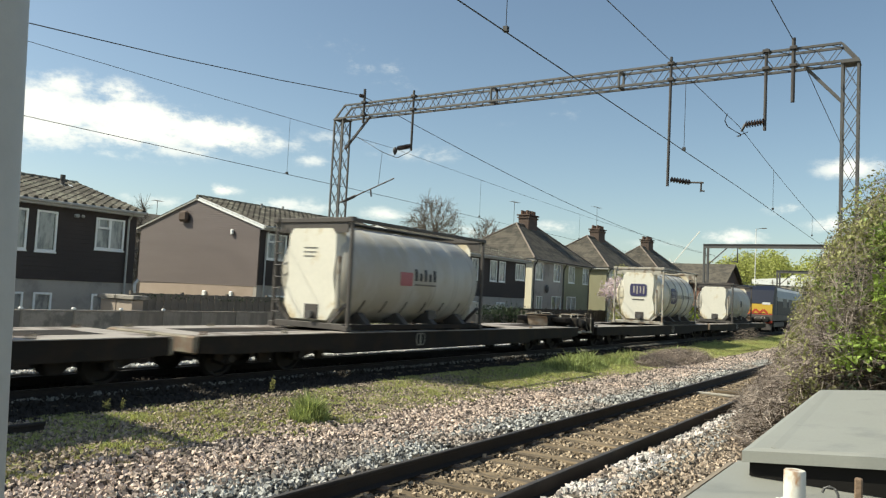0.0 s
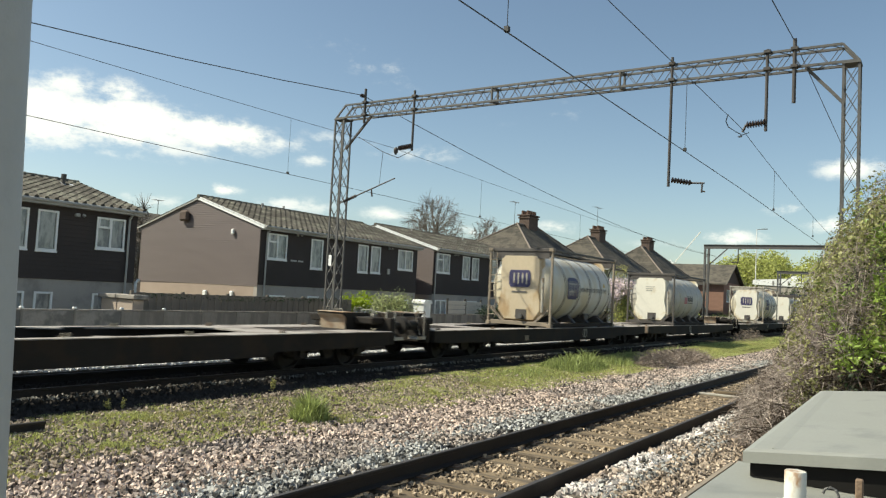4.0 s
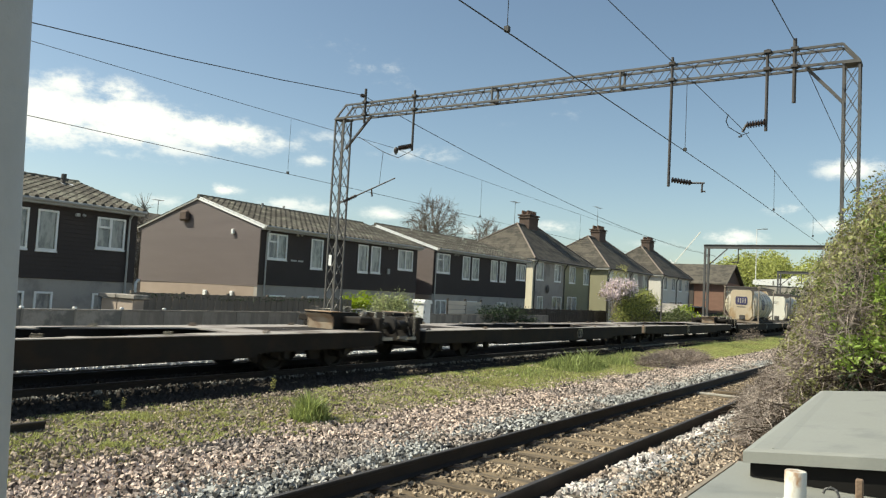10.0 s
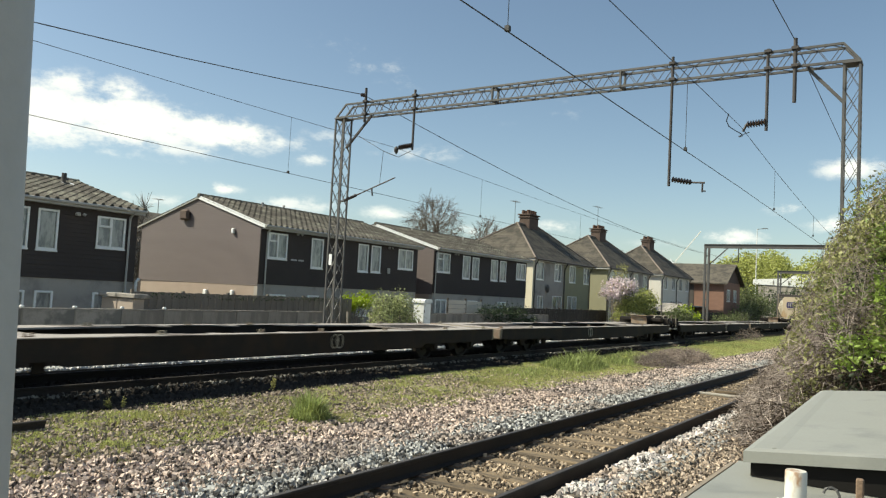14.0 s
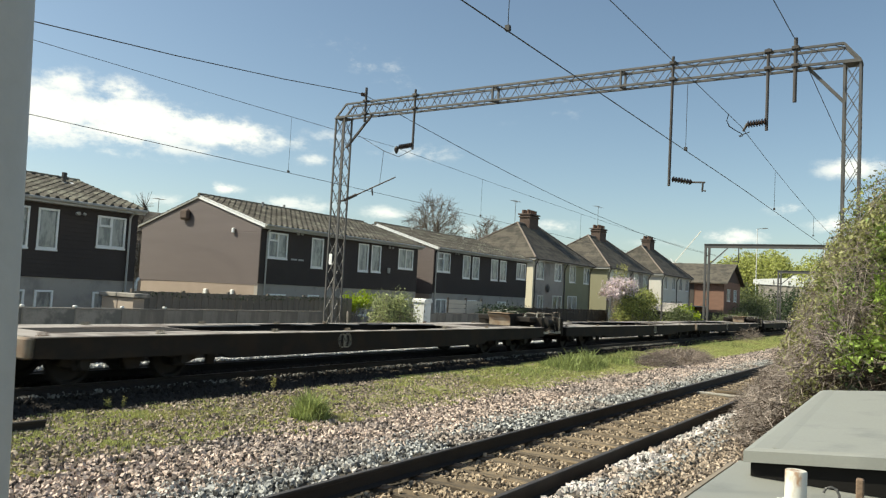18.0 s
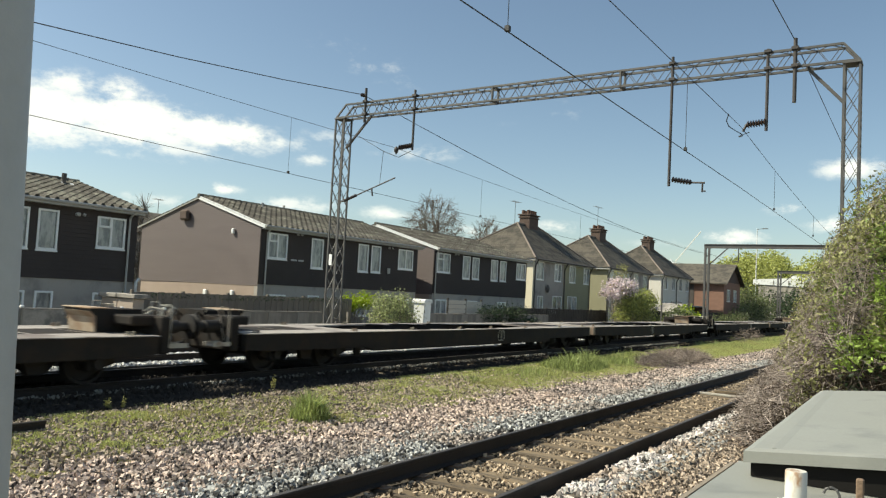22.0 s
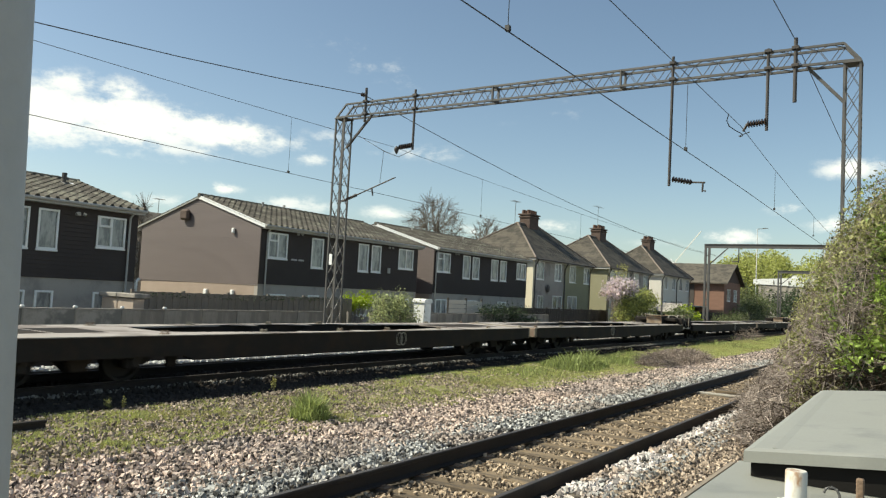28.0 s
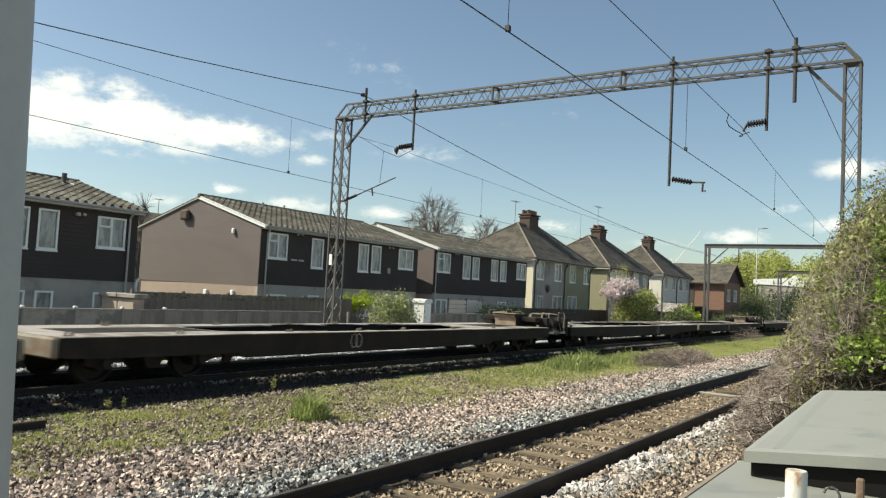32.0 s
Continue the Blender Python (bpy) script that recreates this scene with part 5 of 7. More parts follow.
    st = part("chimney", MB().box(xm + 0.25, xm + 1.95, ym - 0.5, ym + 0.5, ridge - 0.7, ridge + 0.85, 0.01).box(xm + 0.17, xm + 2.03, ym - 0.58, ym + 0.58, ridge + 0.62, ridge + 0.74, 0.01).box(xm + 0.12, xm + 2.08, ym - 0.63, ym + 0.63, ridge + 0.85, ridge + 0.96, 0.01), BRICK_DARK, h, "broad sooty brick chimney stack")
    for i in range(4):
        for j in (-0.25, 0.25):
            part("chimney_pot", MB().lathe([(0.15, 0), (0.13, 0.3), (0.15, 0.34), (0.12, 0.36)], "z", (xm + 0.45 + i * 0.43, ym + j, ridge + 0.96), 10), TERRACOTTA, st)
    xm -= stack - 0.25
    part("gutter", MB().tube((x0 - o, y0 - o - 0.05, eave - 0.05), (x1 + o, y0 - o - 0.05, eave - 0.05), 0.06), FRAME_DARK, h)
    for x in (xm, x0 + 0.2, x1 - 0.3):
        part("downpipe", MB().tube((x, y0 - o, eave - 0.1), (x, y0 - 0.09, eave - 0.6), 0.05).tube((x, y0 - 0.09, eave - 0.6), (x, y0 - 0.09, gz + 0.1), 0.05), FRAME_DARK, h, "black downpipe")
    for i, (p, q, r, s) in enumerate(holes):
        window(h, p, q, r, s, y0 + 0.03, "split" if i > 3 else "top" if i % 2 else "plain")
    return h


# Side wall in the brightened cream, so part of its sunlight is colour.
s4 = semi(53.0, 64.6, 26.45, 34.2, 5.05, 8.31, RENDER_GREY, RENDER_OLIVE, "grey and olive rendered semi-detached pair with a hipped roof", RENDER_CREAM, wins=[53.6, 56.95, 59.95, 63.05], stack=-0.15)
s5 = semi(67.4, 79.5, 25.9, 33.7, 5.18, 8.56, RENDER_WHITE, RENDER_GREY, "white rendered semi-detached pair with a hipped roof", RENDER_OLIVE)
s6 = semi(82.6, 93.9, 25.5, 33.2, 5.33, 8.77, RENDER_WHITE, RENDER_WHITE, "white rendered semi-detached pair with a sunlit side wall", RENDER_WHITE)
aerial(s4, 56.8, 30.3, 8.1, 2.0)
aerial(s5, 74.2, 29.8, 9.4, 2.4, 1.8)
part("satellite_dish", MB().lathe([(0.02, 0), (0.2, 0.04), (0.34, 0.1)], "y", (55.6, 26.25, 2.75), 14), FRAME_DARK, s4)


def red_house():
    h = thing("brick_house", (96.3, 21.95, -0.7), "red brick house with a steep brown roof beside the line", "house")
    W, D, E, Rg = 9.0, 13.0, 5.9, 8.3
    front = [(1.6, 3.3, 3.5, 5.0), (5.2, 6.9, 3.5, 5.0)]
    part("gable_wall", wall_y(0, W, 0, E, 0, 0.3, front), BRICK_RED, h, "shaded brick gable wall")
    # Peak uses the darker brick to paint the shade on this gable.
    part("gable_top", MB().prism([(0, E), (W, E), (W / 2, Rg - 0.1)], "y", 0.002, 0.3), BRICK_DARK, h, "brick gable peak coloured dark for shade")
    part("side_wall", MB().box(-0.004, 0.3, -0.004, D, 0, E), BRICK_RED, h, "sunlit red brick side wall")
    part("side_wall", MB().box(W - 0.3, W + 0.004, 0.302, D, 0, E), BRICK_RED, h)
    part("back_wall", MB().box(0.3, W - 0.3, D - 0.3, D, 0, E), BRICK_RED, h)
    for x, s in ((0, 1), (W, -1)):
        part("roof_slope", MB().add([(x - 0.5 * s, -0.5, E - 0.2), (x - 0.5 * s, D + 0.5, E - 0.2), (W / 2, D + 0.5, Rg), (W / 2, -0.5, Rg), (x - 0.5 * s, -0.5, E - 0.35), (x - 0.5 * s, D + 0.5, E - 0.35), (W / 2, D + 0.5, Rg - 0.15), (W / 2, -0.5, Rg - 0.15)],
                                    [(0, 1, 2, 3), (4, 7, 6, 5), (0, 4, 5, 1), (0, 3, 7, 4), (1, 5, 6, 2)]), TILE_PLAIN, h, "brown tiled roof slope")
    for a, b, c, d in front:
        window(h, a, b, c, d, 0.03, "split")
    part("porch_roof", MB().box(-2.6, -0.02, 2.0, 7.0, 2.6, 2.75, 0.02), FASCIA, h)
    part("side_recess", MB().box(-0.05, -0.006, 3.6, 4.4, 0, E - 0.4), FRAME_DARK, h, "dark downpipe recess")


red_house()

# ---------- boundary wall and gardens ----------
def boundary_wall():
    rng = random.Random(4)
    w = thing("boundary_wall", (0, 0, -0.55), "low stained concrete panel wall along the railway", "wall", kind="structure")
    post = mesh_of("post", MB().box(-0.03, 0.03, -0.055, 0.055, 0, 1.46, 0.01), CONCRETE_DARK)
    panel = mesh_of("panel", MB().box(0.032, 1.488, -0.04, 0.04, 0, 0.47, 0.006), CONCRETE)
    panel_dark = mesh_of("panel", MB().box(0.032, 1.488, -0.04, 0.04, 0, 0.47, 0.006), CONCRETE_DARK)
    cap = mesh_of("capping", MB().box(0.032, 1.488, -0.06, 0.06, 1.42, 1.46, 0.01), CONCRETE)
    cap_dark = mesh_of("capping", MB().box(0.032, 1.488, -0.06, 0.06, 1.42, 1.46, 0.01), CONCRETE_DARK)
    x = 10.97 - 6 * 1.52
    while x < 44:
        part("post", post, None, w, at=(x, 20.95, 0))
        if x < 22 or x > 27.5:
            for k in range(3):
                part("panel", panel if x < 14 else panel_dark, None, w, at=(x, 20.95 + rng.uniform(-0.012, 0.012), 0.472 * k))
            part("capping", cap if x < 14 else cap_dark, None, w, at=(x, 20.95, 0))
        if x < 16:
            part("post_cap", MB().box(-0.05, 0.05, -0.06, 0.06, 1.46, 1.53, 0.02), WHITE_METAL, w, "small white post cap", at=(x, 20.95, 0))
        x += 1.52


boundary_wall()


def timber_fence(x0, x1, y, top, label, material=FENCE_WOOD):
    f = thing("timber_fence", (0, y, -0.65), label, "fence", "garden fences")
    me = mesh_of("board", MB().box(0, 0.156, -0.012, 0.012, 0, top + 0.65, 0.003), material)
    x, i = x0, 0
    while x < x1:
        b = part("board", me, None, f, at=(x, 0.026 * (i % 2), 0.004 * ((i * 7) % 5)))
        if i % 13 == 0:
            part("fence_post", MB().box(-0.05, 0.05, -0.06, 0.04, 0, top + 0.72, 0.006), material, f, at=(x, 0.07, 0))
        x += 0.152
        i += 1
    part("rail", MB().box(x0, x1, 0.03, 0.07, 0.5, 0.6).box(x0, x1, 0.03, 0.07, top + 0.25, top + 0.35), material, f)
    return f


timber_fence(14.9, 25.8, 21.75, 1.44, "dark brown close-boarded garden fence with a mossy top", FENCE_BROWN)
timber_fence(41.0, 58.0, 22.2, 1.25, "dark weathered close-boarded garden fence behind plants")
timber_fence(60.0, 96.0, 22.0, 1.35, "long dark close-boarded fence behind garden shrubs")

sw = thing("stone_wall", (14.6, 21.15, -0.7), "pale stone garden wall with a sunlit end and coping", "wall")
for k in range(4):
    for j in range(2):
        part("stone_block", MB().box(0, 0.4, 0.02 + j * 0.87 + 0.1 * (k % 2), 0.86 + j * 0.87 + 0.1 * (k % 2), 0.48 * k, 0.47 + 0.48 * k, 0.015), STONE_PALE, sw)
for j in range(2):
    part("coping", MB().box(-0.08, 0.48, -0.05 + j * 1.0, 0.93 + j * 1.0, 1.93, 2.07, 0.02), CONCRETE, sw)
lp_ = thing("timber_screen", (34.0, 21.9, -0.7), "pale slatted timber garden screen, coloured bright for sunlight", "fence", "garden fences")
for k in range(9):
    part("slat", MB().box(0, 1.75, -0.015, 0.015, 0.15 + 0.24 * k, 0.36 + 0.24 * k, 0.005), SUN_TIMBER, lp_)
    part("slat", MB().box(1.85, 3.5, -0.015, 0.015, 0.1 + 0.24 * k, 0.33 + 0.24 * k, 0.005), SUN_TIMBER, lp_)
for x in (0.0, 1.8, 3.55):
    part("screen_post", MB().box(x - 0.05, x + 0.05, 0.017, 0.1, 0, 2.4, 0.006), FENCE_WOOD, lp_)

# white equipment kiosk
ki = thing("equipment_kiosk", (28.95, 20.3, -0.36), "white painted metal equipment kiosk with a sloping cap", "cabinet")
part("body", MB().box(0, 0.58, -0.3, 0.3, 0, 1.78, 0.015), WHITE_METAL, ki)
part("cap", MB().prism([(-0.06, 1.78), (0.64, 1.78), (0.62, 1.86), (0.50, 1.96), (0.06, 1.96), (-0.05, 1.88)], "y", -0.36, 0.36), WHITE_METAL, ki, "folded white cap")
part("door", MB().box(0.05, 0.53, -0.312, -0.3, 0.12, 1.68, 0.004), WHITE_METAL, ki)
part("hinge", MB().box(0.02, 0.05, -0.32, -0.3, 1.3, 1.45), STEEL, ki)
# dark shelter roof by the column
sh = thing("garden_shed", (23.4, 22.0, -0.65), "small dark timber shed with a mossy flat roof", "shed")
part("wall", MB().box(0, 2.4, 0, 2.0, 0, 1.75, 0.01), FENCE_WOOD, sh)
part("roof", MB().box(-0.15, 2.55, -0.15, 2.15, 1.75, 1.87, 0.02), LEAF_DARK, sh, "flat mossy roof")
sh2 = thing("garden_shed", (71.6, 20.3, -0.6), "low shed with a pale shallow pitched roof", "shed")
part("wall", MB().box(0, 4.5, 0, 2.2, 0, 1.9, 0.01), FENCE_WOOD, sh2)
part("roof", MB().prism([(-0.3, 1.9), (4.8, 1.9), (2.25, 2.75)], "y", -0.2, 2.4), CONCRETE, sh2)
tm = thing("timber_stack", (63.0, 19.2, -0.36), "low stack of pale brown sawn timbers", "timber stack")
for k in range(3):
    for j in range(2):
        part("timber", MB().box(0, 2.6, 0.27 * j, 0.25 + 0.27 * j, 0.3 * k, 0.28 + 0.3 * k, 0.01), RENDER_BUFF, tm)
st = thing("marker_post", (64.5, 19.8, -0.36), "thin grey wooden stake beside the line", "post")
part("shaft", MB().box(-0.06, 0.06, -0.06, 0.06, 0, 3.9, 0.01), STEEL, st)
# loose timbers laid across the sleepers by the bush
tp = thing("crossing_timber", (19.0, 4.2, -0.2), "worn brown timber with a pale edge lying between the rails", "timber")
part("timber", MB().box(0.12, 0.42, -0.62, 0.30, 0.0, 0.11, 0.012), SLEEPER, tp)
part("pale_plank", MB().box(-0.12, 0.0, -0.66, 0.66, 0.0, 0.05, 0.008), FRAME_PALE, tp, "pale sunlit plank")
# stub of old rail in the grass
ors = thing("old_rail", (4.2, 9.6, -0.16), "short length of old brown rail lying in the cess", "rail")
part("rail_length", MB().prism([(a, b + 0.16) for a, b in RAIL_PROFILE], "x", -2.5, 1.25), RAIL, ors)
part("bracket", MB().box(0.9, 1.2, -0.12, 0.12, 0, 0.05, 0.01), RUST_BROWN, ors)


# ---------- plants ----------
def twig_mesh(name, A, B, r0, r1, material):
    """Many thin three-sided twigs from A to B."""
    n = len(A)
    d = B - A
    d /= np.linalg.norm(d, axis=1)[:, None] + 1e-9
    ref = np.where(np.abs(d[:, 2:3]) < 0.9, np.array([[0, 0, 1.0]]), np.array([[1.0, 0, 0]]))
    s = np.cross(d, ref)
    s /= np.linalg.norm(s, axis=1)[:, None]
    u = np.cross(d, s)
    vs = []
    for P, r in ((A, r0), (B, r1)):
        for k in range(3):
            a = 2 * math.pi * k / 3
            vs.append(P + (s * math.cos(a) + u * math.sin(a)) * np.reshape(r, (-1, 1)))
    v = np.stack(vs, 1).reshape(-1, 3)
    i = (np.arange(n) * 6)[:, None]
    f = np.concatenate([i + [0, 1, 4, 3], i + [1, 2, 5, 4], i + [2, 0, 3, 5]])
    return raw_mesh(name, v, f, material)


def grow(rng, root, height, spread, levels=4, kids=4, r=0.12, up=0.6, wander=0.35, ratio=0.68):
    """Branch segments of a plant: arrays of starts, ends and radii, with the tips."""
    A, B, R0, R1 = [], [], [], []
    tips = []

    def go(p, d, length, rad, lv):
        n = 3
        for i in range(n):
            d2 = d + rng.normal(0, wander * 0.35, 3)
            d2[2] += 0.05 * up
            d2 /= np.linalg.norm(d2)
            q = p + d2 * length / n
            ra, rb = rad * (1 - 0.22 * i / n), rad * (1 - 0.22 * (i + 1) / n)
            A.append(p), B.append(q), R0.append(ra), R1.append(rb)
            p, d = q, d2
            if lv > 0 and i > 0 or lv > 0 and lv < levels:
                for _ in range(kids // 2 if i < n - 1 else kids - kids // 2):
                    k = rng.normal(0, 1, 3)
                    k -= d * k.dot(d)
                    k /= np.linalg.norm(k) + 1e-9
                    e = d * (1 - spread) + k * spread + np.array([0, 0, 0.25 * up])
                    e /= np.linalg.norm(e)
                    go(p, e, length * ratio * rng.uniform(0.75, 1.15), rb * 0.6, lv - 1)
        if lv == 0:
            tips.append(p)
    go(np.array(root, float), np.array([0, 0, 1.0]), height * 0.42, r, levels)
    return np.array(A), np.array(B), np.array(R0), np.array(R1), np.array(tips)


def bare_tree(at, h, seed, r, wide):
    """Leafless tree: trunk, limbs to the middle of a rounded crown, boughs, and fine twigs out to its edge."""
    rng = np.random.default_rng(seed)
    t = thing("bare_tree", at, "leafless spring tree with a fine twiggy crown", "tree", "trees behind the houses")
    mid, R = np.array([0, 0, h * 0.62]), np.array([wide, wide, h * 0.40])
    fork = np.array([0, 0, h * 0.24])

    def shell(n, lo, hi):
        d = rng.normal(size=(n, 3))
        d /= np.linalg.norm(d, axis=1)[:, None]
        lump = 1 + 0.16 * np.array([noise.noise((a * 2.2, b * 2.2, c * 2.2 + seed)) for a, b, c in d])[:, None]
        return mid + d * R * rng.uniform(lo, hi, (n, 1)) * lump

    def join(tips, A, B, sag_):
        """Starts each branch on the nearest earlier one and bends it upward on the way."""
        C = (A + B) / 2
        k = np.argmin(((tips[:, None] - C[None] - [0, 0, sag_]) ** 2).sum(-1), 1)
        u = rng.uniform(0.35, 1.0, (len(tips), 1))
        p = A[k] * (1 - u) + B[k] * u
        m = (p + tips) / 2 + rng.normal(0, 0.05, tips.shape) * np.linalg.norm(tips - p, axis=1)[:, None]
        return p, m
    A, B = [np.zeros(3), fork], [fork, mid + [0, 0, h * 0.1]]
    limbs = shell(16, 0.45, 0.7)
    limbs[:, 2] = np.maximum(limbs[:, 2], h * 0.36)
    st = np.c_[np.zeros(16), np.zeros(16), rng.uniform(0.2, 0.5, 16) * h]
    lm = (st + limbs) / 2 + [0, 0, -0.03 * h] + rng.normal(0, 0.02 * h, (16, 3))
    A2, B2 = np.concatenate([st, lm]), np.concatenate([lm, limbs])
    part("trunk", twig_mesh("trunk", np.concatenate([A, A2]), np.concatenate([B, B2]), np.r_[r, r * 0.8, np.full(16, r * 0.36), np.full(16, r * 0.26)], np.r_[r * 0.8, r * 0.25, np.full(16, r * 0.26), np.full(16, r * 0.12)], BARK), None, t)
    bough = shell(int(80 * wide), 0.5, 0.95)
    p, m = join(bough, A2, B2, -0.05 * h)
    A3, B3 = np.concatenate([p, m]), np.concatenate([m, bough])
    tw = shell(int(700 * wide), 0.5, 1.05)
    p, m = join(tw, A3, B3, -0.03 * h)
    A4, B4 = np.concatenate([p, m]), np.concatenate([m, tw])
    k = len(A3)
    part("crown", twig_mesh("crown", np.concatenate([A3, A4]), np.concatenate([B3, B4]), np.r_[np.full(k, 0.03), np.full(len(A4), 0.013)], np.r_[np.full(k, 0.016), np.full(len(A4), 0.008)], BARK), None, t, "bare twiggy crown")


bare_tree((66.3, 45.0, -0.8), 13.5, 21, 0.26, 3.7)
bare_tree((77.6, 45.0, -0.8), 12.2, 22, 0.2, 2.8)
bare_tree((27.6, 40.0, -0.8), 7.9, 23, 0.1, 0.95)
bare_tree((87.0, 46.0, -0.8), 11.6, 24, 0.2, 3.2)


def leafy(name, at, label, lumps, material, count, size, seed, twigs=True, category="shrub", group="", extra=None):
    """A shrub of stems and many small leaves gathered in uneven lumps: each (x, y, z, rx, ry, rz)."""
    rng = np.random.default_rng(seed)
    t = thing(name, at, label, category, group)
    vol = np.array([l[3] * l[4] * l[5] for l in lumps]) ** 0.75
    pts = []
    for l, k in zip(lumps, (count * vol / vol.sum()).astype(int)):
        # sprays of leaves on the lump's shell
        n = max(6, k // 26)
        c = rng.normal(size=(n, 3))
        c /= np.linalg.norm(c, axis=1)[:, None]
        c *= rng.uniform(0.55, 1.08, (n, 1))
        c = np.array(l[:3]) + c * np.array(l[3:])
        s = np.mean(l[3:]) * 0.22 if min(l[3:]) > 0.25 else np.array(l[3:]) * 0.3
        pts.append(np.repeat(c, 26, 0) + rng.normal(0, s, (n * 26, 3)))
    pts = np.concatenate(pts)
    pts = pts[pts[:, 2] > 0.03]
    part("leaves", scatter("leaves", pts, size * rng.uniform(0.6, 1.4, len(pts)), LEAF_V, LEAF_F, material, rng, jitter=0.25), None, t)
    if twigs:
        m = min(500, max(40, count // 30))
        ends = pts[rng.integers(0, len(pts), m)]
        base = np.c_[rng.normal(0, 0.25, m) + ends[:, 0] * 0.25, rng.normal(0, 0.15, m) + ends[:, 1] * 0.25, np.zeros(m)]
        mid = (base + ends) / 2 + rng.normal(0, 0.08, (m, 3))
        part("stem_tangle", twig_mesh("stems", np.concatenate([base, mid]), np.concatenate([mid, ends]), np.repeat([0.012, 0.008], m), np.repeat([0.008, 0.004], m), TWIG), None, t)
    if extra:
        mt, cnt, sz, nm, lb = extra
        q = pts[rng.integers(0, len(pts), cnt)] + rng.normal(0, 0.06, (cnt, 3))
        part(nm, scatter(nm, q, sz * rng.uniform(0.6, 1.4, cnt), LEAF_V, LEAF_F, mt, rng, jitter=0.25), None, t, lb)
    return t


# shrubs along the boundary
leafy("lime_shrub", (26.2, 22.2, -0.7), "bright lime-yellow garden shrub by the column", [(0.2, 0, 2.0, 0.55, 0.3, 0.34), (1.1, 0.05, 2.15, 0.55, 0.35, 0.32), (0.6, 0.1, 1.85, 0.7, 0.3, 0.28)], LEAF_LIME, 2200, 0.10, 31)
# Extra dark leaves among the pale ones paint the shrub's inner shade.
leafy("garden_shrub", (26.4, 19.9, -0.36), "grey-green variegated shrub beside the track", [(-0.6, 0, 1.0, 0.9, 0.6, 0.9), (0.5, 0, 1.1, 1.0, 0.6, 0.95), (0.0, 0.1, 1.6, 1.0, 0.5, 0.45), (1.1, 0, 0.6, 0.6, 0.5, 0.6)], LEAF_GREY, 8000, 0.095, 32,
      extra=(LEAF_DARK, 700, 0.08, "inner_leaves", "leaves coloured darker for shade"))
leafy("climbing_plant", (38.4, 21.0, -0.5), "dark evergreen climber spilling over the wall", [(-1.6, 0, 1.35, 1.3, 0.3, 0.42), (0.2, 0, 1.3, 1.4, 0.32, 0.5), (2.0, 0, 1.1, 1.2, 0.3, 0.6), (3.2, -0.1, 0.7, 0.8, 0.3, 0.7)], LEAF_DARK, 5200, 0.11, 33, False)
leafy("climbing_plant", (19.5, 21.6, -0.6), "dark ivy along the fence top", [(-3.2, 0, 1.95, 1.4, 0.2, 0.1), (-0.6, 0, 1.95, 1.5, 0.2, 0.1), (2.0, 0, 1.98, 1.4, 0.2, 0.08), (4.4, 0, 1.95, 1.2, 0.2, 0.1)], LEAF_DARK, 420, 0.06, 34, False)
leafy("blossom_shrub", (57.4, 21.0, -0.6), "magnolia-like shrub covered in pink and white blossom", [(-0.3, 0, 3.75, 1.6, 0.9, 0.42), (1.4, 0, 3.85, 1.2, 0.9, 0.40), (-1.8, 0, 3.2, 0.8, 0.8, 0.3)], BLOSSOM, 4600, 0.17, 35,
      extra=(LEAF_OLIVE, 700, 0.16, "young_leaves", "sparse young leaves"))
# Here too a darker leaf colour stands in for shade between leaves.
leafy("garden_shrub", (60.6, 20.2, -0.6), "dense yellow-green garden shrub below the blossom", [(-2.2, 0, 2.3, 1.9, 1.0, 0.7), (-0.2, 0, 2.5, 1.7, 1.0, 0.8), (0.9, 0, 3.0, 1.0, 0.9, 0.7), (-4.2, 0, 1.7, 1.5, 0.9, 0.6), (0.2, 0, 1.4, 2.2, 1.0, 0.8)], LEAF_WILLOW, 7500, 0.15, 36, extra=(LEAF_GARDEN, 1800, 0.17, "inner_leaves", "leaves coloured darker for shade"))
leafy("young_tree", (66.4, 24.3, -0.6), "thin yellow-green spring sapling against the house", [(0, 0, 4.0, 1.1, 0.9, 1.7), (0.4, 0, 5.4, 0.7, 0.6, 0.7), (-0.3, 0, 2.5, 0.9, 0.8, 1.0)], LEAF_OLIVE, 1300, 0.13, 37, category="tree")
leafy("garden_shrub", (68.6, 19.5, -0.6), "mixed green garden shrub beside the shed", [(0, 0, 1.3, 1.9, 1.0, 1.0), (3.0, -0.6, 0.8, 1.3, 0.6, 0.7), (-2.0, 0, 0.9, 1.2, 0.8, 0.8)], LEAF_GARDEN, 5200, 0.17, 38)
leafy("yucca_shrub", (71.0, 19.3, -0.6), "pale spiky yellow-green shrub", [(0, 0, 1.8, 1.1, 0.8, 0.9), (0.8, 0, 1.3, 1.0, 0.8, 0.7)], LEAF_LIME, 700, 0.22, 39)
leafy("garden_shrub", (91.0, 20.0, -0.6), "broad dark green hedge shrub by the fence", [(-3, 0, 0.9, 2.0, 1.0, 0.9), (1.5, 0, 0.8, 2.2, 1.0, 0.8), (6, 0, 1.0, 2.4, 1.2, 1.0), (11, 0, 1.8, 3.0, 1.4, 1.6)], LEAF_GARDEN, 9000, 0.2, 40)
leafy("garden_tree", (112.0, 22.5, -0.6), "rounded dark green tree beside the brick house", [(0, 0, 3.2, 4.0, 2.6, 2.6), (3, 0, 2.2, 3.4, 2.2, 2.2), (-4.5, 0, 1.6, 2.5, 2, 1.6), (8, 0, 2.2, 4, 2, 2)], LEAF_GARDEN, 12000, 0.25, 41, category="tree")
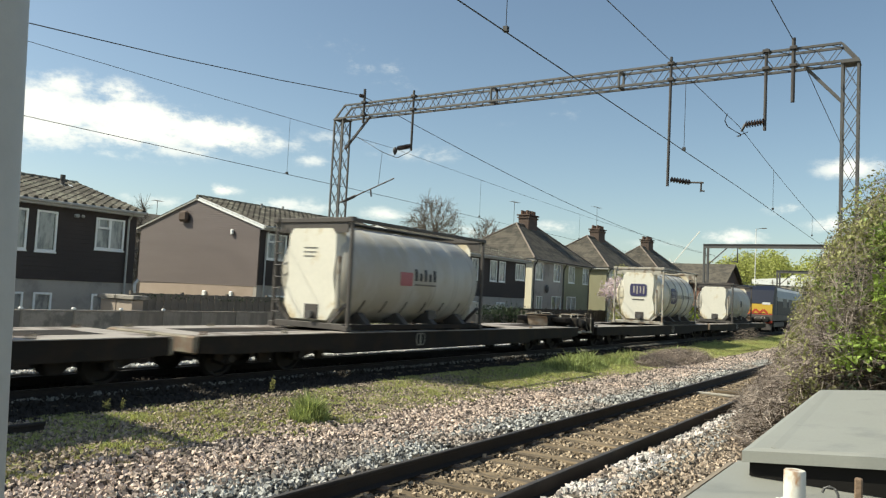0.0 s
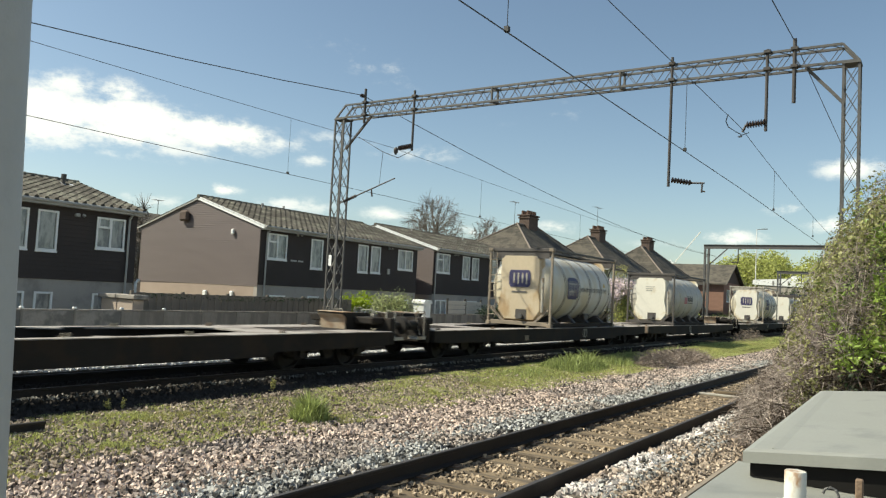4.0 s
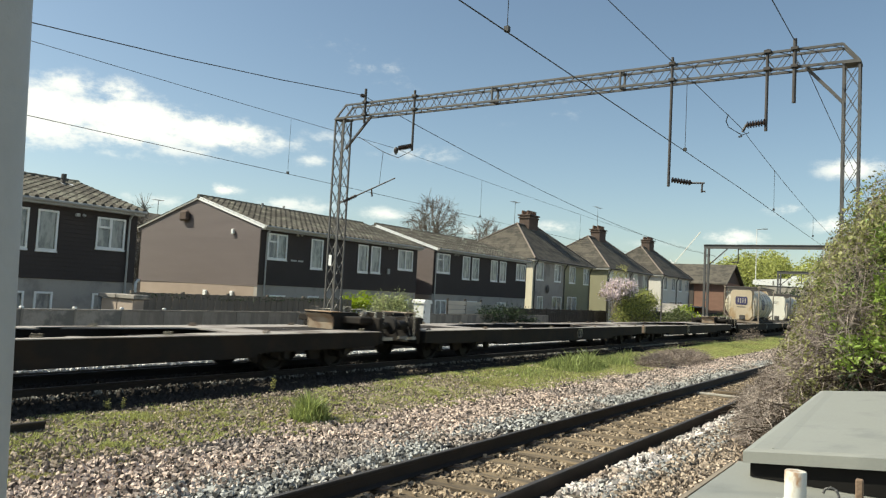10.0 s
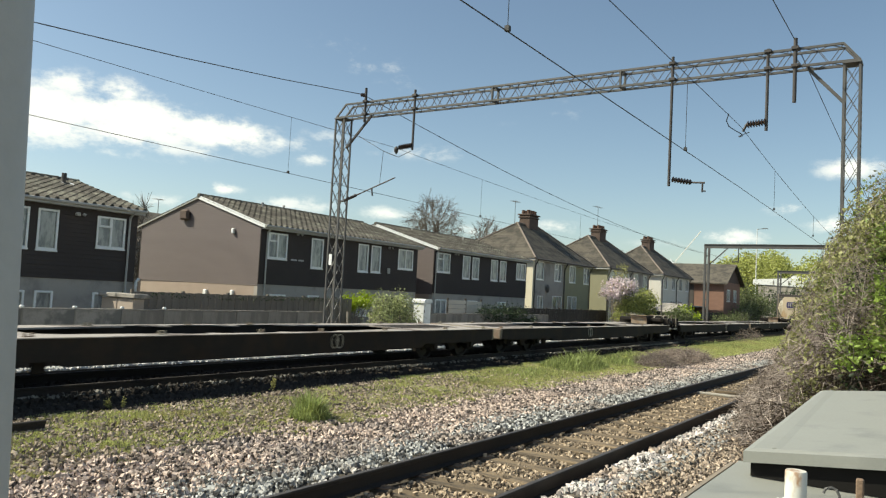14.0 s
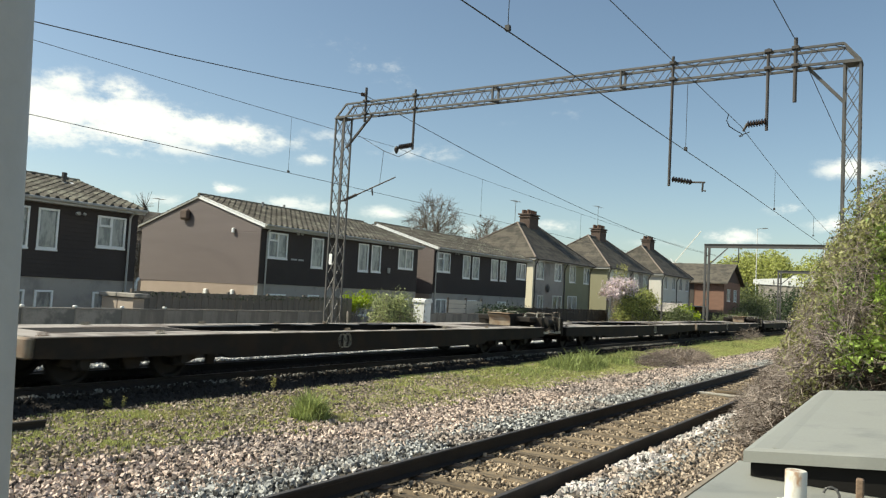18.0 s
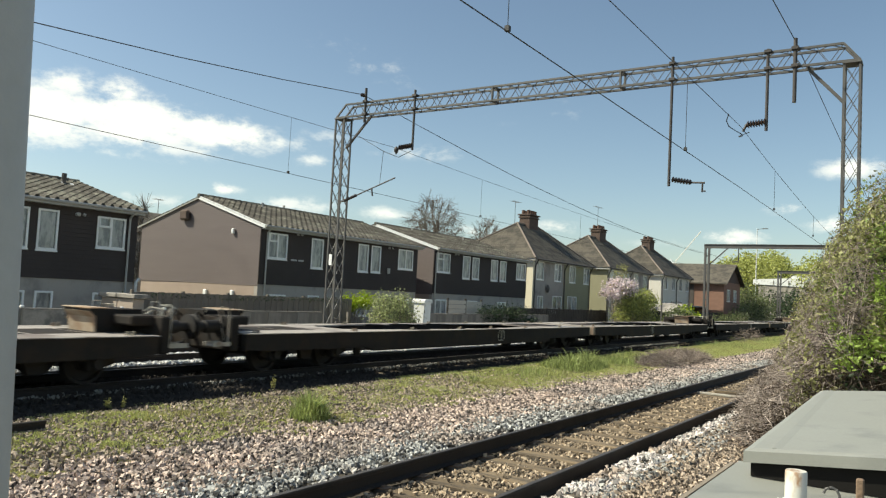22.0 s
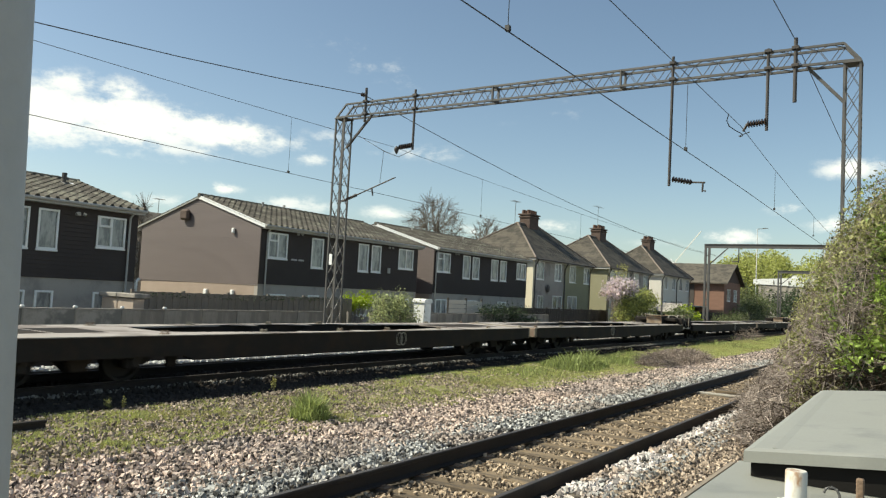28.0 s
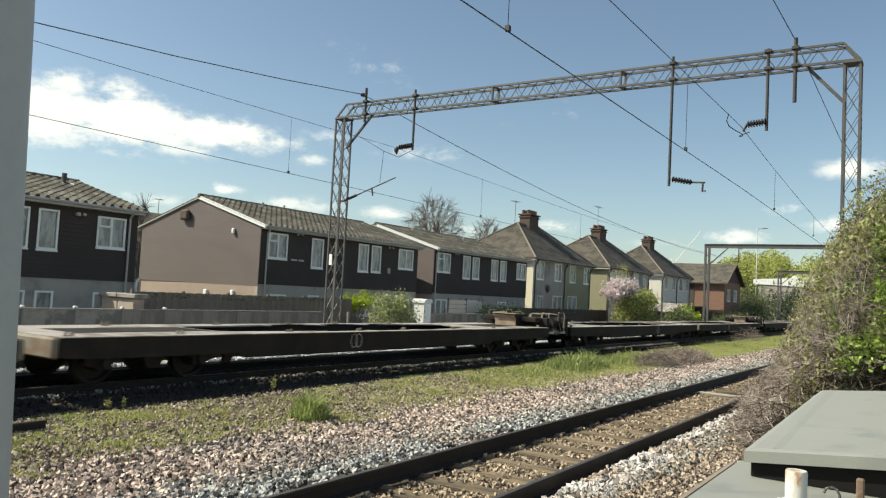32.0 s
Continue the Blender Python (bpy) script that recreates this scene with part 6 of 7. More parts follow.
leafy("garden_tree", (130.0, 20.5, -0.6), "dark green lineside trees beyond the portal", [(0, 0, 2.6, 6, 2.6, 2.6), (11, 0, 3.0, 7, 2.6, 2.8), (24, 0, 3.0, 8, 3, 3)], LEAF_DARK, 4200, 0.45, 42, category="tree")
leafy("thin_weed", (6.75, 10.27, -0.12), "small dry weed at the ballast edge", [(0, 0, 0.13, 0.06, 0.05, 0.11)], LEAF_OLIVE, 80, 0.028, 46, False)
leafy("thin_weed", (7.0, 10.22, -0.12), "small dry weed at the ballast edge", [(0, 0, 0.10, 0.05, 0.04, 0.08)], LEAF_OLIVE, 50, 0.026, 47, False)
leafy("thin_weed", (9.8, 9.97, -0.15), "tall thin weed growing at the ballast edge", [(0, 0, 0.22, 0.04, 0.04, 0.17)], LEAF_OLIVE, 60, 0.028, 44, False)


def bramble_patch(at, rx, ry, h, n, seed, label):
    rng = np.random.default_rng(seed)
    t = thing("dry_bramble", at, label, "bramble", "dry brambles")
    a = rng.uniform(0, 2 * math.pi, n)
    d = np.sqrt(rng.uniform(0, 1, n))
    x, y = np.cos(a) * d * rx, np.sin(a) * d * ry
    A = np.c_[x, y, rng.uniform(0, 1, n) * h * (1 - 0.8 * d * d)]
    v = rng.normal(0, 1, (n, 3)) * [1, 1, 0.5]
    v /= np.linalg.norm(v, axis=1)[:, None]
    B = A + v * rng.uniform(0.15, 0.5, (n, 1))
    B[:, 2] = np.clip(B[:, 2], 0.02, h * 1.1)
    tagged(part("stem_tangle", twig_mesh("stem_tangle", A, B, np.full(n, 0.006), np.full(n, 0.003), DRY_STEM), None, t), kind="stuff")


bramble_patch((28.9, 8.3, -0.2), 3.9, 0.85, 0.46, 4200, 43, "low dark brown bramble patch in the grass")
bramble_patch((51.5, 10.1, -0.15), 4.0, 0.6, 1.0, 600, 45, "thin bare bramble stems beside the freight track")


def lineside_bush():
    """Tall hawthorn thicket hung with dry bramble; its edge runs slightly askew to the line."""
    rng = np.random.default_rng(50)
    t = thing("hawthorn_bush", (14.5, 0.0, -0.45), "tall tangled hawthorn bush with bare brown brambles and fresh leaves", "bush")

    def top(x, y):
        e = y - 0.19 * x
        return np.interp(e, [-7, -1.5, 0.2, 0.85, 1.3, 1.62, 1.95, 2.3, 2.65, 3.0, 3.3], [5.4, 5.1, 4.75, 4.45, 3.95, 3.3, 2.3, 1.6, 1.0, 0.55, 0.2]) * (0.95 + 0.06 * np.sin(3.1 * x + 1.7 * y) + 0.05 * np.sin(7.3 * x - 4.1 * y + 1))

    def stalks(name, k, lo, hi, emin, emax, length, rad, material, lab, droop):
        x = rng.uniform(-2.6, 3.6, k)
        y = 0.19 * x + emax - (emax - emin) * rng.uniform(0, 1, k) ** 1.1
        A = np.c_[x, y, top(x, y) * rng.uniform(lo, hi, k)]
        d = rng.normal(0, 1, (k, 3)) * [1.0, 0.9, 0.7]
        d[:, 2] += 0.2
        d /= np.linalg.norm(d, axis=1)[:, None]
        ln = rng.uniform(*length, k)
        B = A + d * ln[:, None]
        d2 = d + rng.normal(0, 0.4, (k, 3)) - [0, 0, droop]
        d2 /= np.linalg.norm(d2, axis=1)[:, None]
        C = B + d2 * (ln * 0.8)[:, None]
        ok = (C[:, 2] < top(C[:, 0], C[:, 1]) * 1.05 + 0.16) & (B[:, 2] < top(B[:, 0], B[:, 1]) * 1.05 + 0.1) & (C[:, 2] > 0.02) & (B[:, 2] > 0.02)
        A, B, C, r = A[ok], B[ok], C[ok], rng.uniform(*rad, k)[ok]
        tagged(part(name, twig_mesh(name, np.concatenate([A, B]), np.concatenate([B, C]), np.concatenate([r, r * 0.8]), np.concatenate([r * 0.8, r * 0.4]), material), None, t, lab), kind="stuff")
    stalks("bramble_tangle", 9500, 0.12, 0.78, 1.15, 3.0, (0.18, 0.55), (0.0028, 0.0065), BRAMBLE, "tangle of bleached brown stems", 0.35)
    # Dark core of stems stands in for the bush's inner shade.
    stalks("inner_bramble", 13000, 0.02, 0.55, 0.4, 2.6, (0.16, 0.5), (0.004, 0.009), BRAMBLE_DARK, "stems inside the thicket, coloured dark for shade", 0.3)
    stalks("twig_tangle", 9500, 0.40, 1.08, -0.6, 2.2, (0.16, 0.55), (0.0022, 0.0050), TWIG, "fine twigs of the crown", 0.0)
    stalks("long_spray", 420, 0.85, 1.05, -0.5, 1.9, (0.35, 0.75), (0.003, 0.005), BARK, "long sprays standing out of the crown", -0.3)
    m = 240
    sx = rng.uniform(-2.3, 3.3, m)
    sy = 0.19 * sx + rng.uniform(-2.5, 1.9, m)
    A = np.c_[sx, sy, np.zeros(m)]
    h = top(sx, sy) * rng.uniform(0.6, 0.98, m)
    M = A + np.c_[rng.normal(0, 0.2, m), rng.normal(0, 0.15, m), h * 0.55]
    E = M + np.c_[rng.normal(0, 0.25, m), rng.normal(0, 0.15, m), h * 0.45]
    tagged(part("stem_thicket", twig_mesh("stem_thicket", np.concatenate([A, M]), np.concatenate([M, E]), np.repeat([0.022, 0.014], m), np.repeat([0.014, 0.004], m), BARK), None, t), kind="stuff")

    def foliage(name, k, material, size, e0, e1, lo, hi, lab, seed, gap, far=3.5):
        g = np.random.default_rng(seed)
        c = k // 18
        cx = g.uniform(-2.7, far, c)
        cy = 0.19 * cx + g.uniform(e0, e1, c)
        cz = top(cx, cy) * g.uniform(lo, hi, c)
        keep = np.array([noise.noise((a * 1.2, b * 1.5, d * 1.25 + seed)) for a, b, d in zip(cx, cy, cz)]) > gap
        C = np.c_[cx, cy, cz][keep]
        P = np.repeat(C, 18, 0) + g.normal(0, 0.075, (len(C) * 18, 3))
        P = P[(P[:, 2] > 0.1) & (P[:, 2] < top(P[:, 0], P[:, 1]) * 1.05 + 0.05)]
        tagged(part(name, scatter(name, P, size * g.uniform(0.5, 1.4, len(P)), LEAF_V, LEAF_F, material, g, jitter=0.25), None, t, lab), kind="stuff")
    foliage("olive_foliage", 150000, LEAF_THORN, 0.058, -2.4, 2.2, 0.40, 1.08, "olive young leaves", 51, -0.03)
    foliage("green_foliage", 36000, LEAF, 0.066, -2.4, 1.75, 0.42, 1.02, "mid-green leaves", 52, 0.06)
    foliage("bright_foliage", 60000, LEAF_BRIGHT, 0.082, -1.2, 1.62, 0.46, 0.84, "bright fresh green leaves", 53, 0.05, 0.2)
    # Inner leaves get their shade from the dark leaf colour.
    foliage("inner_foliage", 14000, LEAF_DARK, 0.08, -2.6, 1.6, 0.1, 0.85, "inner leaves, coloured dark for shade", 54, -0.3)


lineside_bush()


def far_woods():
    rng = np.random.default_rng(60)
    lumps = []
    for i in range(46):
        x, y = rng.uniform(180, 300), rng.uniform(2, 52)
        h = rng.uniform(12.5, 17.5) * (0.92 + (x - 180) / 500)
        lumps.append((x, y, h * 0.62, rng.uniform(5, 8), rng.uniform(4, 6.5), h * 0.42))
    P = []
    for l in lumps:
        c = rng.normal(size=(420, 3))
        c /= np.linalg.norm(c, axis=1)[:, None]
        c = np.array(l[:3]) + c * rng.uniform(0.6, 1.05, (420, 1)) * np.array(l[3:])
        P.append(np.repeat(c, 9, 0) + rng.normal(0, 0.8, (3780, 3)))
    P = np.concatenate(P)
    P = P[P[:, 2] > -0.5]
    me = scatter("far_woods", P, rng.uniform(0.35, 0.9, len(P)), LEAF_V, LEAF_F, LEAF_WILLOW, rng, jitter=0.3)
    tagged(new("far_woods", me), "pale yellow-green spring trees in the distance", "trees", kind="stuff")
    A = np.array([(l[0], l[1], -0.8) for l in lumps])
    B = np.array([(l[0], l[1], l[2] + l[5] * 0.4) for l in lumps])
    tagged(new("far_trunks", twig_mesh("far_trunks", A, B, np.full(46, 0.3), np.full(46, 0.12), BARK)), "grey trunks of the distant trees", "trees", kind="stuff")


far_woods()


# ---------- distance ----------
def distance():
    b = thing("white_shed", (190, 24.0, -0.8), "long white sheeted depot building in the distance", "building")
    part("wall", MB().box(0, 14, -16, 11.5, 0, 8.6, 0.05), CONCRETE, b, "shaded lower wall")
    part("upper_cladding", MB().prism([(12.7, 8.9), (12.7, 10.0), (5.0, 10.5), (-16.2, 10.9), (-16.2, 8.0)], "x", -0.2, 14.2), HAZE_WHITE, b, "white profiled cladding")
    part("parapet", MB().prism([(4.6, 10.53), (4.6, 11.2), (-3.0, 11.5), (-3.0, 11.9), (-16.1, 12.0), (-16.1, 10.91)], "x", 1.5, 14.1), HAZE_WHITE, b, "white stepped upper storey")
    for k in range(8):
        part("rib", MB().box(-0.32, -0.2, -15 + 3.3 * k, -14.8 + 3.3 * k, 8.95, 9.9), CONCRETE, b)
    l = thing("street_lamp", (150, 28.5, -0.8), "tall pale street lamp column in the distance", "lamp post")
    part("column", MB().tube((0, 0, 0), (0, 0, 18.0), 0.11, 0.06, 10), WHITE_METAL, l)
    part("lantern", MB().box(-0.15, 0.15, -1.9, -0.9, 17.95, 18.1, 0.05).tube((0, -0.9, 18.0), (0, 0, 17.9), 0.05), STEEL, l)
    c = thing("tower_crane", (400, 113.6, -0.8), "slender white crane far beyond the houses", "crane")
    part("mast", MB().box(-0.45, 0.45, 3.15, 4.05, 0, 26), HAZE_WHITE, c)
    part("jib", MB().beam((0, 3.6, 25.1), (0, -10.0, 42.3), 0.45), HAZE_WHITE, c, "raised white jib")
    part("counter_jib", MB().beam((0, 3.6, 25.1), (0, 5.4, 27.6), 0.5), HAZE_WHITE, c)
    r = thing("rear_house", (25.5, 41.0, -0.8), "plain house with a dark roof behind the terrace", "house")
    part("wall", MB().box(0, 14, 0, 7, 0, 5.6), RENDER_GREY, r)
    part("roof", MB().prism([(-0.4, 5.5), (7.4, 5.5), (3.5, 7.15)], "x", -0.4, 14.4), TILE_PLAIN, r)
    aerial(r, 6.4, 3.5, 7.1, 1.0, 0.7)


distance()

# ---------- train ----------
YT = 12.34


def wheelset(parent, x, r=0.40, level=0.0):
    """Axle with two wheels, turning about its own origin."""
    w = part("wheelset", MB().tube((0, -0.95, 0), (0, 0.95, 0), 0.075, n=10), WHEEL, parent, at=(x, 0, r + level))
    for s in (-1, 1):
        part("wheel", MB().lathe([(0.10, -0.05 * s), (0.13, -0.04 * s), (0.15, 0.0), (r - 0.07, 0.01 * s), (r - 0.05, -0.06 * s), (r, -0.06 * s), (r + 0.0, 0.05 * s), (r + 0.028, 0.06 * s), (r + 0.028, 0.085 * s), (r - 0.06, 0.085 * s), (r - 0.08, 0.03 * s), (0.12, 0.03 * s)][::-s],
                                 "y", (0, -0.7525 * s, 0), 22), WHEEL, w)
    return w


def bogie(parent, x, base=1.8):
    b = part("bogie", MB().box(x - 0.25, x + 0.25, -1.05, 1.05, 0.54, 0.66, 0.03), WAGON, parent, "dark two-axle bogie")
    for s in (-1, 1):
        y = 1.02 * s
        h = base / 2
        mb = MB().prism([(x - h - 0.36, 0.48), (x - h - 0.3, 0.62), (x - 0.5, 0.64), (x - 0.3, 0.70), (x + 0.3, 0.70), (x + 0.5, 0.64), (x + h + 0.3, 0.62), (x + h + 0.36, 0.48), (x + h + 0.2, 0.42),
                         (x + h - 0.3, 0.54), (x + 0.2, 0.55), (x + 0.13, 0.36), (x - 0.13, 0.36), (x - 0.2, 0.55), (x - h + 0.3, 0.54), (x - h - 0.2, 0.42)], "y", y - 0.06, y + 0.06)
        part("side_frame", mb, WAGON, b)
        for q in (-base / 2, base / 2):
            part("axle_box", MB().box(x + q - 0.14, x + q + 0.14, y - 0.1, y + 0.1 * 1.2, 0.36, 0.61, 0.03).tube((x + q, y + 0.1 * s, 0.485), (x + q, y + 0.17 * s, 0.485), 0.09, n=12), WHEEL, b)
        for q in (-0.07, 0.07):
            part("spring", MB().tube((x + q, y, 0.38), (x + q, y, 0.60), 0.055, n=8), WHEEL, b)
    return b


def platform():
    """Half of a low-deck twin container wagon; x runs from the inner joint to the buffers."""
    w = thing("container_flat_wagon", (0, 0, 0), "grimy low-deck container flat wagon with scuffed deck plates", "freight wagon", "train")
    D, H = 0.93, 1.33
    # side sills, deeper between the bogies
    for s in (-1, 1):
        y0, y1 = (1.16, 1.33) if s > 0 else (-1.33, -1.16)
        part("side_sill", MB().prism([(0.32, D - 0.015), (17.32, D - 0.015), (17.32, 0.62), (16.6, 0.58), (13.6, 0.57), (13.4, 0.48), (4.0, 0.48), (3.8, 0.57), (1.0, 0.58), (0.32, 0.62)], "y", y0, y1), WAGON, w, "deep black side sill")
        part("sill_flange", MB().box(0.32, 17.32, y0 - 0.03, y1 + 0.03, D - 0.012, D + 0.004), DECK, w, "scuffed pale sill top")
    # plated deck over the bogies, narrowing towards the open middle
    for a, b, c in ((0.32, 4.2, 6.6), (17.32, 13.2, 10.9)):
        part("deck_plate", MB().prism([(a, -1.16), (a, 1.16), (b, 1.16), (c, 1.0), (b, 0.72), (b - (b - a) * 0.08, 0.5), (b - (b - a) * 0.08, -0.5), (b, -0.72), (c, -1.0), (b, -1.16)], "z", D - 0.03, D + 0.002), DECK, w, "scuffed grey steel deck plate")
        for u in (0.18, 0.42, 0.66):
            x = a + (b - a) * u
            # Thin dark plates on the deck paint the shade of its openings.
            part("deck_recess", MB().box(min(x, x + 0.9), max(x, x + 0.9), -0.55, 0.55, D + 0.0025, D + 0.006), WAGON, w, "flat dark patch for the shade in a deck opening")
    for x in (4.75, 6.5, 8.35, 10.15, 11.95):
        part("cross_member", MB().beam((x - 0.25, -1.16, D - 0.24), (x + 0.25, 1.16, D - 0.24), 0.07, 0.2), WAGON, w)
        for e in (-1, 1):
            part("gusset", MB().prism([(x - 0.30, 1.158 * e), (x + 0.30, 1.158 * e), (x + 0.22 * e + 0.05, 0.88 * e), (x + 0.22 * e - 0.05, 0.88 * e)], "z", D - 0.025, D - 0.004), DECK, w, "small scuffed gusset plate")
    part("centre_sill", MB().box(0.35, 17.3, -0.24, -0.02, 0.55, 0.80, 0.01), WAGON, w)
    # Pans added to block the sun under the deck, save a centre slot.
    part("floor_pan", MB().box(4.2, 13.2, -1.15, -0.62, 0.58, 0.60), WAGON, w, "black pan added to keep sun off the ground")
    part("floor_pan", MB().box(4.2, 13.2, 0.62, 1.15, 0.58, 0.60), WAGON, w, "black pan added to keep sun off the ground")
    # container spigots along the sill
    for x in (0.55, 2.6, 5.3, 7.55, 9.3, 11.6, 13.9, 16.9):
        for s in (-1, 1):
            part("spigot", MB().box(x - 0.08, x + 0.08, 1.13 * s - 0.05, 1.13 * s + 0.05, D + 0.004, D + 0.016, 0.004).box(x - 0.07, x - 0.03, 1.13 * s - 0.02, 1.13 * s + 0.02, D + 0.016, D + 0.07, 0.008).box(x + 0.03, x + 0.07, 1.13 * s - 0.02, 1.13 * s + 0.02, D + 0.016, D + 0.07, 0.008), WAGON_END, w, "worn fold-down container spigot")
    # inner end
    part("inner_headstock", MB().box(0.20, 0.318, -1.32, 1.32, 0.60, D - 0.005, 0.03), WAGON_END, w, "dusty buff inner headstock")
    part("inner_bar", MB().tube((-0.02, 0, 0.62), (0.3, 0, 0.62), 0.09), WAGON, w)
    # raised outer end with buffers
    part("draw_box", MB().prism([(16.75, D + 0.004), (16.72, H - 0.12), (16.60, H - 0.04), (16.60, H), (17.60, H), (17.60, D - 0.25), (17.33, D - 0.25), (17.33, D + 0.004)], "y", -0.40, 0.40), WAGON, w, "raised black end box")
    part("draw_box_end", MB().prism([(16.752, D + 0.006), (16.725, H - 0.12), (16.60, H - 0.04), (16.58, H - 0.04), (16.68, H - 0.14), (16.71, D + 0.006)], "y", -0.39, 0.39).box(16.58, 16.95, -0.43, 0.43, H + 0.001, H + 0.022, 0.005), WAGON_TAN, w, "curved sandy tan end plate")
    part("side_fairing", MB().box(16.98, 17.55, -1.02, -0.42, 1.08, H - 0.08, 0.03), WAGON, w)
    part("side_fairing", MB().box(16.98, 17.55, 0.42, 1.02, 1.08, H - 0.08, 0.03), WAGON, w)
    hs = part("outer_headstock", MB().box(17.42, 17.60, -1.25, 1.25, 0.60, 1.25, 0.03), WAGON, w)
    for s in (-1, 1):
        bf = part("buffer", MB().lathe([(0.17, 0.0), (0.17, 0.03), (0.12, 0.04), (0.12, 0.38), (0.085, 0.39), (0.085, 0.60), (0.23, 0.615), (0.23, 0.65), (0.2, 0.665)], "x", (17.60, 0.875 * s, 1.05), 18), WHEEL, hs)
    part("coupling_hook", MB().tube((17.58, 0, 1.04), (18.2, 0, 1.02), 0.05).path([(18.2, -0.06, 1.0), (18.26, -0.06, 0.75), (18.26, 0.06, 0.75), (18.2, 0.06, 1.0)], 0.022), WHEEL, hs)
    for y in (-0.45, -0.3, 0.35):
        part("brake_hose", MB().path([(17.58, y, 1.2), (17.72, y, 1.30), (17.86, y - 0.02, 1.02), (17.98, y - 0.03, 0.72), (18.12, y - 0.03, 0.70)], 0.025), FRAME_PALE if y < -0.4 else WHEEL, hs)
    for s in (-1, 1):
        part("grab_rail", MB().path([(17.64, 1.18 * s, 0.72), (17.64, 1.18 * s, 1.42), (17.64, 0.95 * s, 1.42), (17.56, 0.95 * s, 1.22)], 0.016), FRAME_PALE, w, "pale worn shunter's handrail")
        part("step", MB().box(17.58, 18.0, 1.08 * s - 0.13, 1.08 * s + 0.13, 0.70, 0.735, 0.006).box(17.58, 18.0, 1.08 * s - 0.14, 1.08 * s - 0.12, 0.70, 0.78).box(17.58, 18.0, 1.08 * s + 0.12, 1.08 * s + 0.14, 0.70, 0.78), FRAME_PALE, w, "pale worn footstep tray")
        part("release_lever", MB().path([(17.62, 1.05 * s, 0.8), (17.66, 0.9 * s, 1.36), (17.66, 0.55 * s, 1.38), (17.6, 0.45 * s, 1.3)], 0.014), FRAME_PALE, w, "thin worn lever")
    for x in (2.15, 15.4):
        bogie(w, x, base=1.88)
    for x in (1.21, 3.09, 14.46, 16.34):
        wheelset(w, x, 0.365, RAIL_LEVEL)
    for x in (3.77, 13.67):
        for e in (-1, 1):
            part("brake_hanger", MB().box(x - 0.11, x + 0.11, 1.04 * e - 0.05, 1.04 * e + 0.05, 0.36, 0.60, 0.02), WAGON, w)
    for s in (-1, 1):
        e = 1.333 * s
        sg = -0.012 * s
        ring = MB()
        for i in range(20):
            for cx in (7.16, 7.32):
                a, b = 2 * math.pi * i / 20, 2 * math.pi * (i + 1) / 20
                ring.beam((cx + 0.11 * math.cos(a), e, 0.73 + 0.15 * math.sin(a)), (cx + 0.11 * math.cos(b), e, 0.73 + 0.15 * math.sin(b)), 0.016, 0.016)
        part("painted_ring", ring, FRAME_PALE, w, "pale painted twin ring mark")
    return w


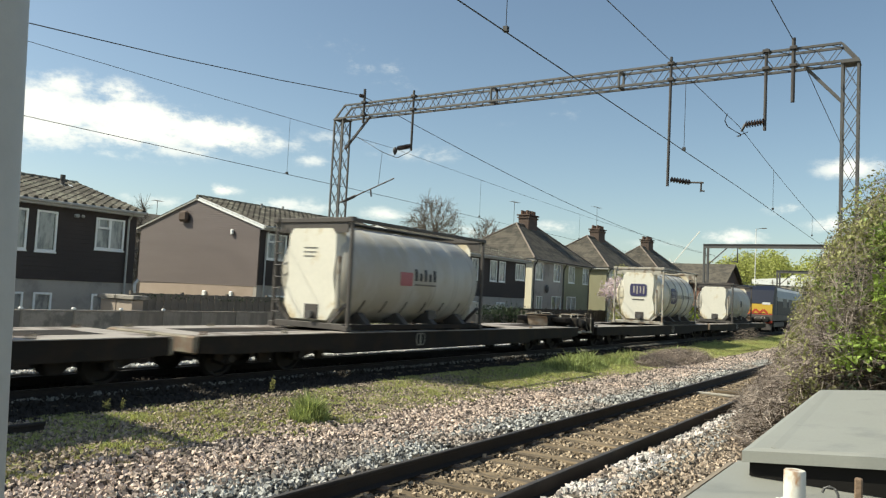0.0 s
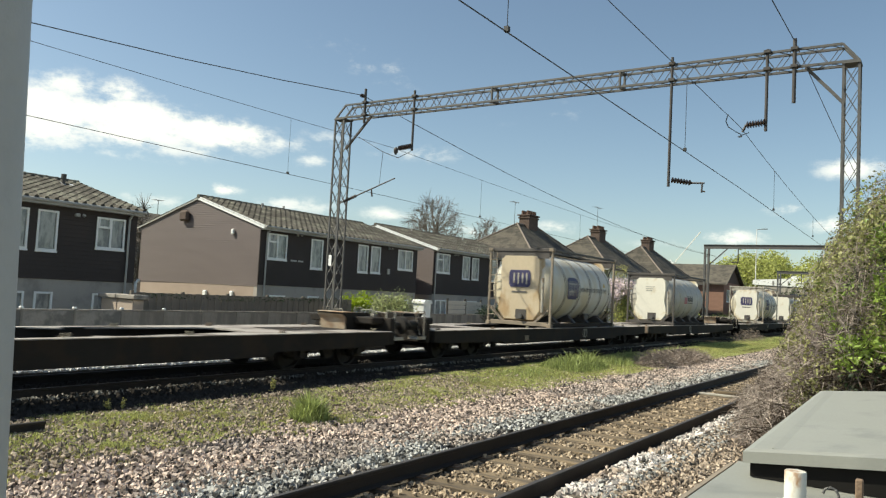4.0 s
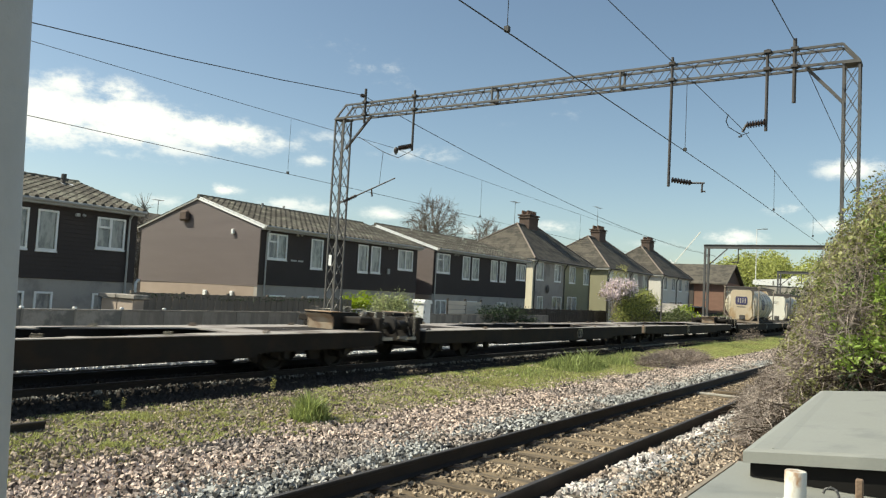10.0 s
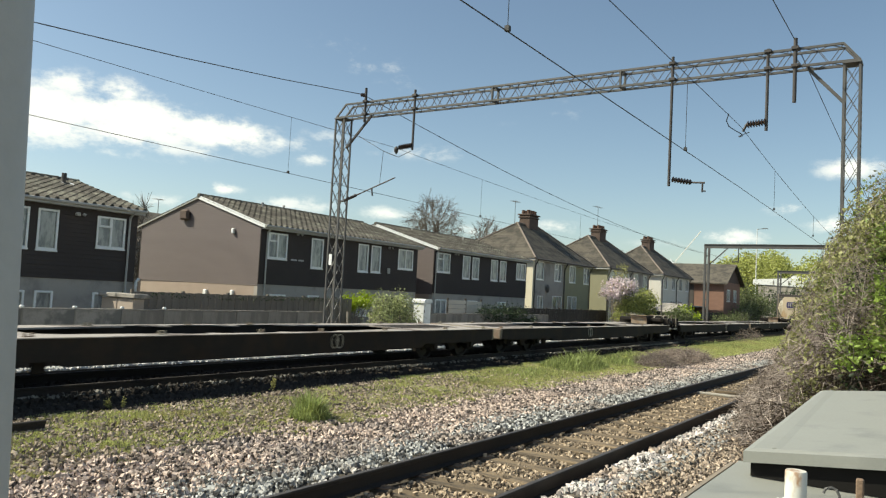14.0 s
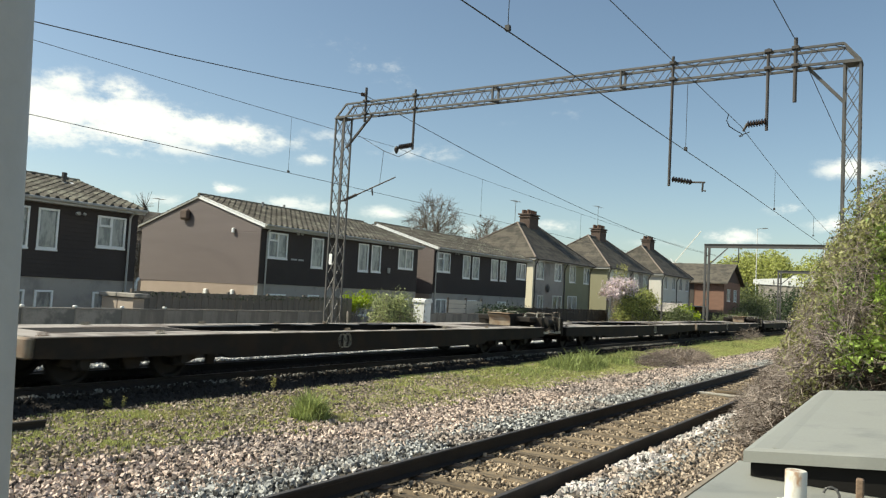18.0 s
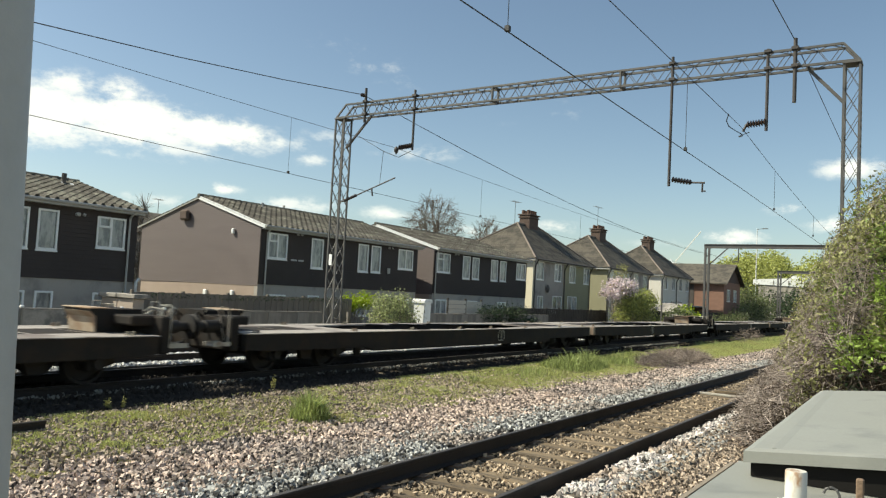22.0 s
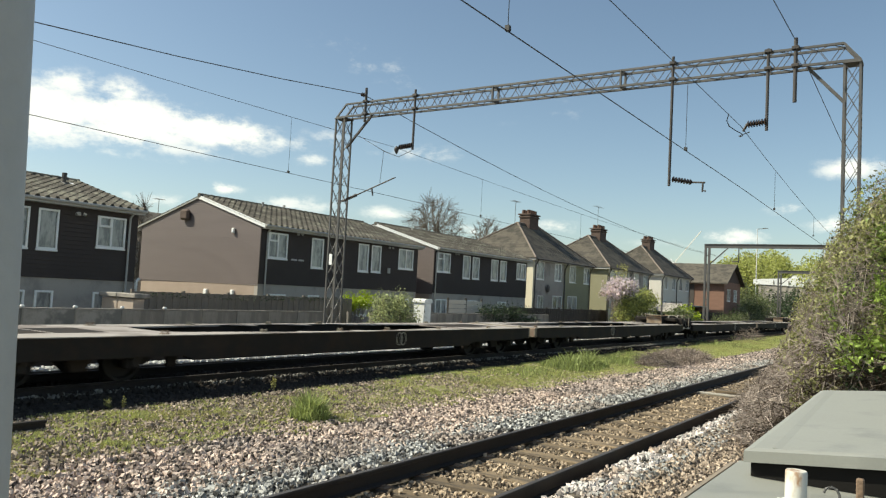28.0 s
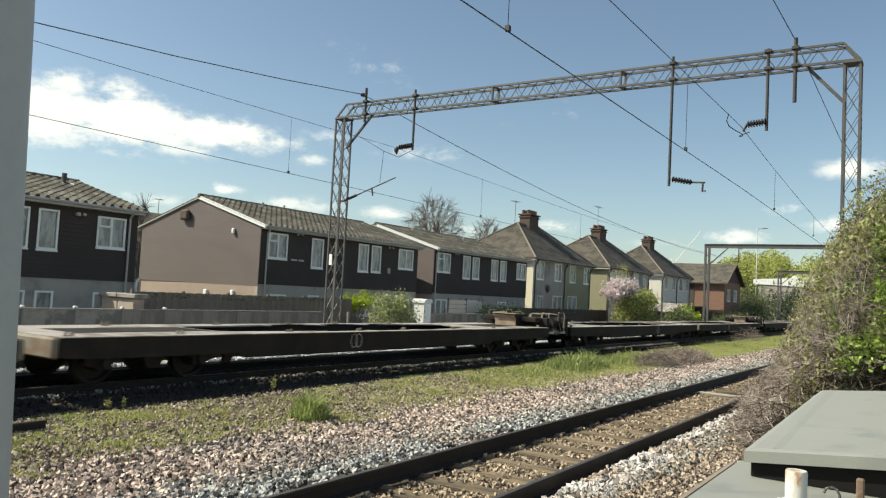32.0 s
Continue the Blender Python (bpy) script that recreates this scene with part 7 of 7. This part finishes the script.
def tank(name, label, barrel, end, frame_m, rail_m, badge, W=2.5, H=2.62):
    """A 20 ft tank container; the rear end is at x = 0, it stands on z = 0."""
    t = thing(name, (0, 0, 0), label, "tank container", "tank containers")
    L = 6.06
    h = W / 2
    for x in (0.07, L - 0.07):
        for s in (-1, 1):
            part("corner_post", MB().box(x - 0.04, x + 0.04, s * (h - 0.06) - 0.04, s * (h - 0.06) + 0.04, 0.1, H - 0.1, 0.012), frame_m, t)
            for z in (0.0, H - 0.118):
                part("corner_casting", MB().box(x - 0.085, x + 0.085, s * (h - 0.081) - 0.083, s * (h - 0.081) + 0.083, z, z + 0.118, 0.01), frame_m, t)
        part("end_rail", MB().box(x - 0.05, x + 0.05, -h + 0.16, h - 0.16, H - 0.12, H - 0.01, 0.01), rail_m, t)
        part("end_rail", MB().box(x - 0.05, x + 0.05, -h + 0.16, h - 0.16, 0.02, 0.16, 0.01), frame_m, t)
        part("end_panel", MB().box(x - 0.02, x + 0.02, -h + 0.17, h - 0.17, H - 0.36, H - 0.12), rail_m, t)
        for s in (-1, 1):
            part("diagonal_brace", MB().beam((x, s * (h - 0.15), 0.6), (x, s * 0.62, 0.14), 0.06, 0.08), frame_m, t)
    for s in (-1, 1):
        part("top_side_rail", MB().box(0.14, L - 0.14, s * (h - 0.06) - 0.04, s * (h - 0.06) + 0.04, H - 0.10, H - 0.02, 0.01), rail_m, t)
        part("bottom_side_rail", MB().box(0.14, L - 0.14, s * (h - 0.07) - 0.05, s * (h - 0.07) + 0.05, 0.03, 0.15, 0.01), WAGON, t)
    part("walkway", MB().box(0.3, L - 0.3, -0.3, 0.3, H - 0.06, H - 0.03), rail_m, t, "narrow roof walkway")
    R, zc = W / 2 - 0.06, H / 2 + 0.005
    prof = [(0.80, 0.10), (1.02, 0.14), (1.13, 0.22), (R, 0.34), (R, L - 0.34), (1.13, L - 0.22), (1.02, L - 0.14), (0.80, L - 0.10)]
    b = part("barrel", MB().lathe(prof, "x", (0, 0, zc), 56), barrel, t, smooth=True)
    for i, x in enumerate((1.22, 1.35, 2.44, 2.57, 3.5, 3.63, 4.56, 4.69, 5.5)):
        part("band", MB().lathe([(R + 0.002, x - 0.022), (R + 0.008, x - 0.018), (R + 0.008, x + 0.018), (R + 0.002, x + 0.022)], "x", (0, 0, zc), 56), BAND if barrel is not TANK_GREY else barrel, b, smooth=True)
    # squared insulated end cover
    for x0, s in ((0.10, -1), (L - 0.10, 1)):
        q = [(a, z * H / 2.59) for a, z in ((-0.66, 0.13), (0.66, 0.13), (0.94, 0.48), (0.92, 0.8), (0.82, 1.2), (0.88, 1.75), (0.86, 2.25), (0.72, 2.42), (-0.72, 2.42), (-0.86, 2.25), (-0.88, 1.75), (-0.82, 1.2), (-0.92, 0.8), (-0.94, 0.48))]
        g = [(a * 0.86, 1.3 + (z - 1.3) * 0.92) for a, z in q]
        n = len(q)
        x1 = x0 + s * 0.10 - s * 0.14
        x2 = x0 + s * 0.06
        vs = [(x0 - s * 0.14, a, z) for a, z in q] + [(x2, a, z) for a, z in g]
        part("end_cover", MB().add(vs, [tuple(range(n)), tuple(range(n, 2 * n))] + [(i, (i + 1) % n, n + (i + 1) % n, n + i) for i in range(n)]), end, t, "bulging insulated end cover")
        part("valve_recess", MB().box(min(x2, x2 + s * 0.012), max(x2, x2 + s * 0.012), -0.3, 0.12, 0.24, 0.58), FRAME_DARK, t, "dark valve recess")
        part("valve", MB().tube((x2 + s * 0.01, -0.1, 0.34), (x2 + s * 0.12, -0.1, 0.34), 0.09, n=14), STEEL, t)
    mb = MB()
    for z in range(8):
        mb.tube((-0.01, 0.92, 0.35 + z * 0.28), (-0.01, 1.16, 0.35 + z * 0.28), 0.014)
    part("ladder", mb.tube((-0.01, 0.92, 0.25), (-0.01, 0.92, H - 0.15), 0.016), frame_m, t, "rung ladder on the end frame")
    part("tube_holder", MB().tube((-0.01, -0.93, 0.5), (-0.01, -0.93, 1.7), 0.05), FRAME_PALE, t)
    part("document_box", MB().box(3.6, 4.0, -1.0, -0.86, 0.26, 0.50, 0.02), FRAME_DARK, t)
    for s in (-1, 1):
        for x in (0.9, 2.4, 3.7, 5.2):
            part("saddle_plate", MB().prism([(s * 1.15, 0.15), (s * 0.5, 0.15), (s * 0.45, 0.32), (s * 0.85, 0.42)], "x", x - 0.1, x + 0.1), FRAME_DARK, t, "dark saddle under the barrel")

    def on_barrel(mb_name, x0, x1, z0, z1, lift, m, lab=""):
        """A thin plate bent onto the cladding, on the camera's side and the far side."""
        vs, fs = [], []
        for i in range(9):
            z = z0 + (z1 - z0) * i / 8
            y = -math.sqrt(max(0.01, (R + lift) ** 2 - (z - zc) ** 2))
            vs += [(x0, y, z), (x1, y, z)]
        for i in range(8):
            fs.append((2 * i, 2 * i + 1, 2 * i + 3, 2 * i + 2))
        return part(mb_name, MB().add(vs, fs), m, t, lab)
    if badge == "blue":
        on_barrel("badge", 1.46, 2.40, zc - 0.30, zc + 0.34, 0.014, INK_BLUE, "dark blue badge with bowed edges")
        on_barrel("badge", 1.54, 2.32, zc + 0.335, zc + 0.40, 0.0145, INK_BLUE)
        on_barrel("badge", 1.54, 2.32, zc - 0.36, zc - 0.295, 0.0145, INK_BLUE)
        on_barrel("badge", 1.66, 2.20, zc + 0.395, zc + 0.43, 0.015, INK_BLUE)
        for k in range(6):
            on_barrel("badge_bar", 1.56 + k * 0.135, 1.61 + k * 0.135, zc - 0.24, zc + 0.02 + 0.03 * (k % 2), 0.018, FRAME_PALE)
            on_barrel("badge_bar", 1.55 + k * 0.137, 1.60 + k * 0.137, zc + 0.07, zc + 0.31, 0.018, FRAME_PALE)
        for z in (zc - 0.10, zc + 0.19):
            on_barrel("badge_bar", 1.58, 2.28, z, z + 0.035, 0.02, FRAME_PALE)
        for k in range(22):
            a = 2.62 + 0.12 * k
            on_barrel("lettering_bar", a, a + 0.025 + 0.012 * (k % 3), zc - 0.06, zc + 0.09 + 0.02 * (k % 2), 0.014, INK_FADED, "faded unreadable lettering")
            if k % 3:
                on_barrel("lettering_bar", a, a + 0.08, zc + 0.065, zc + 0.09, 0.0145, INK_FADED, "faded unreadable lettering")
        part("end_badge", MB().prism([(-0.36, 1.36), (0.36, 1.36), (0.42, 1.46), (0.42, 1.86), (0.36, 1.96), (-0.36, 1.96), (-0.42, 1.86), (-0.42, 1.46)], "x", 0.018, 0.034), INK_BLUE, t, "dark blue square badge")
        for k in range(4):
            part("end_badge_bar", MB().box(0.008, 0.016, -0.31 + k * 0.165, -0.25 + k * 0.165, 1.46 + 0.04 * (k % 2), 1.86), FRAME_PALE, t)
        part("end_label", MB().box(0.026, 0.034, -0.30, 0.30, 1.16, 1.22), INK_FADED, t, "faded unreadable label")
        on_barrel("label_plate", 4.9, 5.05, 1.55, 1.68, 0.014, LOCO_YELLOW, "small yellow label")
    elif badge == "red":
        on_barrel("badge", 2.0, 2.52, 1.12, 1.46, 0.014, INK_RED, "faded red square badge")
        for k in range(5):
            on_barrel("lettering_bar", 2.62 + 0.21 * k, 2.74 + 0.21 * k, 1.26, 1.56 - 0.1 * (k % 2), 0.014, INK_BLACK, "faded black lettering bars")
        on_barrel("lettering_bar", 2.62, 3.6, 1.14, 1.18, 0.014, INK_FADED)
        for k in range(6):
            on_barrel("strap", 0.8 + 0.85 * k, 0.86 + 0.85 * k, 0.42, 0.72, 0.014, FRAME_DARK, "short dark strap low on the barrel")
        for k in range(3):
            part("end_label", MB().box(0.026, 0.034, -0.2 + 0.05 * k, 0.25, 1.9 - 0.1 * k, 1.915 - 0.1 * k), INK_FADED, t)
    else:
        on_barrel("badge", 2.4, 2.9, 1.1, 1.5, 0.014, INK_BLACK, "dark lettering block")
    return t


def loco():
    """Heavy freight diesel seen from behind; x = 0 at its rear buffers."""
    t = thing("diesel_locomotive", (0, 0, 0), "dark blue freight diesel locomotive with a yellow end", "locomotive", "train")
    L = 21.3
    part("underframe", MB().box(0.55, L - 0.55, -1.32, 1.32, 0.95, 1.45, 0.03), FRAME_DARK, t)
    part("body_side", MB().prism([(-1.33, 1.45), (1.33, 1.45), (1.33, 2.9), (1.12, 3.5), (0.6, 3.82), (-0.6, 3.82), (-1.12, 3.5), (-1.33, 2.9)], "x", 2.4, L - 2.4), LOCO_BLUE, t, "dark blue slab-sided body")
    part("roof", MB().prism([(-1.335, 2.6), (-1.335, 2.9), (-1.125, 3.505), (-0.6, 3.826), (0.6, 3.826), (1.125, 3.505), (1.335, 2.9), (1.335, 2.6), (1.30, 2.6), (1.1, 3.48), (0.58, 3.8), (-0.58, 3.8), (-1.1, 3.48), (-1.30, 2.6)], "x", 2.41, L - 2.41), LOCO_ROOF, t, "rounded pale grey roof")
    for x0, x1, s in ((0.62, 2.4, 1), (L - 0.62, L - 2.4, -1)):
        poly = [(x0, 1.05), (x0 + 0.0 * s, 2.35), (x0 + 0.5 * s, 3.45), (x0 + 0.95 * s, 3.82), (x1, 3.82), (x1, 1.05)]
        c = part("cab", MB().prism(poly, "y", -1.30, 1.30), LOCO_BLUE, t, "dark blue driving cab")
        part("nose_panel", MB().box(min(x0 - 0.02 * s, x0), max(x0 - 0.02 * s, x0), -1.26, 1.26, 1.55, 2.3), LOCO_YELLOW, c, "yellow warning panel")
        for k in range(3):
            part("chevron", MB().beam((x0 - 0.024 * s, -0.9 + 0.6 * k, 1.57), (x0 - 0.024 * s, -0.6 + 0.6 * k, 1.85), 0.02, 0.16).beam((x0 - 0.024 * s, -0.6 + 0.6 * k, 1.85), (x0 - 0.024 * s, -0.3 + 0.6 * k, 1.57), 0.02, 0.16), LOCO_RED, c, "dull red chevron")
        part("light_strip", MB().box(min(x0 - 0.03 * s, x0), max(x0 - 0.03 * s, x0), -1.1, -0.5, 2.26, 2.44).box(min(x0 - 0.03 * s, x0), max(x0 - 0.03 * s, x0), 0.5, 1.1, 2.26, 2.44), WHITE_METAL, c)
        for y in (-1.05, 0.12):
            part("windscreen", MB().add([(x0 + 0.10 * s, y, 2.52), (x0 + 0.10 * s, y + 0.93, 2.52), (x0 + 0.45 * s, y + 0.93, 3.28), (x0 + 0.45 * s, y, 3.28)], [(0, 1, 2, 3)]), GLASS, c)
        part("buffer_beam", MB().box(min(x0 - 0.05 * s, x0), max(x0 - 0.05 * s, x0), -1.28, 1.28, 0.75, 1.5, 0.01), LOCO_RED, c, "red buffer beam")
        for y in (-0.875, 0.875):
            part("buffer", MB().lathe([(0.14, 0), (0.14, 0.35), (0.25, 0.36), (0.25, 0.42)], "x", (x0 - (0.05 if s > 0 else -0.05) - (0.42 if s > 0 else 0), y, 1.05), 14), WHEEL, c)
        part("snow_plough", MB().box(min(x0 - 0.1 * s, x0 + 0.1 * s), max(x0 - 0.1 * s, x0 + 0.1 * s), -1.2, 1.2, 0.2, 0.7, 0.02), FRAME_DARK, c)
        for y in (-1.302, 1.302):
            part("cab_door", MB().box(min(x0 + 1.15 * s, x0 + 1.7 * s), max(x0 + 1.15 * s, x0 + 1.7 * s), y - 0.012, y + 0.012, 1.5, 3.2), LOCO_GREY, c)
    for x in (5.0, 8.0, 11.0, 14.5):
        part("body_grille", MB().box(x, x + 2.0, -1.35, -1.33, 2.1, 2.85, 0.004), LOCO_GREY, t)
    part("roof_hatch", MB().box(6, 15, -0.55, 0.55, 3.82, 3.92, 0.02), LOCO_GREY, t)
    part("fuel_tank", MB().box(8.4, 12.9, -1.25, 1.25, 0.3, 0.94, 0.06), FRAME_DARK, t)
    for xb in (4.6, L - 4.6):
        b = part("bogie", MB().box(xb - 2.5, xb + 2.5, -1.15, -0.95, 0.45, 0.85, 0.03).box(xb - 2.5, xb + 2.5, 0.95, 1.15, 0.45, 0.85, 0.03), FRAME_DARK, t)
    for xb in (4.6, L - 4.6):
        for q in (-2.05, 0, 2.05):
            wheelset(t, xb + q, 0.53)
    return t


# places along the track at the start of the clip
L_TWIN = 36.567
JOINT = 8.65
wagons = []          # (thing, place along the track, turned)
proto = platform()
wagons.append((proto, JOINT, 0))
for k in range(-1, 6):
    for turned in (0, 1):
        if k == 0 and not turned:
            continue
        wagons.append((copy_thing(proto, pose(0, 0, 0)), JOINT - k * L_TWIN, turned))
for ob, x, turned in wagons:
    ob.matrix_basis = pose(x, YT, 0, 0, 0, 180 * turned)
panel_wagon = next(w[0] for w in wagons if w[1] == JOINT and w[2])
part("data_panel", MB().box(11.87, 12.13, 1.333, 1.338, 0.56, 0.72), FRAME_PALE, panel_wagon, "pale worn data panel")
tanks = [(tank("tank_container", "tan-stained pale tank container with a blue square badge", TANK_WHITE, TANK_TAN, FRAME_TAN, FRAME_DARK, "blue", 2.56, 2.74), -1.5),
         (tank("tank_container", "dull white tank container with a faded red badge", TANK_GREY, TANK_CREAM, FRAME_DARK, FRAME_DARK, "red"), 13.08),
         (tank("tank_container", "pale tank container with a light frame and dark badge", TANK_WHITE, TANK_CREAM, FRAME_PALE, FRAME_PALE, "blue", 2.56, 2.80), 36.45),
         (tank("tank_container", "cream-ended tank container behind the locomotive", TANK_GREY, TANK_CREAM, FRAME_DARK, FRAME_DARK, "dark"), 51.6)]
for ob, x in tanks:
    ob.matrix_basis = pose(x, YT, 0.94)
engine = loco()
engine.matrix_basis = pose(65.0, YT, RAIL_LEVEL)


def travelled(t):
    """Metres gone since the start; the train slows from 6.4 to 5.0 m/s."""
    return 6.4198 * t - 0.030706 * t * t + 0.000191 * t ** 3


def motions():
    times = [0.5 * i for i in range(65)]
    for ob, x, turned in wagons:
        walk(ob, [(t, pose(x + travelled(t), YT, 0, 0, 0, 180 * turned)) for t in times])
    for ob, x in tanks:
        walk(ob, [(t, pose(x + travelled(t), YT, 0.94)) for t in times])
    walk(engine, [(t, pose(65.0 + travelled(t), YT, RAIL_LEVEL)) for t in times])
    # wheels roll with the train
    fine = [i / 15 for i in range(481)]
    for ob, turned in [(w[0], w[2]) for w in wagons] + [(engine, 0)]:
        for wh in [c for c in ob.children if c.name.startswith("wheelset")]:
            r, at = wh.location.z - (0 if ob is engine else RAIL_LEVEL), wh.location.copy()
            walk(wh, [(t, pose(*at, 0, math.degrees(travelled(t) / r) * (-1 if turned else 1), 0)) for t in fine])


motions()
